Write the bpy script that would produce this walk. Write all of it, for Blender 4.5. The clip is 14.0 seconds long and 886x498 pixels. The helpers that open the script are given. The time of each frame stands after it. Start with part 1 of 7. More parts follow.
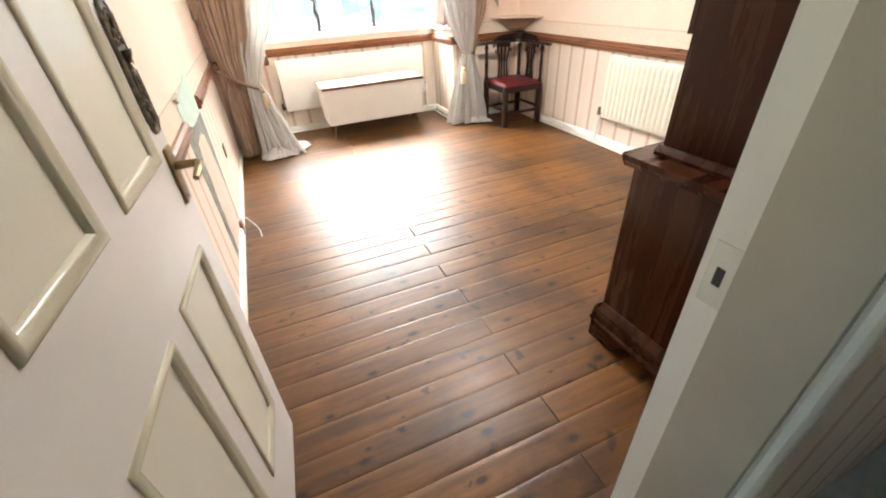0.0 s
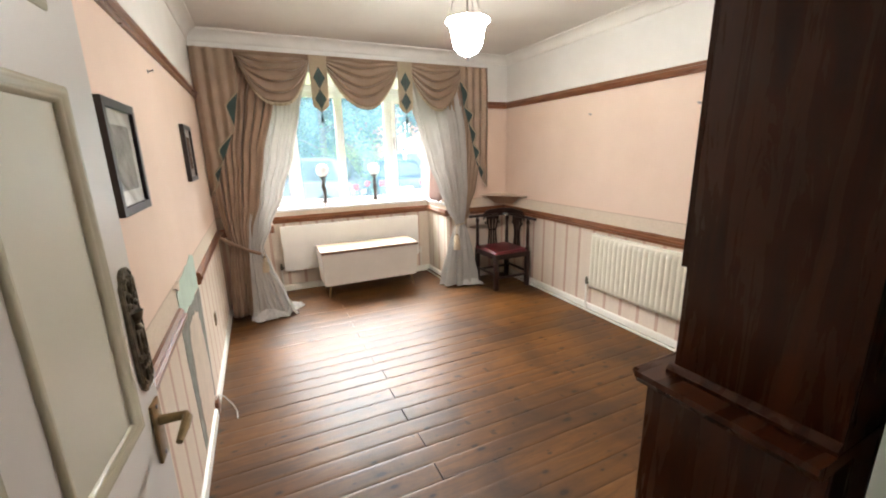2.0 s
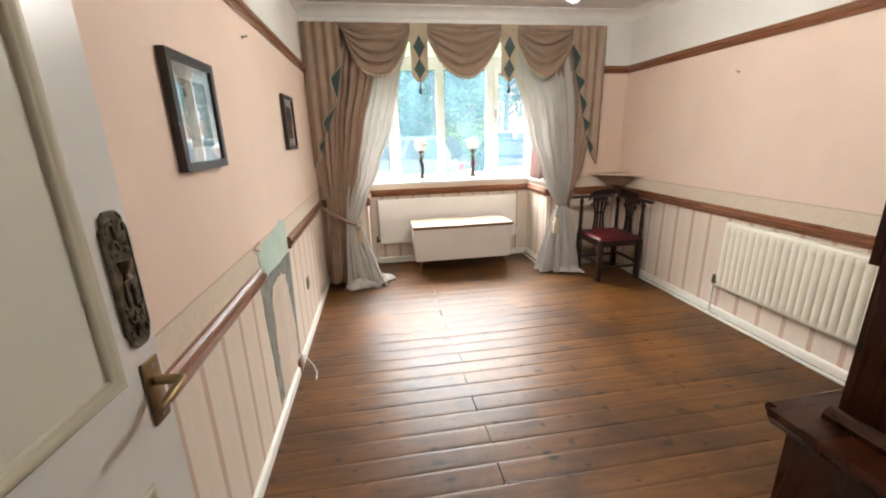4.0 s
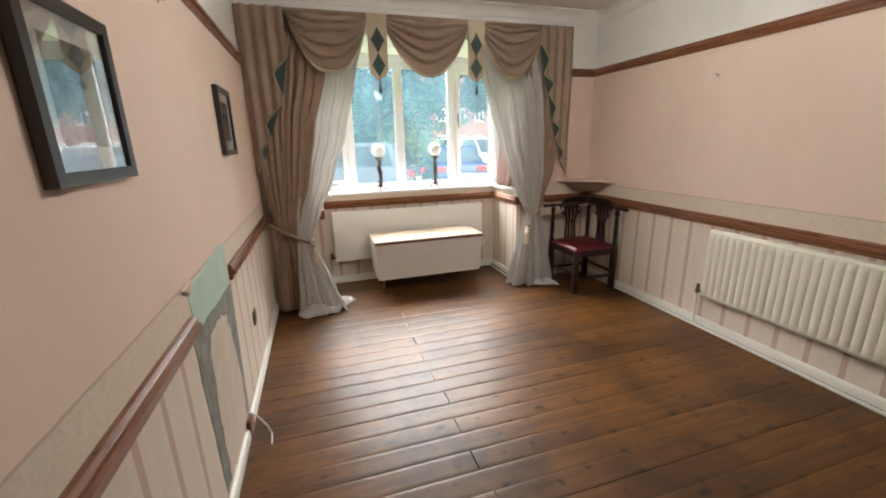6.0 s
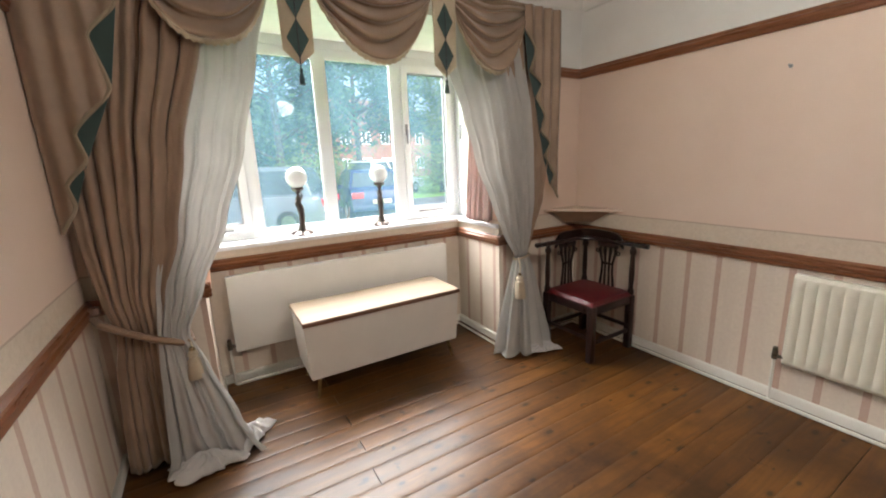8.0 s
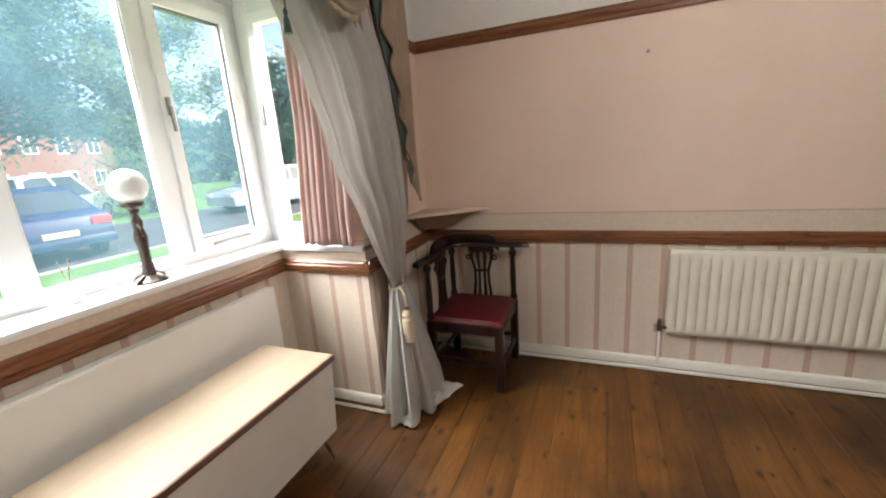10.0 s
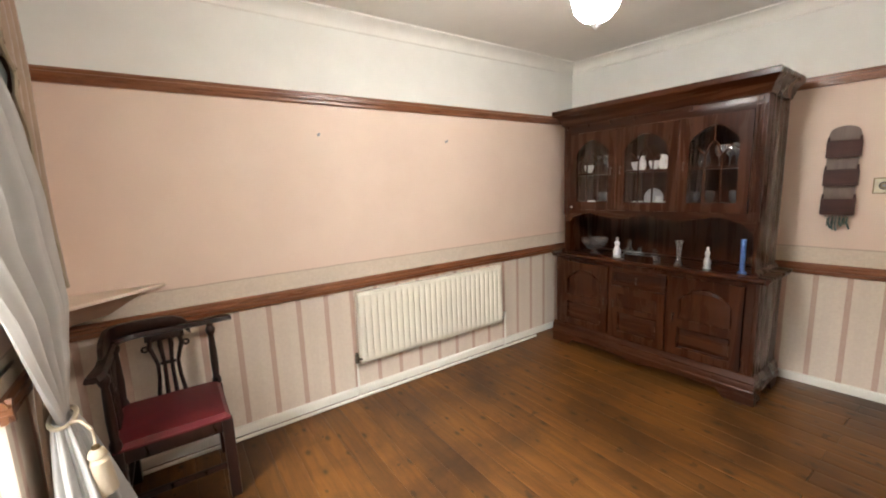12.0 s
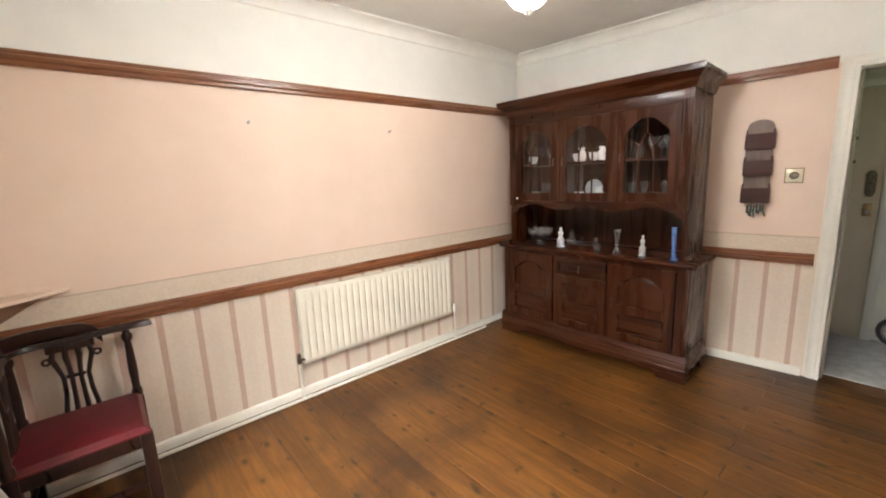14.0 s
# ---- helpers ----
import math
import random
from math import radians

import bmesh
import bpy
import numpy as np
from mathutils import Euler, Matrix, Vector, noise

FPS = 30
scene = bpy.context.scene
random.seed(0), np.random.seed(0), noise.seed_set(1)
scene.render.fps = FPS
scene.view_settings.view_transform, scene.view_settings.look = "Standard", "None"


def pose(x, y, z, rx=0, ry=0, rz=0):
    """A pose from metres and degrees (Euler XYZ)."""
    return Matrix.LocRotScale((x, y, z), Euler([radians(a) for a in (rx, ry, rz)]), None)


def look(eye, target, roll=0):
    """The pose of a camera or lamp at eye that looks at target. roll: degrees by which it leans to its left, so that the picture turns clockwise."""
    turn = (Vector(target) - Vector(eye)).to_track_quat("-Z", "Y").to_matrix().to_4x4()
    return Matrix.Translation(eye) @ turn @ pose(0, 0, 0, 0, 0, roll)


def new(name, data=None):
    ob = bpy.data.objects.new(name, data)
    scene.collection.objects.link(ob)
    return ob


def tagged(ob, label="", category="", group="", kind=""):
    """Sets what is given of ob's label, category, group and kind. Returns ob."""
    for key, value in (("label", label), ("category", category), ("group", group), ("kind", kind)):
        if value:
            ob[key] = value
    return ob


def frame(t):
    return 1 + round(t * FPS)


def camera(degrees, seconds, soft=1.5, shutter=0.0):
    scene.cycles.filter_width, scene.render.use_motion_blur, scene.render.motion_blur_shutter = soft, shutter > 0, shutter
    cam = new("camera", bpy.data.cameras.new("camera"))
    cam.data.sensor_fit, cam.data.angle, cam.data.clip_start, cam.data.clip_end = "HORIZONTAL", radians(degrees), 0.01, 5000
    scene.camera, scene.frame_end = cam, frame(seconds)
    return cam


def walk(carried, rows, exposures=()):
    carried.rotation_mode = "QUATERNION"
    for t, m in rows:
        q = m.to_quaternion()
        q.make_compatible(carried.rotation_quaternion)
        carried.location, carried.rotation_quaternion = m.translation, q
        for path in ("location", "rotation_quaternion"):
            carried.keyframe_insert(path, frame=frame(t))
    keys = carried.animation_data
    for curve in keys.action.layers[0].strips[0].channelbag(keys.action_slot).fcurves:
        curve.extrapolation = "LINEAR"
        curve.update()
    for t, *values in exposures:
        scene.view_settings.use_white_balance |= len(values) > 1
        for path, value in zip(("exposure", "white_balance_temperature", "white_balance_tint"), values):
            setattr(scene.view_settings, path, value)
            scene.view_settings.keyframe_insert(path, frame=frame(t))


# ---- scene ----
cam = camera(96.4, 14.0, soft=2.0)
PATH = [
    (0, (0.382, -0.358, 1.313), (0.999, 1.188, 0.204), -3.4),
    (0.5, (0.372, -0.288, 1.475), (1.116, 1.446, 0.813), -2.8),
    (1, (0.362, -0.269, 1.573), (1.178, 1.531, 1.265), -2.4),
    (1.5, (0.371, -0.257, 1.579), (1.206, 1.54, 1.307), -1.9),
    (2, (0.39, -0.212, 1.507), (1.2, 1.553, 1.031), -1.3),
    (2.5, (0.442, -0.184, 1.415), (1.11, 1.571, 0.727), -0.7),
    (3, (0.566, -0.16, 1.409), (0.984, 1.639, 0.642), -1.0),
    (3.5, (0.609, -0.13, 1.401), (0.883, 1.706, 0.657), -1.7),
    (4, (0.583, -0.068, 1.422), (0.879, 1.833, 0.873), -1.6),
    (4.2, (0.571, -0.017, 1.423), (0.888, 1.9, 0.948), -1.7),
    (6.3, (0.458, 0.509, 1.391), (1.049, 2.339, 0.84), -1.7),
    (6.5, (0.478, 0.636, 1.362), (1.074, 2.438, 0.73), -1.8),
    (7, (0.541, 1.008, 1.382), (1.234, 2.783, 0.775), -2.2),
    (7.2, (0.533, 1.151, 1.381), (1.295, 2.923, 0.852), -2.5),
    (9.3, (0.527, 2.432, 1.436), (1.958, 3.763, 1.012), -3.6),
    (9.5, (0.537, 2.551, 1.409), (2.072, 3.745, 0.942), -3.9),
    (10, (0.661, 2.815, 1.368), (2.459, 3.553, 0.896), -4.2),
    (10.5, (0.752, 3.057, 1.415), (2.691, 3.195, 0.946), -5.1),
    (11, (0.706, 3.35, 1.422), (2.549, 2.757, 0.921), -5.3),
    (11.5, (0.647, 3.446, 1.443), (2.335, 2.482, 0.973), -3.7),
    (12, (0.609, 3.445, 1.457), (2.236, 2.326, 1.142), -2.2),
    (12.5, (0.621, 3.435, 1.535), (2.212, 2.229, 1.411), -1.6),
    (13, (0.612, 3.423, 1.556), (2.172, 2.176, 1.446), -1.5),
    (13.5, (0.608, 3.399, 1.494), (2.143, 2.14, 1.243), -1.8),
    (14, (0.601, 3.349, 1.442), (2.091, 2.064, 1.085), -2.4),
]
EXPOSURES = [(0.0, 3.3), (0.5, 2.75), (1.0, 2.4), (1.5, 2.35), (2.5, 2.52), (3.5, 2.52), (4.0, 2.38), (6.5, 1.8), (7.0, 1.8), (9.5, 1.7), (10.0, 1.7), (10.5, 1.85), (11.0, 2.3), (11.5, 2.5), (12.5, 2.55), (13.5, 2.65), (14.0, 2.75)]
walk(cam, [(t, look(eye, target, roll)) for t, eye, target, roll in PATH], EXPOSURES)

# ---- world, sun, lamps ----
world = bpy.data.worlds.new("world")
scene.world = world
world.use_nodes = True
wn = world.node_tree
sky = wn.nodes.new("ShaderNodeTexSky")
sky.sky_type = "NISHITA"
sky.sun_disc = False
sky.sun_elevation, sky.sun_rotation = radians(42), radians(140)
sky.air_density, sky.dust_density = 1.0, 4.0
wn.nodes["Background"].inputs[1].default_value = 0.115
wn.links.new(sky.outputs[0], wn.nodes["Background"].inputs[0])

sun = new("sun", bpy.data.lights.new("sun", "SUN"))
sun.data.energy, sun.data.angle, sun.data.color = 1.6, radians(12), (1.0, 0.96, 0.9)
sun.matrix_world = look((0, 0, 10), (3.5, 9.0, 0))

# daylight from the sky over the bay's front window
sky_lamp = new("window_daylight", bpy.data.lights.new("window_daylight", "AREA"))
sky_lamp.data.shape, sky_lamp.data.size, sky_lamp.data.size_y = "RECTANGLE", 5.0, 2.6
sky_lamp.data.energy, sky_lamp.data.color = 560, (1.0, 0.985, 0.965)
sky_lamp.matrix_world = look((1.42, 6.4, 3.75), (1.42, 3.2, 0.6))

LAMP_X, LAMP_Y = 1.60, 2.015
bulb_light = new("pendant_bulb_light", bpy.data.lights.new("pendant_bulb_light", "POINT"))
bulb_light.data.energy, bulb_light.data.color = 0.5, (1.0, 0.93, 0.84)
bulb_light.data.shadow_soft_size = 0.04
bulb_light.location = (LAMP_X, LAMP_Y, 2.13)

# ---- helpers for building ----
XE, YN, ZC, YS = 3.167, 3.945, 2.545, -0.13   # east wall, north wall, ceiling, south wall
YSE = 0.105                            # the south wall meets the east wall here, askew
DXR, RXS = 0.832, 0.926                # door opening's east side, end of the rails
BX0, BX1, BY = 0.455, 2.35, 4.50        # bay returns and bay front wall


SKEW = math.atan2(YSE - YS, XE - DXR)
SOUTH_OUT = (-math.sin(SKEW), math.cos(SKEW))


def south(x):
    """The y of the south wall's face at x."""
    return YS + (x - DXR) * math.tan(SKEW)


def thing(name, at=(0, 0, 0), label="", category="", group="", kind="", turn=0.0):
    ob = new(name)
    ob.empty_display_size = 0.1
    ob.matrix_basis = pose(*at, 0, 0, turn)
    return tagged(ob, label, category, group, kind)


def mesh_of(name, bm, material, smooth=None):
    bmesh.ops.recalc_face_normals(bm, faces=bm.faces)
    me = bpy.data.meshes.new(name)
    bm.to_mesh(me)
    bm.free()
    if material:
        me.materials.append(material)
    if smooth is not None:
        me.shade_smooth()
        if smooth < 180:
            me.set_sharp_from_angle(angle=radians(smooth))
    return me


def part(name, bm, material, parent=None, label="", smooth=35):
    ob = new(name, mesh_of(name, bm, material, smooth))
    if parent is not None:
        ob.parent = parent
    return tagged(ob, label)


def struct(name, bm, material, label="", category="", smooth=35):
    return tagged(part(name, bm, material, None, label, smooth), category=category, kind="structure")


def box(bm, x0, x1, y0, y1, z0, z1, bevel=0.0, seg=2):
    v = [bm.verts.new((x, y, z)) for x in (x0, x1) for y in (y0, y1) for z in (z0, z1)]
    f = [bm.faces.new([v[i] for i in q]) for q in
         ((0, 1, 3, 2), (4, 6, 7, 5), (0, 4, 5, 1), (2, 3, 7, 6), (0, 2, 6, 4), (1, 5, 7, 3))]
    if bevel:
        edges = list({e for q in f for e in q.edges})
        bmesh.ops.bevel(bm, geom=edges, offset=bevel, segments=seg, affect="EDGES", profile=0.5, clamp_overlap=True)
    return bm


def boxed(*a, **k):
    return box(bmesh.new(), *a, **k)


def prism(bm, poly, axis, d0, d1):
    """A polygon of 2D points pushed along an axis from d0 to d1. Order: x -> (y, z); y -> (x, z); z -> (x, y)."""
    def at(p, d):
        return {"x": (d, p[0], p[1]), "y": (p[0], d, p[1]), "z": (p[0], p[1], d)}[axis]
    a = [bm.verts.new(at(p, d0)) for p in poly]
    b = [bm.verts.new(at(p, d1)) for p in poly]
    bm.faces.new(a)
    bm.faces.new(b[::-1])
    for i in range(len(poly)):
        j = (i + 1) % len(poly)
        bm.faces.new((a[i], b[i], b[j], a[j]))
    return bm


def lathe(bm, profile, seg=24, at=(0, 0, 0)):
    """Profile of (r, z) turned about z."""
    rings = []
    for r, z in profile:
        if r < 1e-5:
            rings.append([bm.verts.new((at[0], at[1], at[2] + z))])
        else:
            rings.append([bm.verts.new((at[0] + r * math.cos(2 * math.pi * k / seg), at[1] + r * math.sin(2 * math.pi * k / seg), at[2] + z)) for k in range(seg)])
    for a, b in zip(rings, rings[1:]):
        for k in range(seg):
            j = (k + 1) % seg
            q = [a[k % len(a)], a[j % len(a)], b[j % len(b)], b[k % len(b)]]
            q = list(dict.fromkeys(q))
            if len(q) > 2:
                bm.faces.new(q)
    return bm


def tube(bm, pts, r, seg=8, closed=False, ends=True):
    """A round bar through points; r is a number or one per point."""
    pts = [Vector(p) for p in pts]
    n = len(pts)
    rad = r if isinstance(r, (list, tuple)) else [r] * n
    rings, side = [], None
    for i, p in enumerate(pts):
        a = pts[i - 1] if (i or closed) else p
        b = pts[(i + 1) % n] if (i < n - 1 or closed) else p
        d = (b - a).normalized()
        if side is None:
            side = d.orthogonal().normalized()
        side = (side - d * side.dot(d)).normalized()
        up = d.cross(side)
        rings.append([bm.verts.new(p + rad[i] * (math.cos(2 * math.pi * k / seg) * side + math.sin(2 * math.pi * k / seg) * up)) for k in range(seg)])
    pairs = list(zip(rings, rings[1:])) + ([(rings[-1], rings[0])] if closed else [])
    for a, b in pairs:
        for k in range(seg):
            j = (k + 1) % seg
            bm.faces.new((a[k], a[j], b[j], b[k]))
    if ends and not closed:
        bm.faces.new(rings[0][::-1])
        bm.faces.new(rings[-1])
    return bm


def grid(bm, nu, nv, fn):
    v = [[bm.verts.new(fn(i / nu, j / nv)) for i in range(nu + 1)] for j in range(nv + 1)]
    for j in range(nv):
        for i in range(nu):
            bm.faces.new((v[j][i], v[j][i + 1], v[j + 1][i + 1], v[j + 1][i]))
    return bm


def ring_frame(bm, outer, inner, y0, y1):
    """A flat frame in xz between two loops of equal length, with depth from y0 to y1."""
    n = len(outer)
    loops = [[bm.verts.new((p[0], y, p[1])) for p in loop] for loop, y in ((outer, y0), (inner, y0), (inner, y1), (outer, y1))]
    for a, b in ((0, 1), (1, 2), (2, 3), (3, 0)):
        for i in range(n):
            j = (i + 1) % n
            bm.faces.new((loops[a][i], loops[a][j], loops[b][j], loops[b][i]))
    return bm


def rail(bm, profile, p0, p1, out):
    """A moulding: profile of (out, z) swept straight from p0 to p1 (x, y); out is the horizontal direction off the wall."""
    a = [bm.verts.new((p0[0] + out[0] * o, p0[1] + out[1] * o, z)) for o, z in profile]
    b = [bm.verts.new((p1[0] + out[0] * o, p1[1] + out[1] * o, z)) for o, z in profile]
    bm.faces.new(a)
    bm.faces.new(b[::-1])
    for i in range(len(a)):
        j = (i + 1) % len(a)
        bm.faces.new((a[i], b[i], b[j], a[j]))
    return bm


def smooth_at(rows, t):
    """Value(s) of a table of (t, ...) at t, eased between rows."""
    rows = sorted(rows)
    if t <= rows[0][0]:
        return rows[0][1:]
    for a, b in zip(rows, rows[1:]):
        if t <= b[0]:
            k = (t - a[0]) / (b[0] - a[0])
            k = k * k * (3 - 2 * k) * 0.5 + k * 0.5
            return tuple(x + (y - x) * k for x, y in zip(a[1:], b[1:]))
    return rows[-1][1:]


def thicken(ob, metres, offset=0.0):
    m = ob.modifiers.new("thickness", "SOLIDIFY")
    m.thickness, m.offset = metres, offset
    return ob


# ---- materials ----
def nodes_of(name):
    m = bpy.data.materials.new(name)
    m.use_nodes = True
    return m, m.node_tree, m.node_tree.nodes["Principled BSDF"]


def ramp_node(nt, stops):
    r = nt.nodes.new("ShaderNodeValToRGB")
    while len(r.color_ramp.elements) < len(stops):
        r.color_ramp.elements.new(0.5)
    for e, (p, c) in zip(r.color_ramp.elements, stops):
        e.position, e.color = p, (*c, 1)
    return r


def coords(nt, scale=(1, 1, 1), which="Object", rot=(0, 0, 0)):
    tc, mp = nt.nodes.new("ShaderNodeTexCoord"), nt.nodes.new("ShaderNodeMapping")
    mp.inputs["Scale"].default_value = scale
    mp.inputs["Rotation"].default_value = [radians(a) for a in rot]
    nt.links.new(tc.outputs[which], mp.inputs["Vector"])
    return mp.outputs[0]


def noise_node(nt, vec, scale, detail=4.0, rough=0.55, distort=0.0):
    n = nt.nodes.new("ShaderNodeTexNoise")
    n.inputs["Scale"].default_value, n.inputs["Detail"].default_value = scale, detail
    n.inputs["Roughness"].default_value, n.inputs["Distortion"].default_value = rough, distort
    nt.links.new(vec, n.inputs["Vector"])
    return n.outputs["Fac"]


def mix(nt, a, b, fac, kind="MIX"):
    """Mix two colours; each an output or an rgb; fac an output or a number."""
    n = nt.nodes.new("ShaderNodeMix")
    n.data_type, n.blend_type = "RGBA", kind
    for val, key in ((fac, 0), (a, 6), (b, 7)):
        if isinstance(val, bpy.types.NodeSocket):
            nt.links.new(val, n.inputs[key])
        else:
            n.inputs[key].default_value = val if key == 0 else (*val, 1)
    return n.outputs[2]


def maths(nt, op, a, b=0.0, clamp=False):
    n = nt.nodes.new("ShaderNodeMath")
    n.operation, n.use_clamp = op, clamp
    for val, key in ((a, 0), (b, 1)):
        if isinstance(val, bpy.types.NodeSocket):
            nt.links.new(val, n.inputs[key])
        else:
            n.inputs[key].default_value = val
    return n.outputs[0]


def bump(nt, bsdf, height, strength=0.2, dist=0.002):
    b = nt.nodes.new("ShaderNodeBump")
    b.inputs["Strength"].default_value, b.inputs["Distance"].default_value = strength, dist
    nt.links.new(height, b.inputs["Height"])
    nt.links.new(b.outputs[0], bsdf.inputs["Normal"])


def paint(name, rgb, rough=0.5, var=0.06, scale=6.0, relief=0.15, fine=180.0, metal=0.0, coat=0.0):
    """A plain finish with faint large and small variation."""
    m, nt, b = nodes_of(name)
    v = coords(nt)
    big, small = noise_node(nt, v, scale, 5), noise_node(nt, v, fine, 3)
    dark = tuple(c * (1 - var * 2) for c in rgb)
    lite = tuple(min(1, c * (1 + var)) for c in rgb)
    c = ramp_node(nt, ((0.3, dark), (0.7, lite)))
    nt.links.new(big, c.inputs[0])
    nt.links.new(c.outputs[0], b.inputs["Base Color"])
    b.inputs["Roughness"].default_value, b.inputs["Metallic"].default_value = rough, metal
    b.inputs["Coat Weight"].default_value = coat
    swing = 0.2 if rough > 0.34 else 0.05
    rr = maths(nt, "MULTIPLY_ADD", small if rough > 0.34 else big, swing)
    rr.node.inputs[2].default_value = rough - swing / 2
    if rough > 0.34:
        nt.links.new(rr, b.inputs["Roughness"])
    if relief > 0.02:
        bump(nt, b, small, relief, 0.001)
    return m


def timber(name, dark, mid, lite, rough=0.35, along=(1.0, 12.0, 12.0), scale=2.2, coat=0.0, per_piece=0.0, knots=False, relief=0.12):
    """Wood with grain along the axis whose entry is smallest."""
    m, nt, b = nodes_of(name)
    tc, mp = nt.nodes.new("ShaderNodeTexCoord"), nt.nodes.new("ShaderNodeMapping")
    info = nt.nodes.new("ShaderNodeObjectInfo")
    off = nt.nodes.new("ShaderNodeCombineXYZ")
    for k in range(3):
        nt.links.new(maths(nt, "MULTIPLY", info.outputs["Random"], 37.0 + 11 * k), off.inputs[k])
    add = nt.nodes.new("ShaderNodeVectorMath")
    nt.links.new(tc.outputs["Object"], add.inputs[0])
    nt.links.new(off.outputs[0], add.inputs[1])
    nt.links.new(add.outputs[0], mp.inputs["Vector"])
    mp.inputs["Scale"].default_value = along
    grain = noise_node(nt, mp.outputs[0], scale, 8, 0.62, 0.6)
    fibre = noise_node(nt, mp.outputs[0], scale * 9, 4, 0.6)
    c = ramp_node(nt, ((0.28, dark), (0.5, mid), (0.74, lite)))
    nt.links.new(grain, c.inputs[0])
    col = mix(nt, c.outputs[0], dark, maths(nt, "MULTIPLY", maths(nt, "GREATER_THAN", fibre, 0.62), 0.25))
    if knots:
        vor = nt.nodes.new("ShaderNodeTexVoronoi")
        vor.voronoi_dimensions = "2D"
        vor.inputs["Scale"].default_value = 6.0
        m2 = nt.nodes.new("ShaderNodeMapping")
        m2.inputs["Scale"].default_value = (0.8, 1.5, 1.0)
        nt.links.new(add.outputs[0], m2.inputs["Vector"])
        nt.links.new(m2.outputs[0], vor.inputs["Vector"])
        k = ramp_node(nt, ((0.06, (1, 1, 1)), (0.11, (0.35, 0.35, 0.35)), (0.20, (0, 0, 0))))
        pick = nt.nodes.new("ShaderNodeSeparateColor")
        nt.links.new(vor.outputs["Color"], pick.inputs[0])
        nt.links.new(maths(nt, "DIVIDE", vor.outputs["Distance"], maths(nt, "ADD", pick.outputs[1], 0.35)), k.inputs[0])
        knot = maths(nt, "MULTIPLY", k.outputs[0], maths(nt, "GREATER_THAN", pick.outputs[0], 0.52))
        # old varnish: broad worn and sooty patches that run across the boards
        geo = nt.nodes.new("ShaderNodeNewGeometry")
        big = noise_node(nt, geo.outputs["Position"], 1.7, 6, 0.62, 0.4)
        stain = ramp_node(nt, ((0.45, (0, 0, 0)), (0.66, (1, 1, 1))))
        nt.links.new(big, stain.inputs[0])
        col = mix(nt, col, tuple(0.6 * x for x in dark), maths(nt, "MULTIPLY", stain.outputs[0], 0.9))
        spot = ramp_node(nt, ((0.66, (0, 0, 0)), (0.71, (1, 1, 1))))
        nt.links.new(noise_node(nt, geo.outputs["Position"], 11, 3, 0.5, 0.3), spot.inputs[0])
        col = mix(nt, col, tuple(0.35 * x for x in dark), maths(nt, "MULTIPLY", spot.outputs[0], 0.75))
        col = mix(nt, col, tuple(0.2 * x for x in dark), maths(nt, "MULTIPLY", knot, 0.85))
    if per_piece:
        hsv = nt.nodes.new("ShaderNodeHueSaturation")
        val = maths(nt, "MULTIPLY_ADD", info.outputs["Random"], per_piece)
        val.node.inputs[2].default_value = 1 - per_piece / 2
        nt.links.new(val, hsv.inputs["Value"])
        nt.links.new(col, hsv.inputs["Color"])
        col = hsv.outputs[0]
    nt.links.new(col, b.inputs["Base Color"])
    rr = maths(nt, "MULTIPLY_ADD", grain, 0.25)
    rr.node.inputs[2].default_value = rough - 0.12
    nt.links.new(rr, b.inputs["Roughness"])
    b.inputs["Coat Weight"].default_value = coat
    b.inputs["Coat Roughness"].default_value = 0.28
    bump(nt, b, fibre, relief, 0.001)
    return m


def cloth(name, rgb, rough=0.85, sheen=0.3, weave=900.0, var=0.12, through_light=0.0, alpha=1.0):
    m, nt, b = nodes_of(name)
    v = coords(nt)
    big, small = noise_node(nt, v, 7, 5), noise_node(nt, v, weave, 2)
    c = ramp_node(nt, ((0.3, tuple(x * (1 - var) for x in rgb)), (0.7, tuple(min(1, x * (1 + var * 0.5)) for x in rgb))))
    nt.links.new(big, c.inputs[0])
    nt.links.new(c.outputs[0], b.inputs["Base Color"])
    b.inputs["Roughness"].default_value, b.inputs["Sheen Weight"].default_value = rough, sheen
    b.inputs["Alpha"].default_value = alpha
    bump(nt, b, small, 0.25, 0.001)
    if through_light:
        t, add = nt.nodes.new("ShaderNodeBsdfTranslucent"), nt.nodes.new("ShaderNodeMixShader")
        nt.links.new(c.outputs[0], t.inputs["Color"])
        add.inputs[0].default_value = through_light
        nt.links.new(b.outputs[0], add.inputs[1])
        nt.links.new(t.outputs[0], add.inputs[2])
        nt.links.new(add.outputs[0], nt.nodes["Material Output"].inputs["Surface"])
    return m


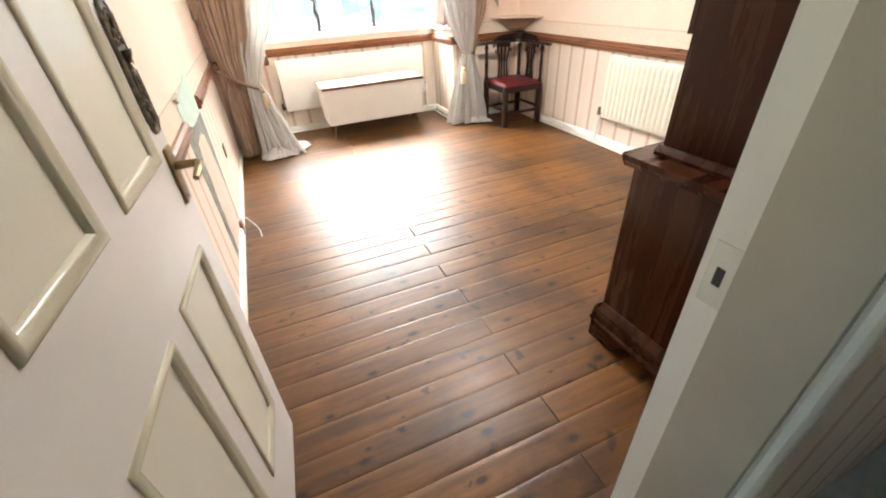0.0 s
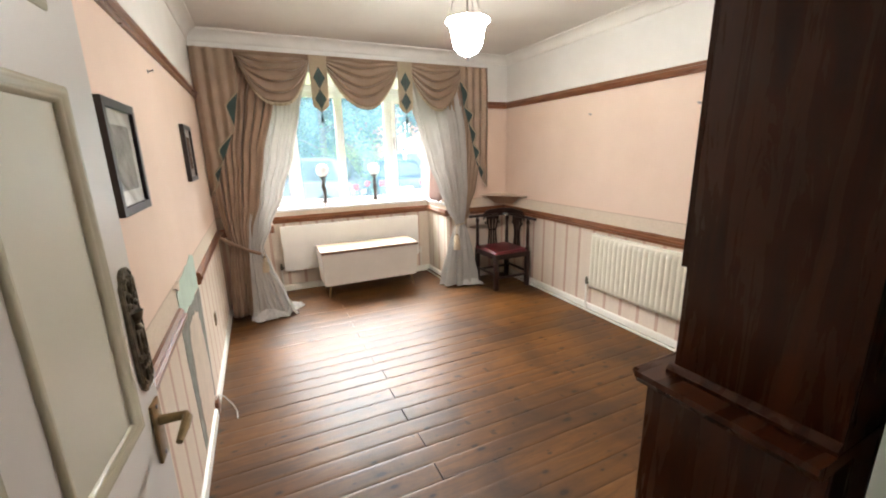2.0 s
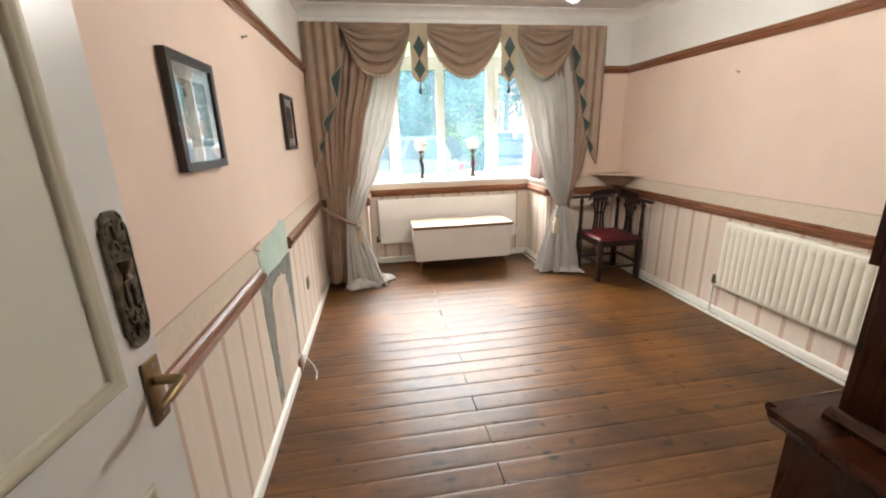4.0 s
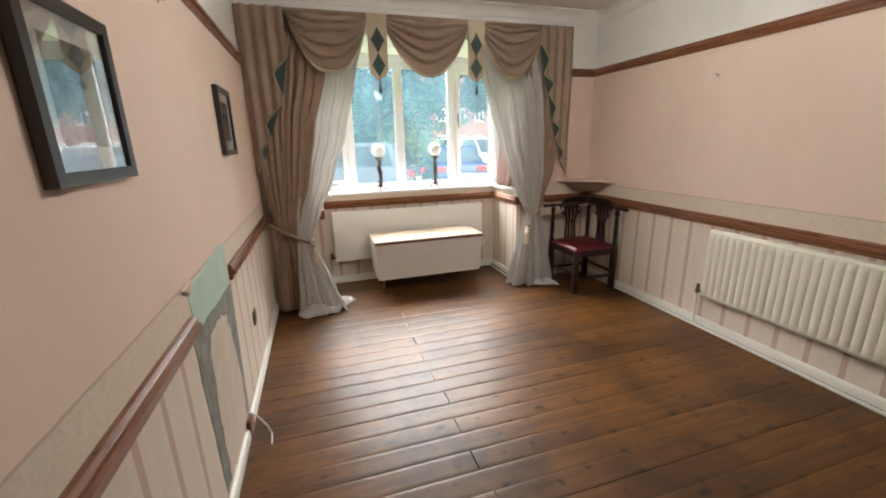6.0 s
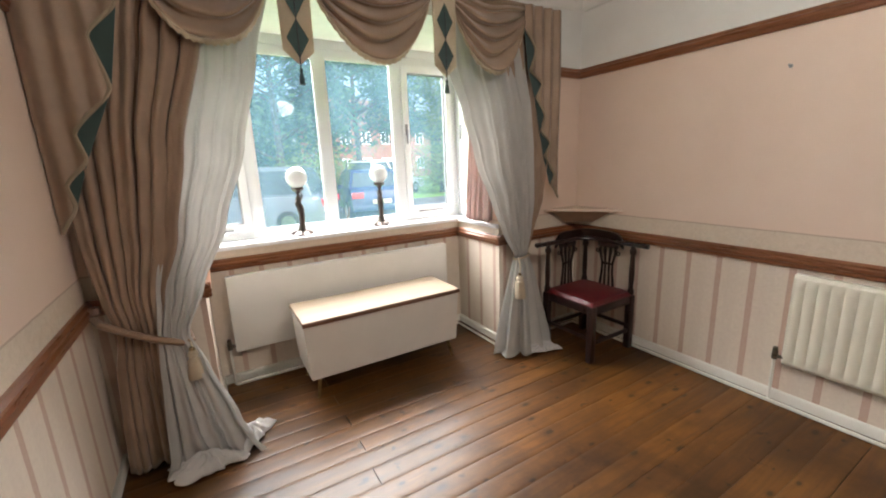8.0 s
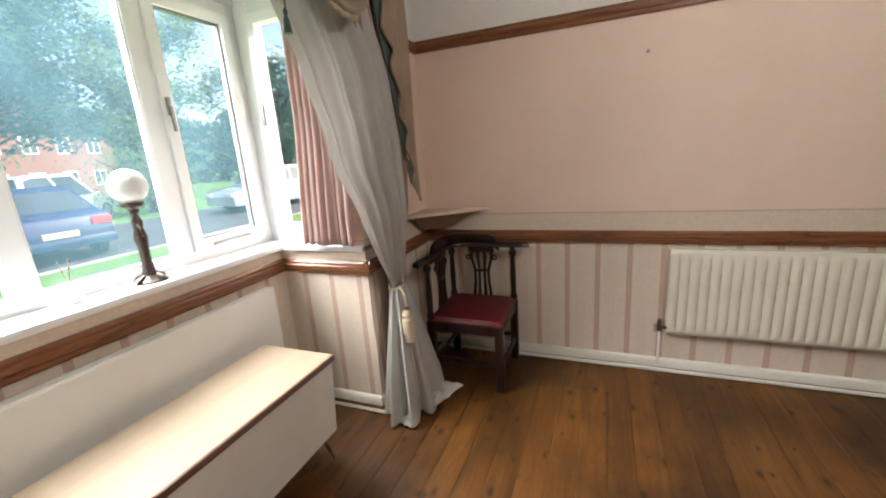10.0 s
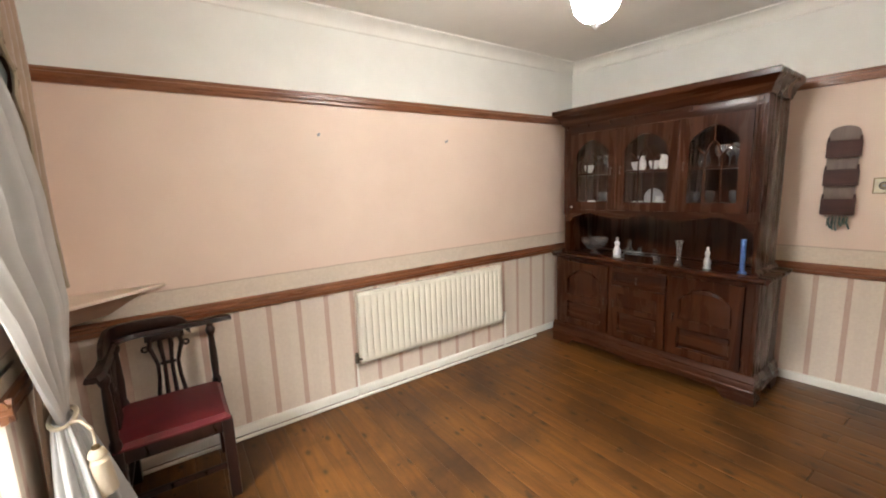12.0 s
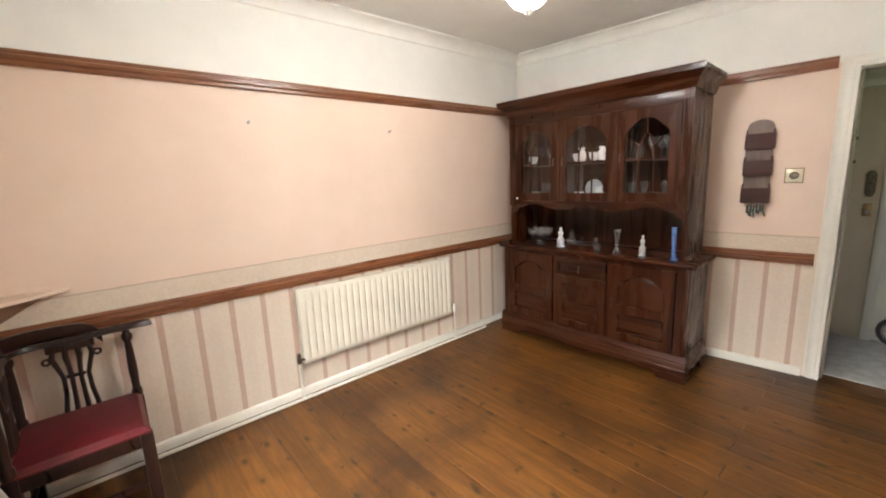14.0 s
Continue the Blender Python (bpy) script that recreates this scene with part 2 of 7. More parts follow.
def pane_glass(name, gloss=0.06, veil=0.0):
    """Thin window glass: clear, with a faint mirror and, given a veil, an uneven bluish haze."""
    m, nt, b = nodes_of(name)
    clear, shine, mx = nt.nodes.new("ShaderNodeBsdfTransparent"), nt.nodes.new("ShaderNodeBsdfGlossy"), nt.nodes.new("ShaderNodeMixShader")
    shine.inputs["Roughness"].default_value = 0.02
    mx.inputs[0].default_value = gloss
    nt.links.new(clear.outputs[0], mx.inputs[1])
    nt.links.new(shine.outputs[0], mx.inputs[2])
    last = mx.outputs[0]
    if veil:
        # bluish veil coloured into the pane for misted glazing and outdoor glare
        d, m2 = nt.nodes.new("ShaderNodeBsdfTranslucent"), nt.nodes.new("ShaderNodeMixShader")
        haze = noise_node(nt, coords(nt, (1, 1, 0.3)), 5, 5)
        nt.links.new(maths(nt, "MULTIPLY", haze, veil), m2.inputs[0])
        d.inputs["Color"].default_value = (0.42, 0.76, 0.95, 1)
        nt.links.new(last, m2.inputs[1])
        nt.links.new(d.outputs[0], m2.inputs[2])
        last = m2.outputs[0]
    nt.links.new(last, nt.nodes["Material Output"].inputs["Surface"])
    return m


def etched(name):
    """Clear glass with cut facets that flash."""
    m, nt, b = nodes_of(name)
    v = nt.nodes.new("ShaderNodeTexVoronoi")
    v.inputs["Scale"].default_value = 70
    nt.links.new(coords(nt), v.inputs["Vector"])
    clear, shine, mx = nt.nodes.new("ShaderNodeBsdfTransparent"), nt.nodes.new("ShaderNodeBsdfGlossy"), nt.nodes.new("ShaderNodeMixShader")
    clear.inputs["Color"].default_value = (0.90, 0.93, 0.95, 1)
    shine.inputs["Roughness"].default_value = 0.12
    bp = nt.nodes.new("ShaderNodeBump")
    bp.inputs["Strength"].default_value, bp.inputs["Distance"].default_value = 0.8, 0.004
    nt.links.new(v.outputs["Distance"], bp.inputs["Height"])
    nt.links.new(bp.outputs[0], shine.inputs["Normal"])
    fr = nt.nodes.new("ShaderNodeFresnel")
    fr.inputs["IOR"].default_value = 1.5
    amount = maths(nt, "MULTIPLY_ADD", fr.outputs[0], 0.7)
    amount.node.inputs[2].default_value = 0.06
    nt.links.new(amount, mx.inputs[0])
    nt.links.new(clear.outputs[0], mx.inputs[1])
    nt.links.new(shine.outputs[0], mx.inputs[2])
    # a little pale diffuse colour stands in for highlights on the clear glass
    glint, m2 = nt.nodes.new("ShaderNodeBsdfDiffuse"), nt.nodes.new("ShaderNodeMixShader")
    glint.inputs["Color"].default_value = (0.75, 0.79, 0.82, 1)
    m2.inputs[0].default_value = 0.035
    nt.links.new(mx.outputs[0], m2.inputs[1])
    nt.links.new(glint.outputs[0], m2.inputs[2])
    nt.links.new(m2.outputs[0], nt.nodes["Material Output"].inputs["Surface"])
    return m


def emitter(name, rgb, strength):
    m, nt, b = nodes_of(name)
    b.inputs["Base Color"].default_value = (0.9, 0.9, 0.9, 1)
    b.inputs["Emission Color"].default_value = (*rgb, 1)
    b.inputs["Emission Strength"].default_value = strength
    return m


def wallpaper():
    """Striped paper below the dado, a border strip over it, peach paper to the picture rail, white above."""
    m, nt, b = nodes_of("papered_wall")
    geo = nt.nodes.new("ShaderNodeNewGeometry")
    sep = nt.nodes.new("ShaderNodeSeparateXYZ")
    nt.links.new(geo.outputs["Position"], sep.inputs[0])
    x, y, z = sep.outputs
    v = geo.outputs["Position"]
    wob = maths(nt, "MULTIPLY", noise_node(nt, v, 40, 3), 0.006)
    west = maths(nt, "MULTIPLY", maths(nt, "LESS_THAN", x, 0.05), 0.0535)   # the paper starts anew on the west wall
    run = maths(nt, "ADD", maths(nt, "ADD", maths(nt, "ADD", x, y), wob), maths(nt, "SUBTRACT", west, maths(nt, "MULTIPLY", maths(nt, "MULTIPLY", maths(nt, "LESS_THAN", y, 0.125), maths(nt, "LESS_THAN", x, 3.15)), 0.066)))
    cell = maths(nt, "FRACT", maths(nt, "DIVIDE", maths(nt, "ADD", run, 0.0), 0.1785))
    # one strong stripe and a faint broad one in each repeat
    strong = maths(nt, "LESS_THAN", maths(nt, "ABSOLUTE", maths(nt, "SUBTRACT", cell, 0.60)), 0.088)
    faint = maths(nt, "LESS_THAN", maths(nt, "ABSOLUTE", maths(nt, "SUBTRACT", cell, 0.17)), 0.16)
    mott = noise_node(nt, v, 55, 5)
    base = ramp_node(nt, ((0.3, (0.68, 0.585, 0.485)), (0.7, (0.74, 0.645, 0.54))))
    nt.links.new(mott, base.inputs[0])
    low = mix(nt, base.outputs[0], (0.66, 0.55, 0.47), maths(nt, "MULTIPLY", faint, 0.25))
    low = mix(nt, low, (0.49, 0.295, 0.225), maths(nt, "MULTIPLY", strong, maths(nt, "ADD", maths(nt, "MULTIPLY", mott, 0.5), 0.45, True)))
    border = ramp_node(nt, ((0.35, (0.64, 0.54, 0.43)), (0.65, (0.70, 0.60, 0.49))))
    nt.links.new(noise_node(nt, v, 38, 4, 0.5, 1.2), border.inputs[0])
    peach = ramp_node(nt, ((0.3, (0.733, 0.571, 0.467)), (0.7, (0.783, 0.621, 0.515))))
    nt.links.new(noise_node(nt, v, 2.2, 6), peach.inputs[0])
    pale = ramp_node(nt, ((0.3, (0.74, 0.73, 0.69)), (0.7, (0.80, 0.79, 0.75))))
    nt.links.new(noise_node(nt, v, 3, 5), pale.inputs[0])
    zz = maths(nt, "ADD", z, maths(nt, "MULTIPLY", noise_node(nt, v, 14, 3), 0.008))
    col = mix(nt, low, border.outputs[0], maths(nt, "GREATER_THAN", z, 0.81))
    seam = maths(nt, "LESS_THAN", maths(nt, "ABSOLUTE", maths(nt, "SUBTRACT", zz, 0.962)), 0.004)
    col = mix(nt, col, peach.outputs[0], maths(nt, "GREATER_THAN", zz, 0.962))
    col = mix(nt, col, (0.42, 0.30, 0.22), maths(nt, "MULTIPLY", seam, 0.6))
    col = mix(nt, col, pale.outputs[0], maths(nt, "GREATER_THAN", z, 2.02))
    nt.links.new(col, b.inputs["Base Color"])
    b.inputs["Roughness"].default_value = 0.62
    b.inputs["Specular IOR Level"].default_value = 0.35
    h = maths(nt, "ADD", noise_node(nt, v, 260, 3), maths(nt, "MULTIPLY", mott, 0.8))
    bump(nt, b, h, 0.22, 0.001)
    return m


WALL = wallpaper()
WHITE = paint("white_gloss_paint", (0.76, 0.74, 0.67), 0.32, 0.01, 5, 0.015)
CREAM = paint("cream_gloss_door_paint", (0.72, 0.71, 0.61), 0.27, 0.01, 4, 0.012)
BEADC = paint("cream_bead_paint", (0.60, 0.57, 0.44), 0.24, 0.02, 6, 0.012)
FIGW = paint("grey_white_china", (0.52, 0.54, 0.57), 0.22, 0.08, 60)
DOORW = paint("white_door_paint", (0.76, 0.745, 0.72), 0.27, 0.01, 4, 0.012)
CEIL = paint("ceiling_emulsion", (0.74, 0.71, 0.66), 0.85, 0.04, 1.5, 0.2, 60)
PLASTER = paint("white_plaster", (0.80, 0.78, 0.73), 0.7, 0.03, 6, 0.1)
GASKET = paint("grey_gasket", (0.22, 0.22, 0.23), 0.6, 0.05, 8, 0.1)
UPVC = paint("white_upvc", (0.82, 0.83, 0.84), 0.28, 0.02, 4, 0.02)
RADN = paint("white_radiator_enamel", (0.80, 0.78, 0.74), 0.30, 0.03, 3, 0.015)
RADW = paint("radiator_enamel", (0.78, 0.74, 0.62), 0.30, 0.03, 3, 0.03)
DADO = timber("varnished_pine_rail", (0.135, 0.045, 0.018), (0.20, 0.072, 0.029), (0.27, 0.105, 0.042), 0.3, (1.2, 1.2, 18.0), 3.0, coat=0.3)
FLOORW = timber("varnished_pine_boards", (0.054, 0.0196, 0.0036), (0.121, 0.0462, 0.0078), (0.184, 0.077, 0.0145), 0.50, (0.9, 9.0, 9.0), 2.4, coat=0.28, per_piece=0.36, knots=True, relief=0.12)
VARNISH = FLOORW.node_tree.nodes["Principled BSDF"]
VARNISH.inputs["Specular IOR Level"].default_value = 0.3
VARNISH.inputs["Coat IOR"].default_value = 1.55
VARNISH.inputs["Coat Roughness"].default_value = 0.32
SUBFLOOR = paint("dark_gap", (0.035, 0.018, 0.01), 0.9)
DRESSW = timber("dark_oak_stain", (0.016, 0.0040, 0.0014), (0.040, 0.0104, 0.0032), (0.070, 0.0200, 0.0060), 0.27, (7.0, 7.0, 0.6), 1.8, coat=0.12, relief=0.025)
DRESSH = timber("dark_oak_stain_level", (0.016, 0.0040, 0.0014), (0.040, 0.0104, 0.0032), (0.070, 0.0200, 0.0060), 0.27, (0.6, 7.0, 7.0), 1.8, coat=0.12, relief=0.025)
for m in (DRESSW, DRESSH):
    m.node_tree.nodes["Principled BSDF"].inputs["Specular IOR Level"].default_value = 0.22
CHAIRW = timber("dark_mahogany", (0.007, 0.0030, 0.0025), (0.016, 0.0065, 0.0050), (0.030, 0.011, 0.008), 0.30, (9.0, 9.0, 1.0), 2.5, coat=0.1)
CHAIRW.node_tree.nodes["Principled BSDF"].inputs["Specular IOR Level"].default_value = 0.32
LEATHER = paint("red_leather", (0.105, 0.007, 0.012), 0.36, 0.15, 9, 0.35, 240)
BRASS = paint("aged_brass", (0.30, 0.22, 0.12), 0.35, 0.2, 25, 0.3, 90, metal=1.0)
PLATEM = paint("antique_pewter", (0.19, 0.17, 0.13), 0.40, 0.3, 60, 0.6, 120, metal=0.9)
STEEL = paint("grey_metal", (0.35, 0.35, 0.36), 0.35, 0.1, 20, 0.1, metal=1.0)
BLACKM = paint("black_plastic", (0.02, 0.02, 0.022), 0.4)
FRAMEB = paint("black_frame", (0.026, 0.018, 0.016), 0.35)
DRAPE = cloth("rose_brown_damask", (0.35, 0.235, 0.160), 0.75, 0.4, 700, 0.15, 0.12)
SWAG = cloth("rose_brown_satin", (0.34, 0.235, 0.160), 0.55, 0.4, 700, 0.15, 0.08)
SHEER = cloth("grey_white_voile", (0.62, 0.60, 0.57), 0.9, 0.2, 1200, 0.06, 0.34, 0.82)
HEMW = cloth("white_lace_hem", (0.74, 0.72, 0.71), 0.9, 0.2, 400, 0.1, 0.25)
PINKC = cloth("pink_lining_cotton", (0.66, 0.49, 0.45), 0.85, 0.2, 900, 0.1, 0.45)
FRINGE = cloth("cream_fringe", (0.60, 0.50, 0.36), 0.9, 0.2, 1200, 0.15, 0.2)
TRIM = cloth("tan_braid", (0.36, 0.29, 0.20), 0.9, 0.2, 1200, 0.15, 0.1)
GREEN = cloth("dark_green_velvet", (0.034, 0.066, 0.058), 0.8, 0.5, 900, 0.2)
CHESTW = paint("white_laminate", (0.73, 0.70, 0.65), 0.35, 0.03, 4, 0.03)
CHESTT = timber("pale_sycamore_top", (0.33, 0.245, 0.165), (0.37, 0.28, 0.195), (0.40, 0.305, 0.215), 0.6, (0.8, 8, 8), 2.0)
LIP = timber("brown_edge_strip", (0.11, 0.055, 0.035), (0.17, 0.09, 0.06), (0.22, 0.12, 0.08), 0.4, (0.8, 8, 8), 3)
MINT = paint("mint_emulsion", (0.47, 0.60, 0.52), 0.75, 0.05, 8, 0.3)
GREYP = paint("bare_grey_plaster", (0.25, 0.255, 0.225), 0.9, 0.18, 12, 0.5)
SHELFT = paint("peach_shelf_paint", (0.70, 0.57, 0.46), 0.6, 0.04, 6, 0.1)
SHELFB = paint("peach_brown_paint", (0.36, 0.23, 0.155), 0.6, 0.08, 8, 0.1)
BAREP = paint("bare_cream_plaster", (0.62, 0.52, 0.43), 0.85, 0.06, 9, 0.4)
PANE = pane_glass("misted_window_glass", 0.006, 0.050)
CABGLASS = pane_glass("cabinet_glass", 0.025)
OPAL = paint("opal_glass", (0.82, 0.84, 0.85), 0.25, 0.02)
BRONZE = paint("bronze_figure", (0.10, 0.075, 0.065), 0.35, 0.25, 60, 0.3, 120, metal=0.7)
CRYSTAL = etched("cut_glass")
CHINA = paint("white_china", (0.78, 0.79, 0.80), 0.18, 0.03)
BLUE = paint("blue_glass", (0.10, 0.20, 0.50), 0.2, 0.15, 30)
CARPET = paint("grey_hall_carpet", (0.48, 0.47, 0.45), 0.95, 0.12, 14, 0.8, 500)
# darker olive holds the shade on the hall side of the door stop
OLIVE = paint("shaded_olive_paint", (0.40, 0.375, 0.30), 0.5, 0.06, 5, 0.05)
HALLW = paint("hall_wall_paint", (0.72, 0.70, 0.62), 0.7, 0.06, 3, 0.2)
LETTERW = timber("red_brown_rack_wood", (0.030, 0.009, 0.007), (0.052, 0.016, 0.012), (0.075, 0.024, 0.018), 0.62, (1, 8, 8), 3)
LETTERB = timber("grey_brown_rack_back", (0.12, 0.08, 0.065), (0.17, 0.115, 0.09), (0.21, 0.15, 0.12), 0.5, (8, 8, 1), 3)

# ---- the room's shell ----
def shell():
    bm = boxed(-0.14, 0, YS - 0.12, YN + 0.14, 0, ZC)
    struct("wall_west", bm, WALL, "peach papered wall with wooden rails, striped below", "wall")
    bm = boxed(XE, XE + 0.14, YS - 0.12, YN + 0.14, 0, ZC)
    struct("wall_east", bm, WALL, "peach papered wall over pink striped paper", "wall")
    bm = prism(bmesh.new(), [(DXR + 0.02, YS - 0.12), (XE, YS - 0.12), (XE, YSE), (DXR + 0.02, south(DXR + 0.02))], "z", 0, ZC)
    box(bm, 0.0, DXR + 0.02, YS - 0.12, YS, 2.0, ZC)
    box(bm, 0.0, 0.055, YS - 0.12, YS, 0, 2.0)
    struct("wall_south", bm, WALL, "peach papered wall with the doorway in it", "wall")
    bm = boxed(0, BX0, YN, YN + 0.14, 0, ZC)
    box(bm, BX1, XE, YN, YN + 0.14, 0, ZC)
    box(bm, BX0, BX1, YN, YN + 0.14, 2.26, ZC)
    struct("wall_north", bm, WALL, "papered wall piers on both sides of the bay", "wall")
    bm = boxed(BX0 - 0.28, BX0, YN + 0.14, BY + 0.28, -0.4, 0.90)
    box(bm, BX1, BX1 + 0.28, YN + 0.14, BY + 0.28, -0.4, 0.90)
    box(bm, BX0, BX1, BY, BY + 0.28, -0.4, 0.90)
    struct("wall_bay", bm, WALL, "low striped wall under the bay window", "wall")
    bm = boxed(-0.2, XE + 0.2, YS - 0.121, YN + 0.14, ZC, ZC + 0.15)
    struct("ceiling", bm, CEIL, "flat cream painted ceiling", "ceiling")
    bm = boxed(BX0 - 0.30, BX1 + 0.30, YN + 0.14, BY + 0.32, 2.26, 2.60)
    struct("ceiling_bay", bm, PLASTER, "white soffit over the bay window", "ceiling")
    # coving: a hollow quarter curve
    prof = [(0, ZC), (0.085, ZC), (0.085, ZC - 0.008)]
    prof += [(0.085 - 0.077 * math.sin(a), ZC - 0.012 - 0.073 * (1 - math.cos(a))) for a in [radians(15 * k) for k in range(7)]]
    prof += [(0, ZC - 0.093)]
    bm = bmesh.new()
    rail(bm, prof, (0, YS), (0, YN), (1, 0))
    rail(bm, prof, (XE, YSE), (XE, YN), (-1, 0))
    rail(bm, prof, (0, YS), (DXR, YS), (0, 1))
    rail(bm, prof, (DXR, YS), (XE, YSE), SOUTH_OUT)
    rail(bm, prof, (0, YN), (XE, YN), (0, -1))
    struct("trim_coving", bm, PLASTER, "white curved coving round the ceiling", "coving")


def skirting():
    prof = [(0, 0.0), (0.018, 0.0), (0.018, 0.042), (0.014, 0.051), (0.008, 0.055), (0, 0.057)]
    bm = bmesh.new()
    rail(bm, prof, (0, YS), (0, 2.24), (1, 0))
    rail(bm, prof, (0, 2.36), (0, YN), (1, 0))
    rail(bm, prof, (XE, YSE), (XE, YN), (-1, 0))
    rail(bm, prof, (RXS, south(RXS)), (XE, YSE), SOUTH_OUT)
    rail(bm, prof, (0, YN), (BX0, YN), (0, -1))
    rail(bm, prof, (BX1, YN), (XE, YN), (0, -1))
    rail(bm, prof, (BX0, YN), (BX0, BY), (1, 0))
    rail(bm, prof, (BX1, YN), (BX1, BY), (-1, 0))
    rail(bm, prof, (BX0, BY), (BX1, BY), (0, -1))
    struct("baseboard", bm, WHITE, "white painted skirting board, chipped", "skirting")
    bm = bmesh.new()
    box(bm, 0.001, 0.022, 2.25, 2.33, 0.0, 0.085, 0.003)
    struct("baseboard_block", bm, DADO, "bare brown block where the skirting is missing", "skirting")
    # heating pipe clipped in front of the skirting
    o = 0.075
    bm = bmesh.new()
    tube(bm, [(XE - o, 0.7, 0.014), (XE - o, YN - o, 0.014), (BX1 + 0.0 - o, YN - o, 0.014), (BX1 - o, BY - o, 0.014), (BX0 + o, BY - o, 0.014)], 0.011, 8)
    ob = part("heating_pipe", bm, WHITE, None, "")
    tagged(ob, "white painted heating pipe along the skirting", "pipe", kind="structure")


def dado_rails():
    """The dado rail and the picture rail, length by length."""
    def prof(z0, z1, out):
        h = z1 - z0
        return [(0, z0), (out * 0.45, z0), (out * 0.62, z0 + h * 0.10), (out * 0.62, z0 + h * 0.30), (out, z0 + h * 0.42), (out, z0 + h * 0.62),
                (out * 0.7, z0 + h * 0.70), (out * 0.7, z0 + h * 0.84), (out * 0.5, z0 + h * 0.94), (out * 0.4, z1), (0, z1)]
    d = prof(0.775, 0.850, 0.032)
    runs = (("west", (0, YS), (0, 1.805), (1, 0)), ("west", (0, 2.425), (0, YN), (1, 0)), ("east", (XE, YSE), (XE, YN), (-1, 0)),
            ("south", (RXS, south(RXS)), (XE, YSE), SOUTH_OUT), ("north", (0, YN), (BX0 + 0.03, YN), (0, -1)), ("north", (BX1 - 0.03, YN), (XE, YN), (0, -1)),
            ("bay", (BX0, YN - 0.03), (BX0, BY), (1, 0)), ("bay", (BX1, YN - 0.03), (BX1, BY), (-1, 0)), ("bay", (BX0, BY), (BX1, BY), (0, -1)))
    for side, a, b, out in runs:
        bm = rail(bmesh.new(), d, a, b, out)
        struct("trim_dado_rail_" + side, bm, DADO, "varnished pine dado rail on the wall", "dado rail")
    p = prof(1.985, 2.055, 0.030)
    for side, a, b, out in (("west", (0, YS), (0, YN), (1, 0)), ("east", (XE, YSE), (XE, YN), (-1, 0)), ("south", (RXS, south(RXS)), (XE, YSE), SOUTH_OUT),
                            ("north", (0, YN), (BX0, YN), (0, -1)), ("north", (2.60, YN), (XE, YN), (0, -1))):
        bm = rail(bmesh.new(), p, a, b, out)
        struct("trim_picture_rail_" + side, bm, DADO, "varnished pine picture rail on the wall", "picture rail")


def door_frame():
    R, L, y = DXR, 0.075, YS
    bm = bmesh.new()
    box(bm, R, R + 0.02, y - 0.13, y + 0.0215, 0, 1.98)            # lining
    box(bm, L - 0.02, L, y - 0.13, y + 0.004, 0, 1.98)
    box(bm, L - 0.02, R + 0.02, y - 0.13, y + 0.004, 1.98, 2.0)
    prof = [(0, 0), (0.018, 0), (0.022, 0.01), (0.022, 0.03), (0.016, 0.04), (0.012, 0.05), (0, 0.052)]
    for yy, s in ((y, 1), (y - 0.12, -1)):
        prism(bm, [(R + 0.021 + b, yy + s * a) for a, b in prof], "z", 0, 2.045)
        prism(bm, [(yy + s * a, 1.992 + b) for a, b in prof], "x", 0.0, R + 0.06)
    box(bm, R + 0.073, RXS, y, y + 0.008, 0, 2.045, 0.002)
    box(bm, 0.001, 0.06, y, y + 0.016, 0, 1.99, 0.003)
    ob = struct("door_frame_1", bm, WHITE, "white gloss painted door lining and architrave", "door frame")
    # stop coloured darker than the lining, in place of shade
    bm = boxed(R - 0.014, R - 0.0005, y - 0.13, y - 0.026, 0, 1.966, 0.002)
    box(bm, L, R - 0.014, y - 0.13, y - 0.026, 1.966, 1.982, 0.002)
    part("door_stop", bm, OLIVE, ob, "door stop with its shade put into an olive tone")
    bm = boxed(R - 0.0015, R + 0.001, y - 0.022, y + 0.012, 0.955, 1.045, 0.0005)
    part("strike_plate", bm, CREAM, ob, "painted over strike plate")
    bm = boxed(R - 0.0025, R - 0.0012, y - 0.011, y + 0.000, 0.986, 1.012)
    part("latch_hole", bm, BLACKM, ob)


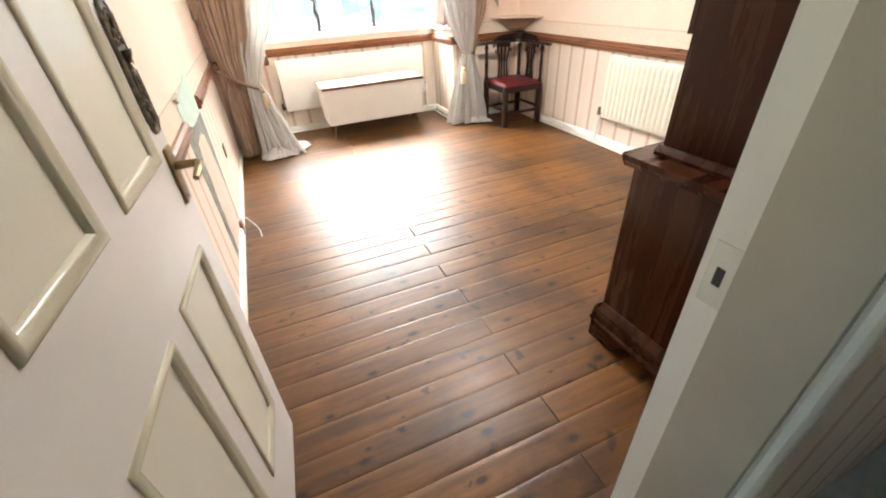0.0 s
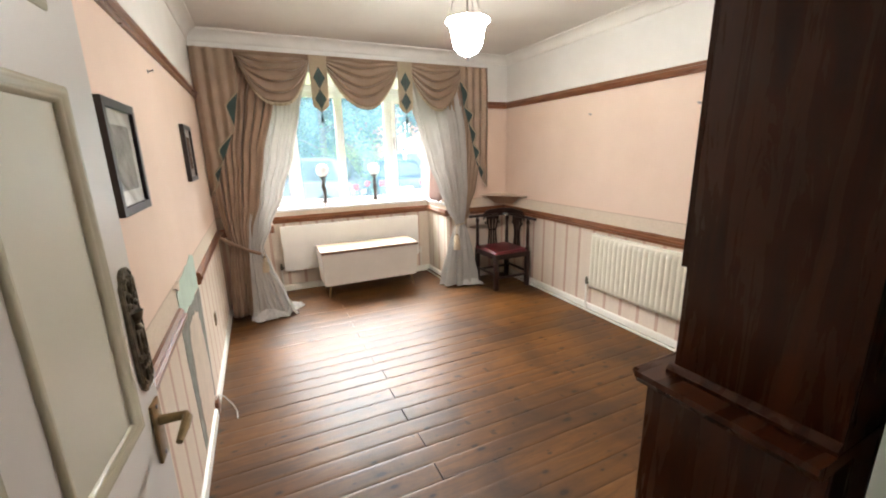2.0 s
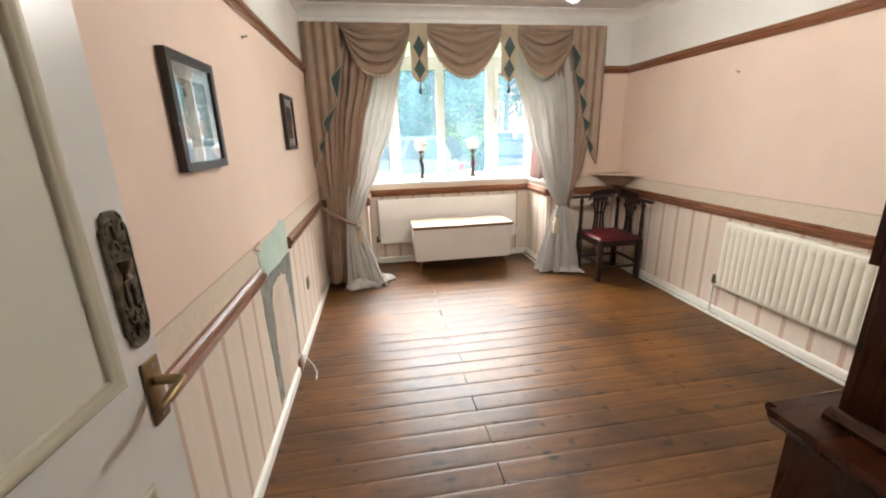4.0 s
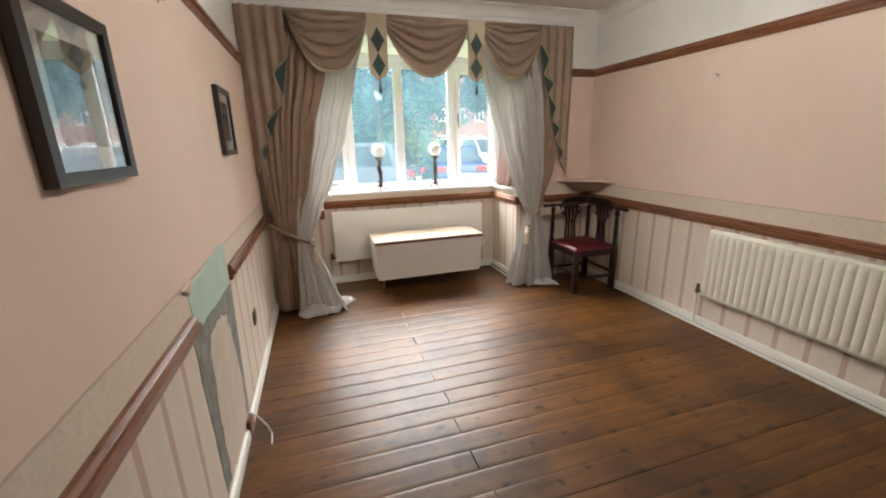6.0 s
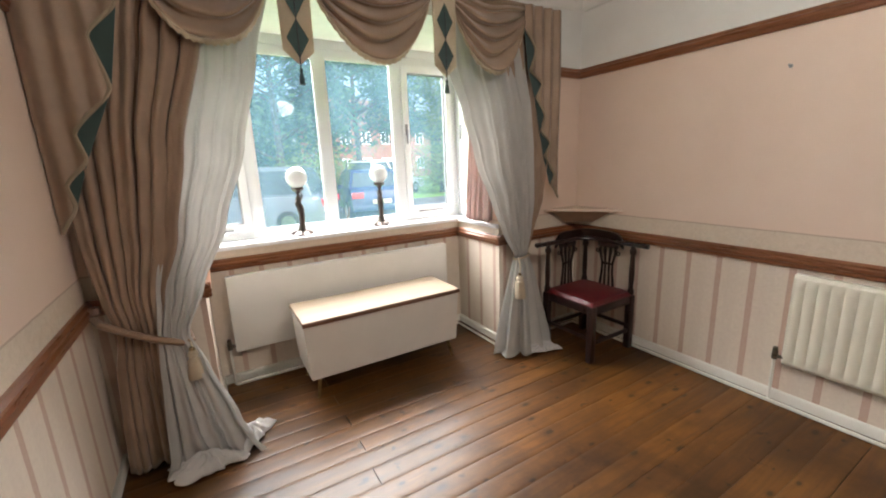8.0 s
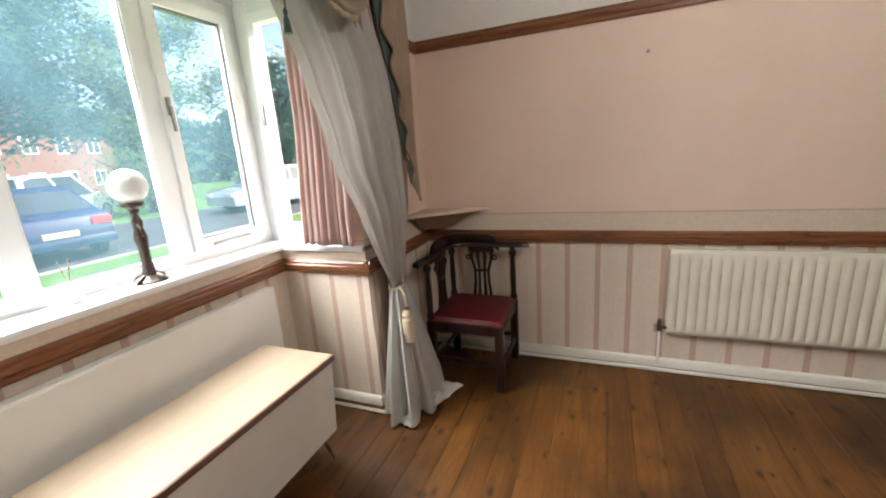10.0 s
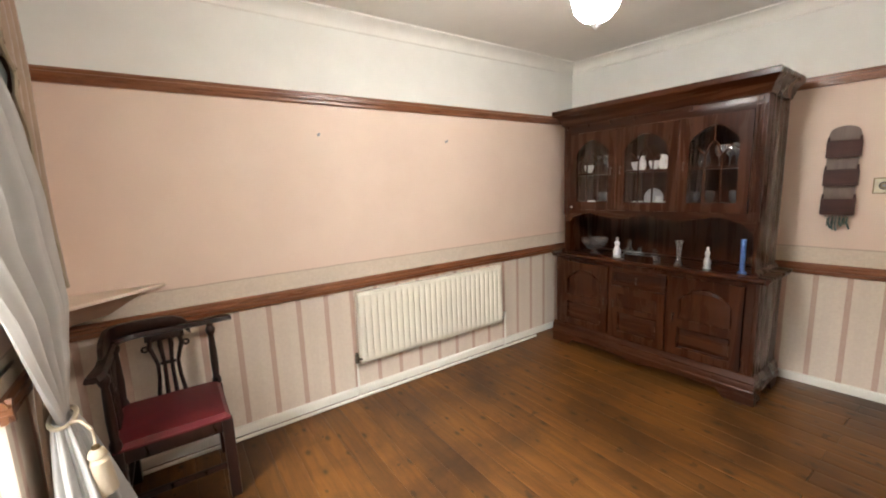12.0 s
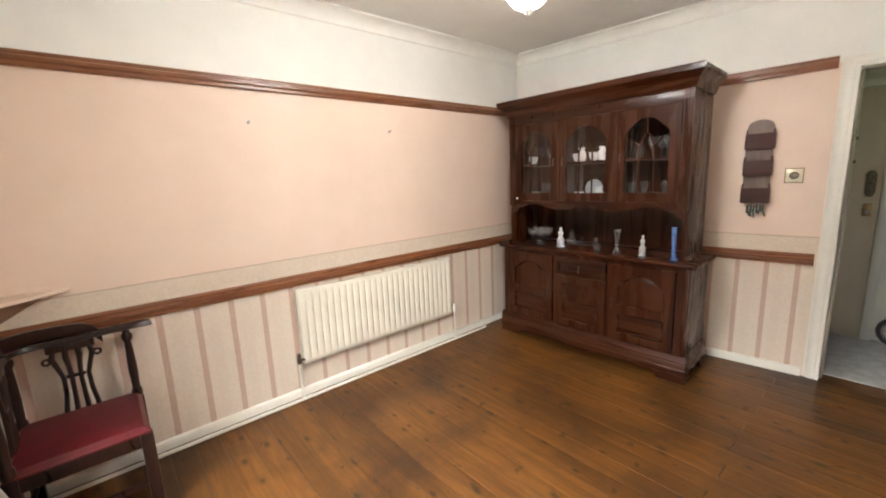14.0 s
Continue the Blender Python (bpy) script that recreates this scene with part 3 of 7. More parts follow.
def panelled_door(name, at, turn, label, width=0.778, height=1.965, leaf=DOORW, panel=CREAM):
    """A six-panelled door; its visible face is at y = -0.04."""
    d = thing(name, at, label, "door", kind="structure", turn=turn)
    cols = ((0.137, 0.366), (0.452, 0.680))
    rows = ((0.255, 0.838), (1.042, 1.600), (1.706, 1.865))
    bm = bmesh.new()
    xs = [0, cols[0][0], cols[0][1], cols[1][0], cols[1][1], width]
    for a, b in ((xs[0], xs[1]), (xs[2], xs[3]), (xs[4], xs[5])):
        box(bm, a, b, -0.04, 0, 0.006, height)
    zs = [0.006, rows[0][0], rows[0][1], rows[1][0], rows[1][1], rows[2][0], rows[2][1], height]
    for c0, c1 in cols:
        for a, b in ((0, 1), (2, 3), (4, 5), (6, 7)):
            box(bm, c0, c1, -0.04, 0, zs[a], zs[b])
    bmesh.ops.remove_doubles(bm, verts=bm.verts, dist=1e-5)
    part("leaf", bm, leaf, d)
    for c0, c1 in cols:
        for r0, r1 in rows:
            pm = boxed(c0, c1, -0.033, -0.007, r0, r1)
            p = part("panel", pm, panel, d, "cream painted recessed panel")
            mm = bmesh.new()
            for s in (-1, 1):                        # raised bead round the panel on both faces
                yf = -0.02 + s * 0.02
                rings = []
                for k, h in ((-0.005, -0.001), (-0.004, 0.003), (0.001, 0.006), (0.007, 0.0055), (0.011, 0.002), (0.014, 0.002), (0.018, -0.002), (0.021, -0.0065)):
                    rings.append([mm.verts.new((x, yf + s * h, z)) for x, z in ((c0 + k, r0 + k), (c1 - k, r0 + k), (c1 - k, r1 - k), (c0 + k, r1 - k))])
                for A, B in zip(rings, rings[1:]):
                    for q in range(4):
                        w = (q + 1) % 4
                        mm.faces.new((A[q], A[w], B[w], B[q]))
            part("bead", mm, BEADC, p, "glossy cream bead moulding", 60)
    return d


def finger_plate(parent, x, y, z, s=-1, h=0.235):
    """Ornate pewter plate with scalloped ends and raised scrolls."""
    w = 0.030
    half = [(w, -h / 2 + 0.03), (w, h / 2 - 0.03), (w * 0.78, h / 2 - 0.022), (w * 0.74, h / 2 - 0.010), (w * 0.4, h / 2 - 0.001), (0, h / 2)]
    poly = [(x + a, z + b) for a, b in half] + [(x - a, z + b) for a, b in half[::-1][1:]]
    poly += [(x - a, z - b) for a, b in half[1:]] + [(x + a, z - b) for a, b in half[::-1][1:-1]]
    bm = bmesh.new()
    prism(bm, poly, "y", y, y + s * 0.005)
    p = part("finger_plate", bm, PLATEM, parent, "ornate pewter finger plate")
    bm = bmesh.new()
    # raised rim, curling leaves at both ends, an urn between and two upright drops
    rim = [(x + (a - x) * 0.88, y + s * 0.005, z + (b - z) * 0.975) for a, b in poly]
    tube(bm, rim, 0.0022, 6, closed=True)
    for sz in (-1, 1):
        for sx in (-1, 1):
            for zc, rr, wid in ((0.38, 0.011, 0.010), (0.27, 0.008, 0.009), (0.20, 0.006, 0.014)):
                pts = []
                for i in range(11):
                    u = i / 10
                    a = -0.6 + 4.6 * u
                    q = rr * (1.0 - 0.72 * u)
                    pts.append((x + sx * (wid + q * math.cos(a)), y + s * (0.006 + 0.002 * u), z + sz * (zc * h + q * 1.2 * math.sin(a))))
                tube(bm, pts, [0.0016 + 0.0022 * math.sin(math.pi * (0.15 + 0.8 * i / 10)) for i in range(11)], 6)
        tube(bm, [(x, y + s * 0.006, z + sz * h * 0.44), (x, y + s * 0.008, z + sz * h * 0.36), (x, y + s * 0.007, z + sz * h * 0.29), (x, y + s * 0.006, z + sz * h * 0.22)], [0.002, 0.0055, 0.0035, 0.001], 8)
    tube(bm, [(x, y + s * 0.005, z + 0.036), (x, y + s * 0.006, z + 0.028), (x, y + s * 0.006, z + 0.014), (x, y + s * 0.006, z + 0.004)], [0.015, 0.012, 0.005, 0.010], 10)
    for sx in (-1, 1):
        tube(bm, [(x + sx * 0.008, y + s * 0.006, z - 0.006), (x + sx * 0.009, y + s * 0.007, z - 0.025), (x + sx * 0.006, y + s * 0.006, z - 0.046)], [0.002, 0.004, 0.002], 8)
    lathe(bm, [(0.0, 0.006), (0.009, 0.003), (0.011, 0)], 12, (0, 0, 0))
    for v in list(bm.verts)[-25:]:
        v.co = Vector((x + v.co.x, y + s * (0.004 + v.co.z), z + v.co.y))
    part("scrollwork", bm, PLATEM, p)
    return p


def lever_handle(parent, x, y, z, s=-1):
    bm = boxed(x - 0.021, x + 0.021, min(y, y + s * 0.006), max(y, y + s * 0.006), z - 0.062, z + 0.062, 0.002)
    p = part("handle_plate", bm, BRASS, parent, "aged brass lever plate")
    bm = bmesh.new()
    tube(bm, [(x, y + s * 0.004, z + 0.02), (x, y + s * 0.035, z + 0.02), (x, y + s * 0.050, z + 0.02), (x - 0.012, y + s * 0.056, z + 0.02),
              (x - 0.040, y + s * 0.056, z + 0.017), (x - 0.070, y + s * 0.053, z + 0.010)], [0.010, 0.009, 0.009, 0.009, 0.0085, 0.006], 10)
    part("lever", bm, BRASS, p, "brass lever with a curved end")
    bm = bmesh.new()
    for dz in (-0.05, 0.05):
        lathe(bm, [(0, 0.003), (0.004, 0.002), (0.005, 0)], 8, (0, 0, 0))
        for v in list(bm.verts)[-17:]:
            v.co = Vector((x + v.co.x, y + s * (0.006 + v.co.z), z + dz + v.co.y))
    part("screw", bm, STEEL, p)


def room_door():
    d = panelled_door("door_1", (0.066, YS + 0.019, 0.006), DOOR_TURN, "white six-panelled door standing open into the room")
    finger_plate(d, 0.738, -0.04, 1.200)
    lever_handle(d, 0.742, -0.04, 0.990)
    bm = bmesh.new()
    tube(bm, [(0.770, -0.02, 0.05), (0.792, -0.02, 0.05)], 0.014, 10)
    part("bolt", bm, BLACKM, d, "dark bolt at the foot")


DOOR_TURN = 86
shell()
skirting()
dado_rails()
door_frame()
room_door()


# ---- west wall: the stripped patch ----
def ragged(rng, pts, step=0.05, amp=0.008):
    out = []
    for i, p in enumerate(pts):
        q = pts[(i + 1) % len(pts)]
        n = max(1, int(math.dist(p, q) / step))
        for k in range(n):
            t = k / n
            a = amp if 0 < k else amp * 0.3
            out.append((p[0] + (q[0] - p[0]) * t + rng.uniform(-a, a), p[1] + (q[1] - p[1]) * t + rng.uniform(-a, a)))
    return out


def wall_patch():
    rng = random.Random(4)
    bm = prism(bmesh.new(), ragged(rng, [(1.830, 0.775), (2.400, 0.765), (2.400, 0.965), (2.300, 0.985), (2.060, 0.95), (1.890, 0.94), (1.820, 0.915)], 0.06, 0.010), "x", 0, 0.0025)
    struct("wall_patch_mint", bm, MINT, "mint green old paint where paper was stripped", "wall patch")
    bm = prism(bmesh.new(), ragged(rng, [(1.787, 0.78), (1.800, 0.51), (1.812, 0.30), (1.825, 0.09), (2.345, 0.09), (2.375, 0.30), (2.405, 0.55), (2.430, 0.76)], 0.07, 0.006), "x", 0, 0.002)
    struct("wall_patch_grey", bm, GREYP, "bare grey plaster where paper was stripped", "wall patch")
    bm = prism(bmesh.new(), ragged(rng, [(1.900, 0.09), (1.898, 0.20), (1.905, 0.42), (1.920, 0.60), (1.970, 0.695), (2.160, 0.705), (2.250, 0.67), (2.275, 0.545), (2.300, 0.40), (2.320, 0.263), (2.290, 0.11), (2.285, 0.09)], 0.03, 0.010), "x", 0.002, 0.004)
    struct("wall_patch_cream", bm, BAREP, "cream plaster island with a torn edge", "wall patch")
    bm = prism(bmesh.new(), [(1.760, 0.955), (1.855, 0.965), (1.830, 0.925)], "x", 0.002, 0.014)
    struct("wall_patch_curl", bm, BAREP, "curled torn corner of border paper", "wall patch")
    bm = bmesh.new()
    tube(bm, [(0.012, 2.26, 0.10), (0.03, 2.26, 0.13), (0.06, 2.24, 0.12), (0.10, 2.23, 0.06), (0.115, 2.23, 0.012), (0.12, 2.16, 0.006)], 0.004, 8)
    tagged(part("loose_cable", bm, CHINA, None), "white loose cable hanging from the wall to the floor", "cable")


def socket(name, at, turn, label, plate=BRASS, w=0.043, h=0.043, knob=None):
    t = thing(name, at, label, "wall socket", turn=turn)
    bm = boxed(-w, w, -0.008, 0, -h, h, 0.004)
    part("face_plate", bm, plate, t)
    if knob:
        bm = bmesh.new()
        lathe(bm, [(0.0, 0.018), (0.014, 0.018), (0.017, 0.013), (0.017, 0.0)], 20)
        for v in bm.verts:
            v.co = Vector((v.co.x, -0.008 - v.co.z, v.co.y))
        k = part("dial", bm, knob, t, "round dimmer dial")
        bm = bmesh.new()
        lathe(bm, [(0.0, 0.003), (0.007, 0.003), (0.009, 0.0)], 16)
        for v in bm.verts:
            v.co = Vector((v.co.x, -0.0262 - v.co.z, v.co.y))
        part("dial_cap", bm, STEEL, k, "pale dial cap")
        part("dial_collar", tube(bmesh.new(), [(0.021 * math.cos(a), -0.009, 0.021 * math.sin(a)) for a in [2 * math.pi * i / 24 for i in range(24)]], 0.003, 6, closed=True), BLACKM, k, "dark ring round the dial")
        for xa, xb, za, zb in ((-w - 0.002, w + 0.002, h - 0.004, h + 0.002), (-w - 0.002, w + 0.002, -h - 0.002, -h + 0.004), (-w - 0.002, -w + 0.004, -h + 0.004, h - 0.004), (w - 0.004, w + 0.002, -h + 0.004, h - 0.004)):
            part("rim", boxed(xa, xb, -0.0095, 0, za, zb, 0.001), BRASS, t, "thin brass rim")
    else:
        for dx, dz in ((0, 0.016), (-0.013, -0.008), (0.013, -0.008)):
            bm = boxed(dx - 0.004, dx + 0.004, -0.0095, -0.007, dz - 0.005, dz + 0.005)
            part("pin_hole", bm, BLACKM, t)
    return t


def framed_picture(at, w, h, label, tone):
    """A picture that hangs on the west wall; local x runs along the wall."""
    t = thing("framed_picture", at, label, "picture", turn=90)
    f = 0.026
    o = [(-w / 2, -h / 2), (w / 2, -h / 2), (w / 2, h / 2), (-w / 2, h / 2)]
    i = [(-w / 2 + f, -h / 2 + f), (w / 2 - f, -h / 2 + f), (w / 2 - f, h / 2 - f), (-w / 2 + f, h / 2 - f)]
    part("frame", ring_frame(bmesh.new(), o, i, -0.024, 0.0), FRAMEB, t, "black wooden frame")
    bm = boxed(-w / 2 + f, w / 2 - f, -0.012, -0.002, -h / 2 + f, h / 2 - f)
    part("mount", bm, MOUNT, t, "white card mount")
    m = 0.046
    bm = boxed(-w / 2 + f + m, w / 2 - f - m, -0.0135, -0.0115, -h / 2 + f + m, h / 2 - f - m)
    part("print", bm, tone, t, "faded grey print")
    bm = boxed(-w / 2 + f, w / 2 - f, -0.018, -0.016, -h / 2 + f, h / 2 - f)
    g = part("glazing", bm, PICGLASS, t, "reflecting glass")
    return t


MOUNT = paint("mount_card", (0.70, 0.69, 0.66), 0.8, 0.03)
PRINTA = paint("grey_print", (0.22, 0.21, 0.19), 0.8, 0.5, 14, 0.1)
PRINTB = paint("brown_print", (0.16, 0.10, 0.08), 0.8, 0.5, 18, 0.1)
PICGLASS = pane_glass("picture_glass", 0.24)
wall_patch()
socket("wall_socket", (0.0005, 2.868, 0.388), 90, "brass wall socket plate low on striped paper", BRASS)
framed_picture((0.002, 1.406, 1.51), 0.335, 0.345, "black framed print under reflecting glass on the peach wall", PRINTA)
framed_picture((0.002, 2.872, 1.534), 0.31, 0.345, "small black framed print on the peach wall", PRINTB)


def wall_nail(at, out):
    bm = bmesh.new()
    a = Vector(at)
    d = Vector(out)
    tube(bm, [a, a + d * 0.02], 0.0022, 6)
    tube(bm, [a + d * 0.02, a + d * 0.023], 0.006, 8)
    tube(bm, [a, a + d * 0.003], 0.009, 10)
    tagged(part("wall_nail", bm, STEEL, None), "small grey picture nail in the peach wall", "nail", "nails in the wall")


wall_nail((XE, 2.605, 1.803), (-1, 0, 0.2))
wall_nail((XE, 1.62, 1.79), (-1, 0, 0.2))
wall_nail((0, 2.10, 1.89), (1, 0, 0.2))


# ---- the bay window ----
def bay_window():
    zb, zt, yw = 0.925, 2.20, 4.67
    # sill boards
    bm = bmesh.new()
    box(bm, BX0 - 0.20, BX1 + 0.20, BY - 0.025, yw + 0.02, 0.90, 0.93, 0.005)
    sx = ((BX0 - 0.20, BX0 + 0.02), (BX1 - 0.02, BX1 + 0.20))
    for a, b in sx:
        box(bm, a, b, YN + 0.0, BY - 0.026, 0.90, 0.93, 0.005)
    struct("window_sill", bm, UPVC, "wide white window sill in the bay", "sill")
    w = thing("window_1", (0, 0, 0), "white framed bay window with four lights", "window", kind="structure")
    posts = ((0.33, 0.41), (0.78, 0.85), (1.30, 1.375), (1.885, 1.965), (2.415, 2.50))
    bm = bmesh.new()
    for a, b in posts:
        box(bm, a, b, yw, yw + 0.06, zb, zt, 0.004)
    box(bm, 0.33, 2.50, yw + 0.001, yw + 0.059, zb, zb + 0.055, 0.004)
    box(bm, 0.33, 2.50, yw + 0.001, yw + 0.059, zt - 0.055, zt, 0.004)
    box(bm, 0.10, 2.72, yw - 0.01, yw + 0.10, zt, 2.28)
    part("window_frame", bm, UPVC, w)
    lights = ((0.41, 0.78, True), (0.85, 1.30, False), (1.375, 1.885, False), (1.965, 2.415, True))
    for a, b, casement in lights:
        z0, z1 = zb + 0.055, zt - 0.055
        if casement:
            o = [(a + 0.002, z0 + 0.002), (b - 0.002, z0 + 0.002), (b - 0.002, z1 - 0.002), (a + 0.002, z1 - 0.002)]
            k = 0.052
            i = [(a + k, z0 + k), (b - k, z0 + k), (b - k, z1 - k), (a + k, z1 - k)]
            s = part("casement", ring_frame(bmesh.new(), o, i, yw - 0.014, yw + 0.045), UPVC, w, "white opening casement")
            hx = a + 0.022 if a > 1 else b - 0.022
            hm = boxed(hx - 0.009, hx + 0.009, yw - 0.026, yw - 0.014, 1.62, 1.70, 0.002)
            box(hm, hx - 0.007, hx + 0.007, yw - 0.040, yw - 0.026, 1.55, 1.66, 0.003)
            part("window_handle", hm, STEEL, s, "metal casement handle")
            am = boxed(a + 0.10, b - 0.12, yw - 0.030, yw - 0.016, z0 + 0.012, z0 + 0.024, 0.002)
            part("stay_bar", am, STEEL, s)
            a, b, z0, z1 = a + k, b - k, z0 + k, z1 - k
        o = [(a, z0), (b, z0), (b, z1), (a, z1)]
        g = 0.010
        i = [(a + g, z0 + g), (b - g, z0 + g), (b - g, z1 - g), (a + g, z1 - g)]
        part("gasket", ring_frame(bmesh.new(), o, i, yw + 0.006, yw + 0.03), GASKET if casement else UPVC, w)
        p = part("pane", boxed(a, b, yw + 0.020, yw + 0.024, z0, z1), PANE, w)
        p.visible_shadow = False
    # the narrow return lights
    for name, xw, s in (("window_2", BX1 + 0.115, 1), ("window_3", BX0 - 0.115, -1)):
        t = thing(name, (0, 0, 0), "white framed narrow return light of the bay", "window", kind="structure")
        x0, x1 = sorted((xw, xw + s * 0.06))
        bm = bmesh.new()
        for a, b in ((YN + 0.13, YN + 0.19), (yw - 0.09, yw - 0.001)):
            box(bm, x0, x1, a, b, zb, zt + 0.06, 0.004)
        box(bm, x0 + 0.002, x1 - 0.002, YN + 0.19, yw - 0.09, zb, zb + 0.055, 0.004)
        box(bm, x0 + 0.002, x1 - 0.002, YN + 0.19, yw - 0.09, zt - 0.055, zt + 0.06, 0.004)
        part("window_frame", bm, UPVC, t)
        a, b, z0, z1 = YN + 0.19, yw - 0.09, zb + 0.055, zt - 0.055
        bm = bmesh.new()
        xi, xo = xw - s * 0.014, xw + s * 0.045
        for ya, yb, za, zb2 in ((a, a + 0.05, z0, z1), (b - 0.05, b, z0, z1), (a + 0.05, b - 0.05, z0, z0 + 0.05), (a + 0.05, b - 0.05, z1 - 0.05, z1)):
            box(bm, min(xi, xo), max(xi, xo), ya, yb, za, zb2)
        c = part("casement", bm, UPVC, t)
        p = part("pane", boxed(min(xw, xw + s * .03) + 0.01, min(xw, xw + s * .03) + 0.014, a + 0.05, b - 0.05, z0 + 0.05, z1 - 0.05), PANE, t)
        p.visible_shadow = False
        hm = boxed(min(xi, xi - s * 0.012), max(xi, xi - s * 0.012), b - 0.032, b - 0.014, 1.58, 1.70, 0.002)
        part("window_handle", hm, STEEL, c)


bay_window()


# ---- radiators ----
def radiator(name, at, turn, length, z0, z1, ribs, label, flat=False, RADW=RADW, near=0.0):
    """A panel radiator; local x along the wall, its face at negative y, moved towards the wall by near."""
    t = thing(name, at, label, "radiator", turn=turn)
    bm = bmesh.new()
    n = ribs
    pitch = length / n
    def front(u, v):
        x = u * length
        z = z0 + v * (z1 - z0)
        edge = min(v, 1 - v)
        f = min(1, max(0, (edge - 0.045) / 0.03))
        ph = (x / pitch) % 1.0
        d = 0.5 - 0.5 * math.cos(2 * math.pi * ph)
        dip = (d ** 0.45) * 0.011 * f if not flat else 0
        return (x, near - 0.075 - dip, z)
    if flat:
        box(bm, 0, length, -0.080, -0.062, z0, z1, 0.006)
    else:
        grid(bm, n * 8, 24, front)
    panel = part("front_panel", bm, RADW, t, "", 60 if flat else 50)
    if not flat:
        thicken(panel, 0.006, 1)
    bm = boxed(0.004, length - 0.004, -0.060 + near, -0.030 + near * 0.5, z0 + 0.004, z1 - 0.004, 0.004)
    part("back_panel", bm, RADW, t)
    bm = boxed(-0.002, length + 0.002, -0.079 + near, -0.028 + near * 0.5, z1 - 0.004, z1 + 0.006, 0.003)
    part("top_rail", bm, RADW, t)
    for x in (-0.003, length - 0.001):
        part("side_rail", boxed(x, x + 0.004, -0.078 + near, -0.028 + near * 0.5, z0 + 0.01, z1 - 0.003), RADW, t)
    for k, x in enumerate((-0.035, length + 0.035)):
        bm = bmesh.new()
        s = 1 if k == 0 else -1
        tube(bm, [(x, -0.045, 0.0), (x, -0.045, z0 + 0.035)], 0.008, 8)
        part("pipe_tail", bm, WHITE, t)
        bm = bmesh.new()
        tube(bm, [(x, -0.045, z0 + 0.015), (x, -0.045, z0 + 0.04), (x, -0.045, z0 + 0.085)], [0.014, 0.015, 0.011], 10)
        tube(bm, [(x, -0.045, z0 + 0.035), (x + s * 0.04, -0.045, z0 + 0.035)], 0.010, 8)
        part("valve", bm, PLATEM if k == 0 else WHITE, t, "dull metal valve" if k == 0 else "white painted elbow")
    for x in (length * 0.2, length * 0.8):
        part("bracket", boxed(x - 0.02, x + 0.02, -0.03 + near * 0.5, 0.0, z0 + 0.05, z1 - 0.05), RADW, t)
    return t


radiator("radiator", (XE, 2.445, 0), -90, 1.340, 0.240, 0.745, 27, "cream ribbed panel radiator below the dado rail", near=0.030)
radiator("radiator", (0.56, BY, 0), 0, 1.615, 0.235, 0.735, 30, "white flat panel radiator under the bay window", flat=True, RADW=RADN)


# ---- blanket chest on splayed legs ----
def chest():
    t = thing("blanket_chest", (1.438, 4.135, 0), "white ottoman chest with pale wooden lid on splayed legs", "chest")
    w, d = 0.535, 0.20
    bm = bmesh.new()
    v = []
    for z, kx, ky in ((0.135, 0.965, 0.93), (0.49, 1.0, 1.0)):
        v.append([bm.verts.new((sx * w * kx, sy * d * ky, z)) for sx, sy in ((-1, -1), (1, -1), (1, 1), (-1, 1))])
    bm.faces.new(v[0][::-1])
    bm.faces.new(v[1])
    for i in range(4):
        j = (i + 1) % 4
        bm.faces.new((v[0][i], v[0][j], v[1][j], v[1][i]))
    bmesh.ops.bevel(bm, geom=bm.edges[:], offset=0.006, segments=2, affect="EDGES")
    part("body", bm, CHESTW, t, "white laminate box")
    lid = part("lid", boxed(-w - 0.004, w + 0.004, -d - 0.004, d + 0.004, 0.492, 0.518, 0.004), CHESTT, t, "pale wood-grain lid")
    part("lip", boxed(-w - 0.006, w + 0.006, -d - 0.009, -d - 0.0045, 0.488, 0.515, 0.001), LIP, lid, "brown front edge strip")
    for sx in (-1, 1):
        for sy in (-1, 1):
            bm = tube(bmesh.new(), [(sx * (w - 0.075), sy * (d - 0.06), 0.136), (sx * (w - 0.05), sy * (d - 0.035), 0.0)], [0.014, 0.008], 10)
            part("leg", bm, BRASS, t, "thin splayed metal leg")


chest()


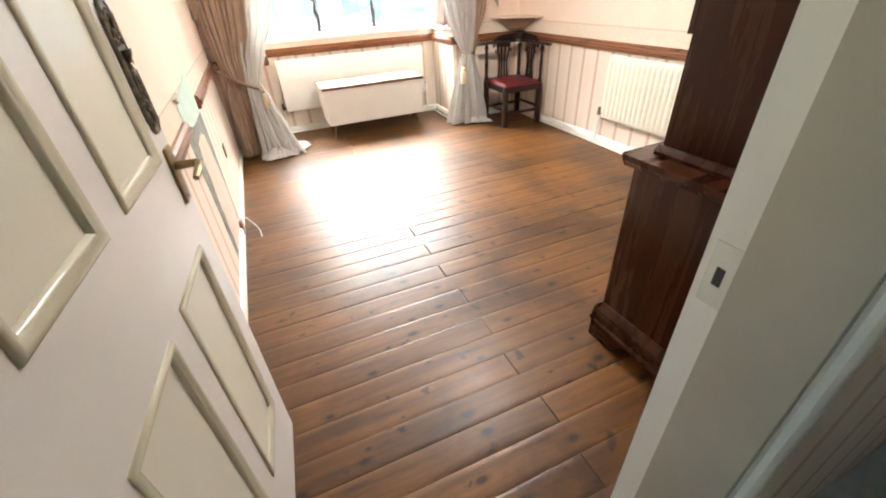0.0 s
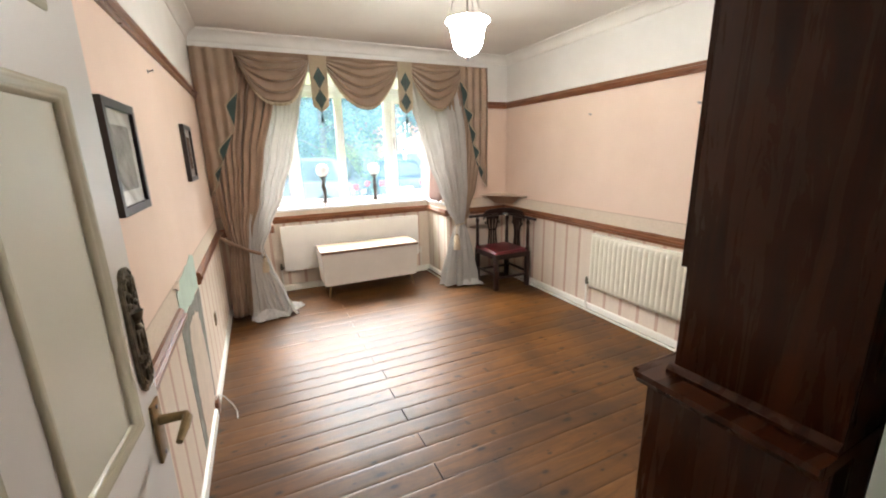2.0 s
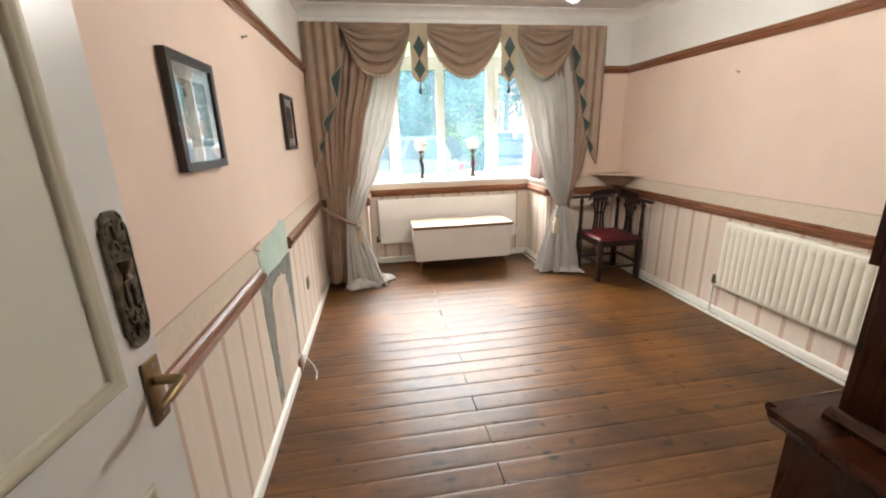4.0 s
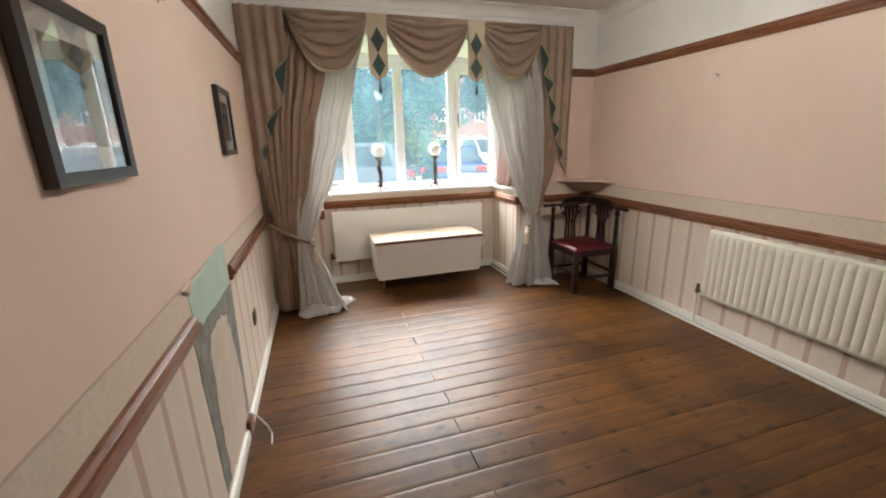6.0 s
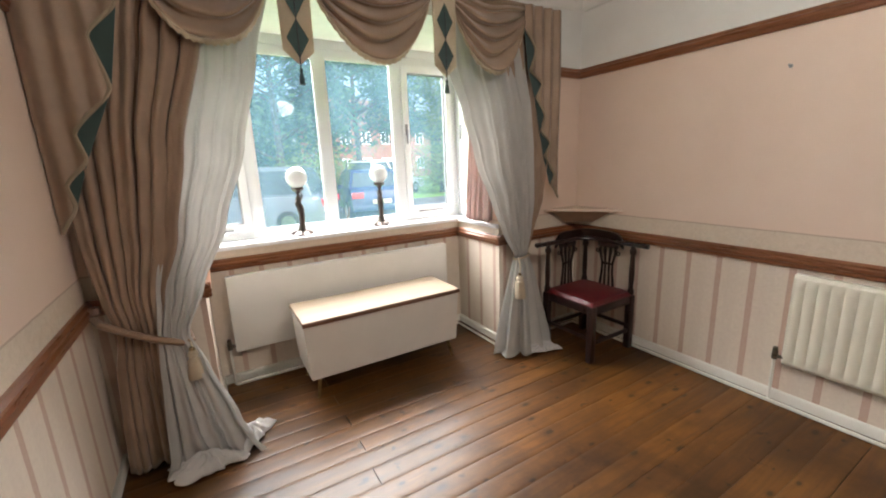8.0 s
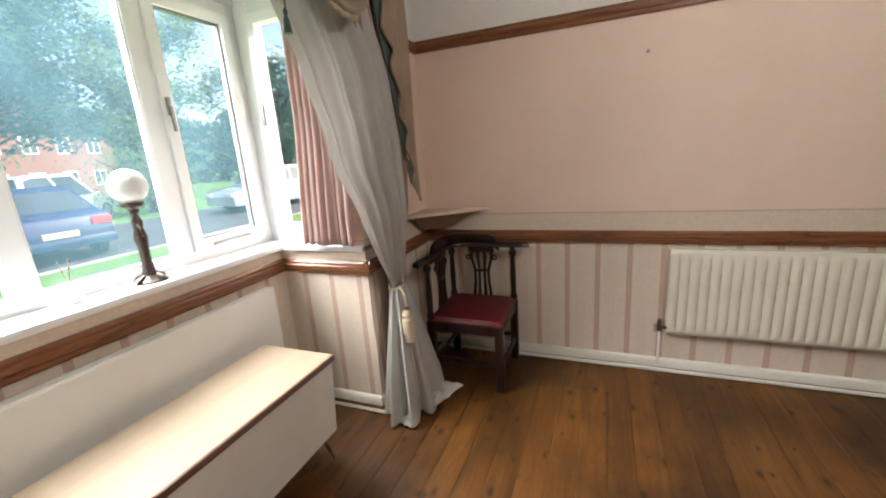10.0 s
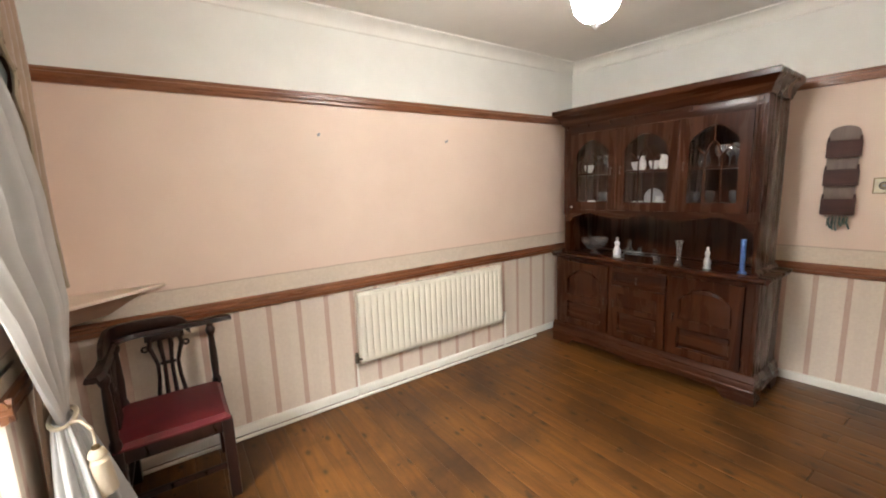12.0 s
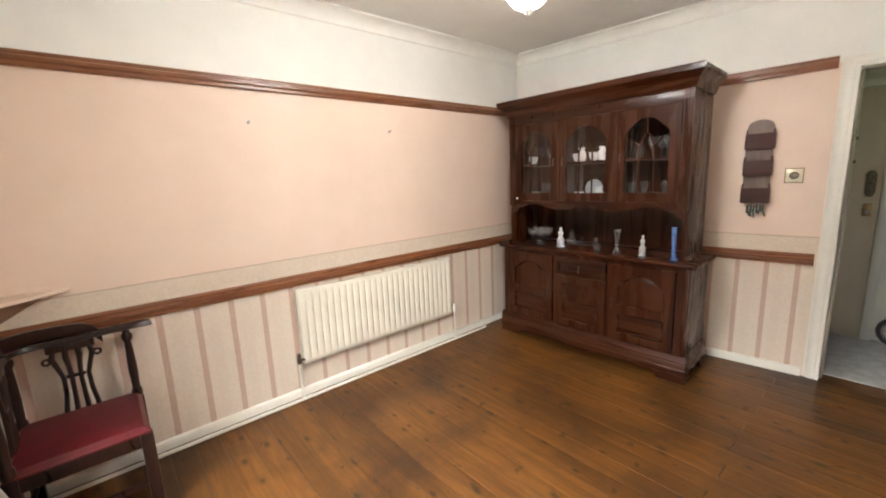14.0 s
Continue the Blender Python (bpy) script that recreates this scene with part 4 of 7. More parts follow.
# ---- corner chair ----
def corner_chair():
    t = thing("corner_chair", (2.855, 3.535, 0), "dark mahogany corner chair with a red leather seat", "chair")
    a = 0.205
    for sx, sy in ((-1, -1), (1, -1), (1, 1), (-1, 1)):
        x, y = sx * a, sy * a
        front = sx < 0 and sy < 0
        top = 0.405 if front else 0.76
        bm = bmesh.new()
        box(bm, x - 0.0235, x + 0.0235, y - 0.0235, y + 0.0235, 0, 0.405, 0.005)
        part("leg", bm, CHAIRW, t)
        if not front:
            bm = lathe(bmesh.new(), [(0.016, 0.405), (0.024, 0.425), (0.022, 0.445), (0.016, 0.46), (0.019, 0.55), (0.0165, 0.64), (0.014, 0.70), (0.022, 0.715), (0.023, 0.735), (0.015, 0.75), (0.018, 0.765)], 16, (x, y, 0))
            part("post", bm, CHAIRW, t)
    # seat rails, slightly deep
    for n, (x0, x1, y0, y1) in enumerate(((-a + 0.02, a - 0.02, -a - 0.014, -a + 0.012), (-a + 0.02, a - 0.02, a - 0.012, a + 0.014), (-a - 0.014, -a + 0.012, -a + 0.02, a - 0.02), (a - 0.012, a + 0.014, -a + 0.02, a - 0.02))):
        part("seat_rail", boxed(x0, x1, y0, y1, 0.345, 0.405, 0.003), CHAIRW, t)
    # padded drop-in seat
    def pad(u, v):
        x, y = (u - 0.5) * 2, (v - 0.5) * 2
        r = max(abs(x), abs(y))
        z = 0.432 + 0.012 * (1 - x * x) * (1 - y * y) - (0.022 if r > 0.985 else 0.006 * max(0, (r - 0.9) / 0.085))
        return (x * 0.222, y * 0.222, z)
    bm = grid(bmesh.new(), 22, 22, pad)
    box(bm, -0.221, 0.221, -0.221, 0.221, 0.404, 0.414)
    part("seat", bm, LEATHER, t, "worn red leather seat")
    # stretchers crossing low down
    for x0, y0, x1, y1 in ((-a, -a, a, -a), (-a, a, a, a), (-a, -a, -a, a), (a, -a, a, a)):
        lo, hi = (0.125, 0.15) if y0 == y1 else (0.155, 0.18)
        bm = boxed(min(x0, x1) - 0.010 + (0.012 if x0 != x1 else 0), max(x0, x1) + 0.010 - (0.012 if x0 != x1 else 0),
                   min(y0, y1) - 0.010 + (0.012 if y0 != y1 else 0), max(y0, y1) + 0.010 - (0.012 if y0 != y1 else 0), lo, hi, 0.003)
        part("stretcher", bm, CHAIRW, t)
    # curved top rail round two sides, arm ends flared
    def flat_bar(pts, wid, z0, z1):
        bm = bmesh.new()
        rings = []
        n = len(pts)
        for i, (x, y, k, dz) in enumerate(pts):
            p, q = pts[max(0, i - 1)], pts[min(n - 1, i + 1)]
            d = Vector((q[0] - p[0], q[1] - p[1])).normalized()
            nx, ny = -d.y, d.x
            w = wid * k
            rings.append([bm.verts.new(c) for c in ((x + nx * w, y + ny * w, z0 + dz + 0.006), (x + nx * w * 0.7, y + ny * w * 0.7, z1 + dz), (x - nx * w * 0.7, y - ny * w * 0.7, z1 + dz),
                                                    (x - nx * w, y - ny * w, z0 + dz + 0.006), (x - nx * w * 0.7, y - ny * w * 0.7, z0 + dz), (x + nx * w * 0.7, y + ny * w * 0.7, z0 + dz))])
        for A, B in zip(rings, rings[1:]):
            for k in range(6):
                j = (k + 1) % 6
                bm.faces.new((A[k], A[j], B[j], B[k]))
        bm.faces.new(rings[0])
        bm.faces.new(rings[-1][::-1])
        return bm
    R = 0.115
    arc = [(a + 0.005 - R + R * math.cos(t2), a + 0.005 - R + R * math.sin(t2), 1.0, 0.0) for t2 in [radians(9 * k) for k in range(11)]]
    path = [(a + 0.022, -a - 0.10, 1.1, -0.004), (a + 0.012, -a - 0.07, 1.25, 0), (a + 0.005, -a, 1.0, 0), (a + 0.005, 0.0, 0.9, 0)] + arc
    path += [(0.0, a + 0.005, 0.9, 0), (-a, a + 0.005, 1.0, 0), (-a - 0.07, a + 0.012, 1.25, 0), (-a - 0.10, a + 0.022, 1.1, -0.004)]
    part("arm_rail", flat_bar(path, 0.025, 0.762, 0.788), CHAIRW, t, "", 50)
    side = [(-0.115, 0.6, -0.060), (-0.085, 0.75, -0.024), (-0.05, 0.8, -0.008), (0.0, 0.8, -0.002), (0.05, 0.8, 0.0)]
    crest = [(a + 0.012, q, k, dz) for q, k, dz in side] + [(x + 0.006, y + 0.006, 0.85, 0.002) for x, y, _, _ in arc] + [(q, a + 0.012, k, dz) for q, k, dz in side[::-1]]
    part("crest_rail", flat_bar(crest, 0.019, 0.786, 0.846), CHAIRW, t, "", 50)
    # pierced splats on the two backed sides
    for side in (0, 1):
        def at(s, dz):
            return (a, s, dz) if side == 0 else (s, a, dz)
        bm = bmesh.new()
        for s0, s1, s2 in ((-0.058, -0.046, -0.070), (-0.020, -0.017, -0.024), (0.020, 0.017, 0.024), (0.058, 0.046, 0.070)):
            pts = [at(s0, 0.405), at(s0 * 0.95, 0.45), at(s1, 0.52), at(s1 * 0.95, 0.60), at(s2 * 0.85, 0.66), at(s2, 0.695), at(s2 * 0.9, 0.73), at(s2 * 0.6, 0.765)]
            part("splat_bar", tube(bmesh.new(), pts, [0.012, 0.010, 0.009, 0.009, 0.010, 0.012, 0.011, 0.009], 8), CHAIRW, t)
        for e in (-1, 1):
            curl = [at(e * (0.088 + 0.013 * math.cos(w)), 0.690 + 0.013 * math.sin(w)) for w in [2 * math.pi * k / 10 for k in range(10)]]
            part("splat_scroll", tube(bmesh.new(), curl, 0.006, 6, closed=True), CHAIRW, t, "carved scroll")
        lo = at(0, 0.43)
        box(bm, lo[0] - (0.009 if side == 0 else 0.07), lo[0] + (0.009 if side == 0 else 0.07), lo[1] - (0.07 if side == 0 else 0.009), lo[1] + (0.07 if side == 0 else 0.009), 0.405, 0.425, 0.003)
        part("splat_foot", bm, CHAIRW, t)
        lo = at(0, 0.6)
        bm = box(bmesh.new(), lo[0] - (0.007 if side == 0 else 0.034), lo[0] + (0.007 if side == 0 else 0.034), lo[1] - (0.034 if side == 0 else 0.007), lo[1] + (0.034 if side == 0 else 0.007), 0.592, 0.608, 0.003)
        part("splat_bridge", bm, CHAIRW, t)
        bm = box(bmesh.new(), lo[0] - (0.009 if side == 0 else 0.085), lo[0] + (0.009 if side == 0 else 0.085), lo[1] - (0.085 if side == 0 else 0.009), lo[1] + (0.085 if side == 0 else 0.009), 0.725, 0.765, 0.004)
        part("splat_head", bm, CHAIRW, t, "carved splat head")


corner_chair()


def corner_shelf():
    t = thing("corner_shelf", (XE, YN, 0.985), "cream topped triangular corner shelf on peach-brown bracket", "shelf")
    bm = prism(bmesh.new(), [(-0.002, -0.002), (-0.37, -0.002), (-0.35, -0.025), (-0.03, -0.42), (-0.002, -0.445)], "z", 0.0, 0.016)
    part("top", bm, SHELFT, t, "cream painted top")
    bm = bmesh.new()
    up = [bm.verts.new(c) for c in ((-0.004, -0.034, -0.001), (-0.31, -0.034, -0.001), (-0.034, -0.37, -0.001))]
    dn = [bm.verts.new(c) for c in ((-0.034, -0.034, -0.10), (-0.17, -0.034, -0.10), (-0.034, -0.20, -0.10))]
    up[0].co.x = -0.034
    bm.faces.new(up)
    bm.faces.new(dn[::-1])
    for i in range(3):
        j = (i + 1) % 3
        bm.faces.new((up[i], up[j], dn[j], dn[i]))
    part("bracket", bm, SHELFB, t, "dull peach-brown tapered bracket")


corner_shelf()


# ---- pendant lamp and ceiling rose ----
def pendant():
    r = thing("ceiling_rose", (LAMP_X, LAMP_Y, ZC), "white moulded plaster ceiling rose", "ceiling rose", kind="structure")
    prof = [(0.0, -0.012), (0.07, -0.012), (0.085, -0.020), (0.10, -0.012), (0.15, -0.010), (0.195, -0.012), (0.215, -0.026), (0.232, -0.028), (0.245, -0.018), (0.25, 0.0)]
    part("disc", lathe(bmesh.new(), prof, 64), PLASTER, r)
    bm = bmesh.new()
    for k in range(16):
        a = 2 * math.pi * k / 16
        c, s = math.cos(a), math.sin(a)
        pts = []
        for i in range(9):
            u = i / 8
            rr = 0.115 + 0.065 * u
            b = a + 0.12 * math.sin(u * 5)
            pts.append((rr * math.cos(b), rr * math.sin(b), -0.013))
        tube(bm, pts, [0.003 + 0.004 * math.sin(math.pi * i / 8) for i in range(9)], 6)
    part("leaf_relief", bm, PLASTER, r)
    t = thing("pendant_lamp", (LAMP_X, LAMP_Y, ZC - 0.013), "frosted glass bowl pendant hung on three chains, lit", "ceiling lamp")
    part("ceiling_cup", lathe(bmesh.new(), [(0.0, 0.0), (0.045, 0.0), (0.045, -0.006), (0.03, -0.022), (0.012, -0.03), (0.0, -0.03)], 24), PLATEM, t, "dull metal ceiling cup")
    part("stem", tube(bmesh.new(), [(0, 0, -0.02), (0, 0, -0.32)], 0.0055, 10), PLATEM, t)
    for k in range(3):
        a = radians(40 + 120 * k)
        p0, p1 = Vector((0.03 * math.cos(a), 0.03 * math.sin(a), -0.02)), Vector((0.118 * math.cos(a), 0.118 * math.sin(a), -0.300))
        bm = bmesh.new()
        n = 14
        for i in range(n):
            q0, q1 = p0.lerp(p1, (i - 0.12) / n), p0.lerp(p1, (i + 1.12) / n)
            side = Vector((-math.sin(a), math.cos(a), 0)) if i % 2 else Vector((math.cos(a), math.sin(a), 0.35)).normalized()
            mid = (q0 + q1) / 2
            h = (q1 - q0) / 2
            tube(bm, [mid + h * math.cos(w) + side * 0.0055 * math.sin(w) for w in [2 * math.pi * j / 10 for j in range(10)]], 0.0014, 5, closed=True)
        part("chain", bm, PLATEM, t, "thin dull metal chain")
    bm = lathe(bmesh.new(), [(0.124, -0.293), (0.127, -0.297), (0.122, -0.303), (0.104, -0.318), (0.095, -0.350), (0.090, -0.395), (0.078, -0.437), (0.052, -0.466), (0.02, -0.478), (0.0, -0.479)], 40)
    # added inner shell, stops the emissive bowl from lighting the ceiling
    glow_block = lathe(bmesh.new(), [(0.118, -0.298), (0.098, -0.320), (0.090, -0.352), (0.085, -0.395), (0.073, -0.433), (0.049, -0.461), (0.0, -0.473)], 40)
    part("glow_block", glow_block, OPAL, t, "added opaque shell that keeps the bowl's glow off the ceiling", 60)
    part("shade", bm, SHADE, t, "frosted glass bowl shade", 60)
    part("finial", lathe(bmesh.new(), [(0.0, -0.477), (0.014, -0.478), (0.020, -0.488), (0.010, -0.502), (0.0, -0.512)], 14), OPAL, t)


SHADE = emitter("lit_frosted_glass", (1.0, 0.965, 0.92), 27.0)
pendant()


# ---- the dresser ----
def arch_loop(x0, x1, z0, zs, zt, n=21):
    """A closed loop: a rectangle with an ogee-shouldered arched head. From the bottom left, round."""
    c, w = (x0 + x1) / 2, (x1 - x0) / 2
    pts = [(x0, z0), (x1, z0), (x1, zs)]
    for k in range(1, n):
        u = 1 - 2 * k / n
        s = abs(u)
        if s < 0.70:
            z = zs + (zt - zs) * (0.45 + 0.55 * (1 - (s / 0.70) ** 2.2))
        else:
            z = zs + (zt - zs) * 0.45 * (1 - ((s - 0.70) / 0.30) ** 1.6)
        pts.append((c + w * u, z))
    pts.append((x0, zs))
    return pts


def outer_loop(x0, x1, z0, z1, inner):
    """Points on the rectangle that answer to those of an arched loop, one for one."""
    c = (inner[0][0] + inner[1][0]) / 2
    w = (inner[1][0] - inner[0][0]) / 2
    out = [(x0, z0), (x1, z0), (x1, z1)]
    for p in inner[3:-1]:
        out.append(((x0 + x1) / 2 + (p[0] - c) / w * (x1 - x0) / 2 * 0.98, z1))
    out.append((x0, z1))
    return out


def raised_panel(bm, loop, y, s=1):
    """A fielded panel: the loop sinks, then rises to a flat field."""
    cx = sum(p[0] for p in loop) / len(loop)
    cz = sum(p[1] for p in loop) / len(loop)
    wx, wz = max(p[0] for p in loop) - cx, max(p[1] for p in loop) - cz
    def ring(inset, d):
        return [bm.verts.new((cx + (p[0] - cx) * (1 - inset / wx), y + s * d, cz + (p[1] - cz) * (1 - inset / wz))) for p in loop]
    rings = [ring(0, 0.0), ring(0.006, 0.004), ring(0.014, -0.004), ring(0.042, 0.006), ring(0.046, 0.006)]
    for A, B in zip(rings, rings[1:]):
        for i in range(len(A)):
            j = (i + 1) % len(A)
            bm.faces.new((A[i], A[j], B[j], B[i]))
    bm.faces.new(rings[-1])


def drop_pull(parent, x, y, z):
    bm = lathe(bmesh.new(), [(0, 0.016), (0.007, 0.014), (0.009, 0.008), (0.005, 0.003), (0.008, 0)], 12)
    for v in bm.verts:
        v.co = Vector((x + v.co.x, y + v.co.z, z + v.co.y))
    tube(bm, [(x, y + 0.012, z - 0.004), (x, y + 0.016, z - 0.025), (x, y + 0.013, z - 0.05)], [0.003, 0.004, 0.007], 8)
    part("handle", bm, BRONZE, parent, "dark metal drop pull")


DTURN = 1.8


def dresser():
    W = 1.62                      # width; local x from the west end, y off the wall
    DB, DU = 0.455, 0.405            # depth of the base and of the upper part
    t = thing("dresser", (1.429, 0.085, 0), "dark stained oak dresser with three glazed cupboards", "dresser", turn=DTURN)
    t.scale = (0.959, 1.0, 0.989)
    # base
    for x in (0.03, W - 0.055):
        part("base_side", boxed(x, x + 0.025, 0.01, DB, 0.08, 0.80, 0.002), DRESSW, t)
    part("base_back", boxed(0.055, W - 0.055, 0.01, 0.02, 0.08, 0.80), DRESSW, t)
    part("base_floor", boxed(0.055, W - 0.055, 0.02, DB - 0.03, 0.10, 0.118), DRESSH, t)
    # plinth with bracket feet and a scalloped lower edge
    pl = bmesh.new()
    n = 96
    low = []
    for k in range(n + 1):
        u = k / n
        x = 0.005 + (W - 0.01) * u
        m = min(u, 1 - u)
        if m < 0.115:
            z = 0.0
        elif m < 0.135:
            z = 0.030 * ((m - 0.115) / 0.020) ** 0.5
        elif m < 0.42:
            z = 0.032 + 0.006 * math.sin((m - 0.135) / 0.285 * math.pi)
        else:
            z = 0.032 - 0.014 * math.sin((m - 0.42) / 0.08 * math.pi / 2)
        low.append((x, z))
    prism(pl, low + [(W - 0.005, 0.095), (0.005, 0.095)], "y", DB - 0.005, DB + 0.022)
    for x0, x1 in ((0.005, 0.030), (W - 0.030, W - 0.005)):
        prism(pl, [(0.01, 0.0), (0.12, 0.0), (0.15, 0.05), (DB - 0.15, 0.05), (DB - 0.11, 0.0), (DB - 0.006, 0.0), (DB - 0.006, 0.095), (0.01, 0.095)], "x", x0, x1)
    prof = [(0.0, 0.056), (0.034, 0.056), (0.036, 0.066), (0.028, 0.072), (0.027, 0.092), (0.022, 0.098), (0.024, 0.105), (0.014, 0.118), (0.006, 0.128), (0.0, 0.13)]
    rail(pl, prof, (0.008, DB), (W - 0.008, DB), (0, 1))
    rail(pl, prof, (0.03, 0.01), (0.03, DB), (-1, 0))
    rail(pl, prof, (W - 0.03, 0.01), (W - 0.03, DB), (1, 0))
    for v in pl.verts:
        v.co.z *= 1.45
    part("plinth", pl, DRESSH, t, "moulded plinth with bracket feet")
    # worktop
    w = bmesh.new()
    prof = [(-0.55, 0.80), (0.010, 0.80), (0.016, 0.808), (0.030, 0.812), (0.036, 0.822), (0.034, 0.832), (0.026, 0.838), (-0.55, 0.838)]
    prof = [(o if o > 0 else -0.445, z) for o, z in prof]
    rail(w, prof, (0.0, DB), (W, DB), (0, 1))
    prof2 = [(0, 0.80), (0.012, 0.80), (0.018, 0.812), (0.026, 0.822), (0.022, 0.838), (0, 0.838)]
    rail(w, prof2, (0.0, 0.012), (0.0, DB + 0.010), (-1, 0))
    rail(w, prof2, (W, 0.012), (W, DB + 0.010), (1, 0))
    part("worktop", w, DRESSH, t, "moulded serving top")
    foot = [(0, 0.8385), (0.020, 0.8385), (0.020, 0.850), (0.012, 0.860), (0.004, 0.866), (0, 0.868)]
    for x, s in ((0.075, -1), (W - 0.075, 1)):
        part("foot_moulding", rail(bmesh.new(), foot, (x, 0.012), (x, DU + 0.012), (s, 0)), DRESSH, t)
    # base fronts: door, drawer over door, door
    bays = ((0.10, 0.560), (0.590, 1.030), (1.060, 1.520))
    fr = bmesh.new()
    for x0, x1 in ((0.055, 0.10), (0.560, 0.590), (1.030, 1.060), (1.520, W - 0.055)):
        box(fr, x0, x1, DB - 0.022, DB - 0.001, 0.16, 0.80)
    box(fr, 0.10, 1.520, DB - 0.022, DB - 0.002, 0.775, 0.80)
    box(fr, 0.10, 1.520, DB - 0.022, DB - 0.002, 0.16, 0.200)
    part("base_frame", fr, DRESSW, t)
    for k, (x0, x1) in enumerate(bays):
        z1 = 0.772 if k != 1 else 0.625
        zs = 0.42 if k != 1 else 0.425
        bm = bmesh.new()
        st = 0.062
        if k != 1:
            up = arch_loop(x0 + st, x1 - st, zs + 0.05, z1 - 0.16, z1 - 0.055)
        else:
            up = arch_loop(x0 + st, x1 - st, zs + 0.03, z1 - 0.062, z1 - 0.058)
        lo = [(x0 + st, 0.203 + st * 0.8), (x1 - st, 0.203 + st * 0.8), (x1 - st, zs - 0.01), (x0 + st, zs - 0.01)]
        mid_z = zs + (0.02 if k != 1 else 0.01)
        ring_frame(bm, outer_loop(x0 + 0.003, x1 - 0.003, mid_z, z1, up), up, DB - 0.004, DB + 0.016)
        ring_frame(bm, [(x0 + 0.003, 0.203), (x1 - 0.003, 0.203), (x1 - 0.003, mid_z), (x0 + 0.003, mid_z)], lo, DB - 0.004, DB + 0.016)
        door = part("cupboard_door", bm, DRESSW, t, "panelled oak cupboard door")
        pm = bmesh.new()
        raised_panel(pm, up, DB + 0.006)
        part("raised_panel", pm, DRESSW, door)
        pm = bmesh.new()
        raised_panel(pm, lo, DB + 0.006)
        part("raised_panel", pm, DRESSH, door)
        drop_pull(door, (x0 + 0.03) if k == 2 else (x1 - 0.03), DB + 0.016, 0.50)
    x0, x1 = bays[1]
    dm = boxed(x0 + 0.003, x1 - 0.003, DB - 0.15, DB + 0.014, 0.632, 0.772, 0.004)
    raised_panel(dm, [(x0 + 0.03, 0.655), (x1 - 0.03, 0.655), (x1 - 0.03, 0.75), (x0 + 0.03, 0.75)], DB + 0.0145)
    dr = part("drawer", dm, DRESSH, t, "oak drawer front")
    drop_pull(dr, (x0 + x1) / 2, DB + 0.020, 0.715)
    # upper carcass
    z0, z1 = 0.838, 1.955
    for x in (0.075, W - 0.098):
        part("upper_side", boxed(x, x + 0.023, 0.012, DU, z0, z1, 0.002), DRESSW, t)
    part("back_panel", boxed(0.098, W - 0.098, 0.012, 0.022, z0, z1), DRESSW, t)
    part("shelf", boxed(0.098, W - 0.098, 0.022, DU - 0.03, 1.205, 1.225), DRESSH, t)
    part("upper_top", boxed(0.098, W - 0.098, 0.022, DU, z1 - 0.02, z1), DRESSH, t)
    for x in (0.575, 1.045):
        part("divider", boxed(x - 0.008, x + 0.008, 0.022, DU - 0.025, 1.225, z1 - 0.02), DRESSW, t)
    part("shelf", boxed(0.098, W - 0.098, 0.022, DU - 0.06, 1.515, 1.535), DRESSH, t)
    # fluted end stiles and the scalloped apron over the open niche
    for xa in (0.075, W - 0.137):
        f = bmesh.new()
        box(f, xa, xa + 0.062, DU + 0.0005, DU + 0.016, 1.18, z1)
        for k in range(3):
            tube(f, [(xa + 0.014 + 0.017 * k, DU + 0.016, 1.24), (xa + 0.014 + 0.017 * k, DU + 0.016, 1.88)], 0.006, 8)
        part("fluted_stile", f, DRESSW, t, "fluted corner stile")
    for xa in (0.575, 1.045):
        f = tube(bmesh.new(), [(xa, DU + 0.006, 1.235), (xa, DU + 0.006, 1.835), (xa, DU + 0.004, 1.855)], [0.014, 0.014, 0.004], 12)
        part("half_column", f, DRESSW, t, "half-round column between the doors")
    ap = []
    for k in range(49):
        q = k / 48
        x = 0.098 + (W - 0.196) * q
        m = (q * 3) % 1.0
        ap.append((x, 1.175 + 0.022 * math.cos(2 * math.pi * q * 3) * -1 + (-0.035 if min(q, 1 - q) < 0.03 else 0)))
    am = prism(bmesh.new(), ap + [(W - 0.098, 1.226), (0.098, 1.226)], "y", DU - 0.018, DU + 0.001)
    part("apron", am, DRESSH, t, "scalloped apron")
    # three glazed doors
    for k, (x0, x1) in enumerate(((0.142, 0.569), (0.581, 1.039), (1.051, 1.478))):
        za, zb = 1.228, 1.86
        st = 0.064
        inn = arch_loop(x0 + st, x1 - st, za + 0.065, zb - 0.165, zb - 0.065)
        bm = ring_frame(bmesh.new(), outer_loop(x0, x1, za, zb, inn), inn, DU - 0.004, DU + 0.018)
        door = part("glazed_door", bm, DRESSW, t, "arched glazed oak door")
        gm = bmesh.new()
        prism(gm, inn, "y", DU + 0.002, DU + 0.005)
        g = part("glass_pane", gm, CABGLASS, door)
        g.visible_shadow = False
        mm = bmesh.new()
        c, hw = (x0 + x1) / 2, (x1 - x0) / 2 - st
        zi = za + 0.065
        for s in (-1, 1):
            tube(mm, [(c + s * hw * 0.34, DU + 0.009, zi), (c + s * hw * 0.34, DU + 0.009, 1.60), (c + s * hw * 0.20, DU + 0.009, 1.665), (c, DU + 0.009, 1.70)], 0.0065, 6)
            tube(mm, [(c + s * hw * 0.34, DU + 0.009, 1.60), (c + s * hw * 0.7, DU + 0.009, 1.665), (c + s * hw * 0.98, DU + 0.009, 1.63)], 0.0065, 6)
        tube(mm, [(c, DU + 0.009, 1.70), (c, DU + 0.009, zb - 0.068)], 0.0065, 6)
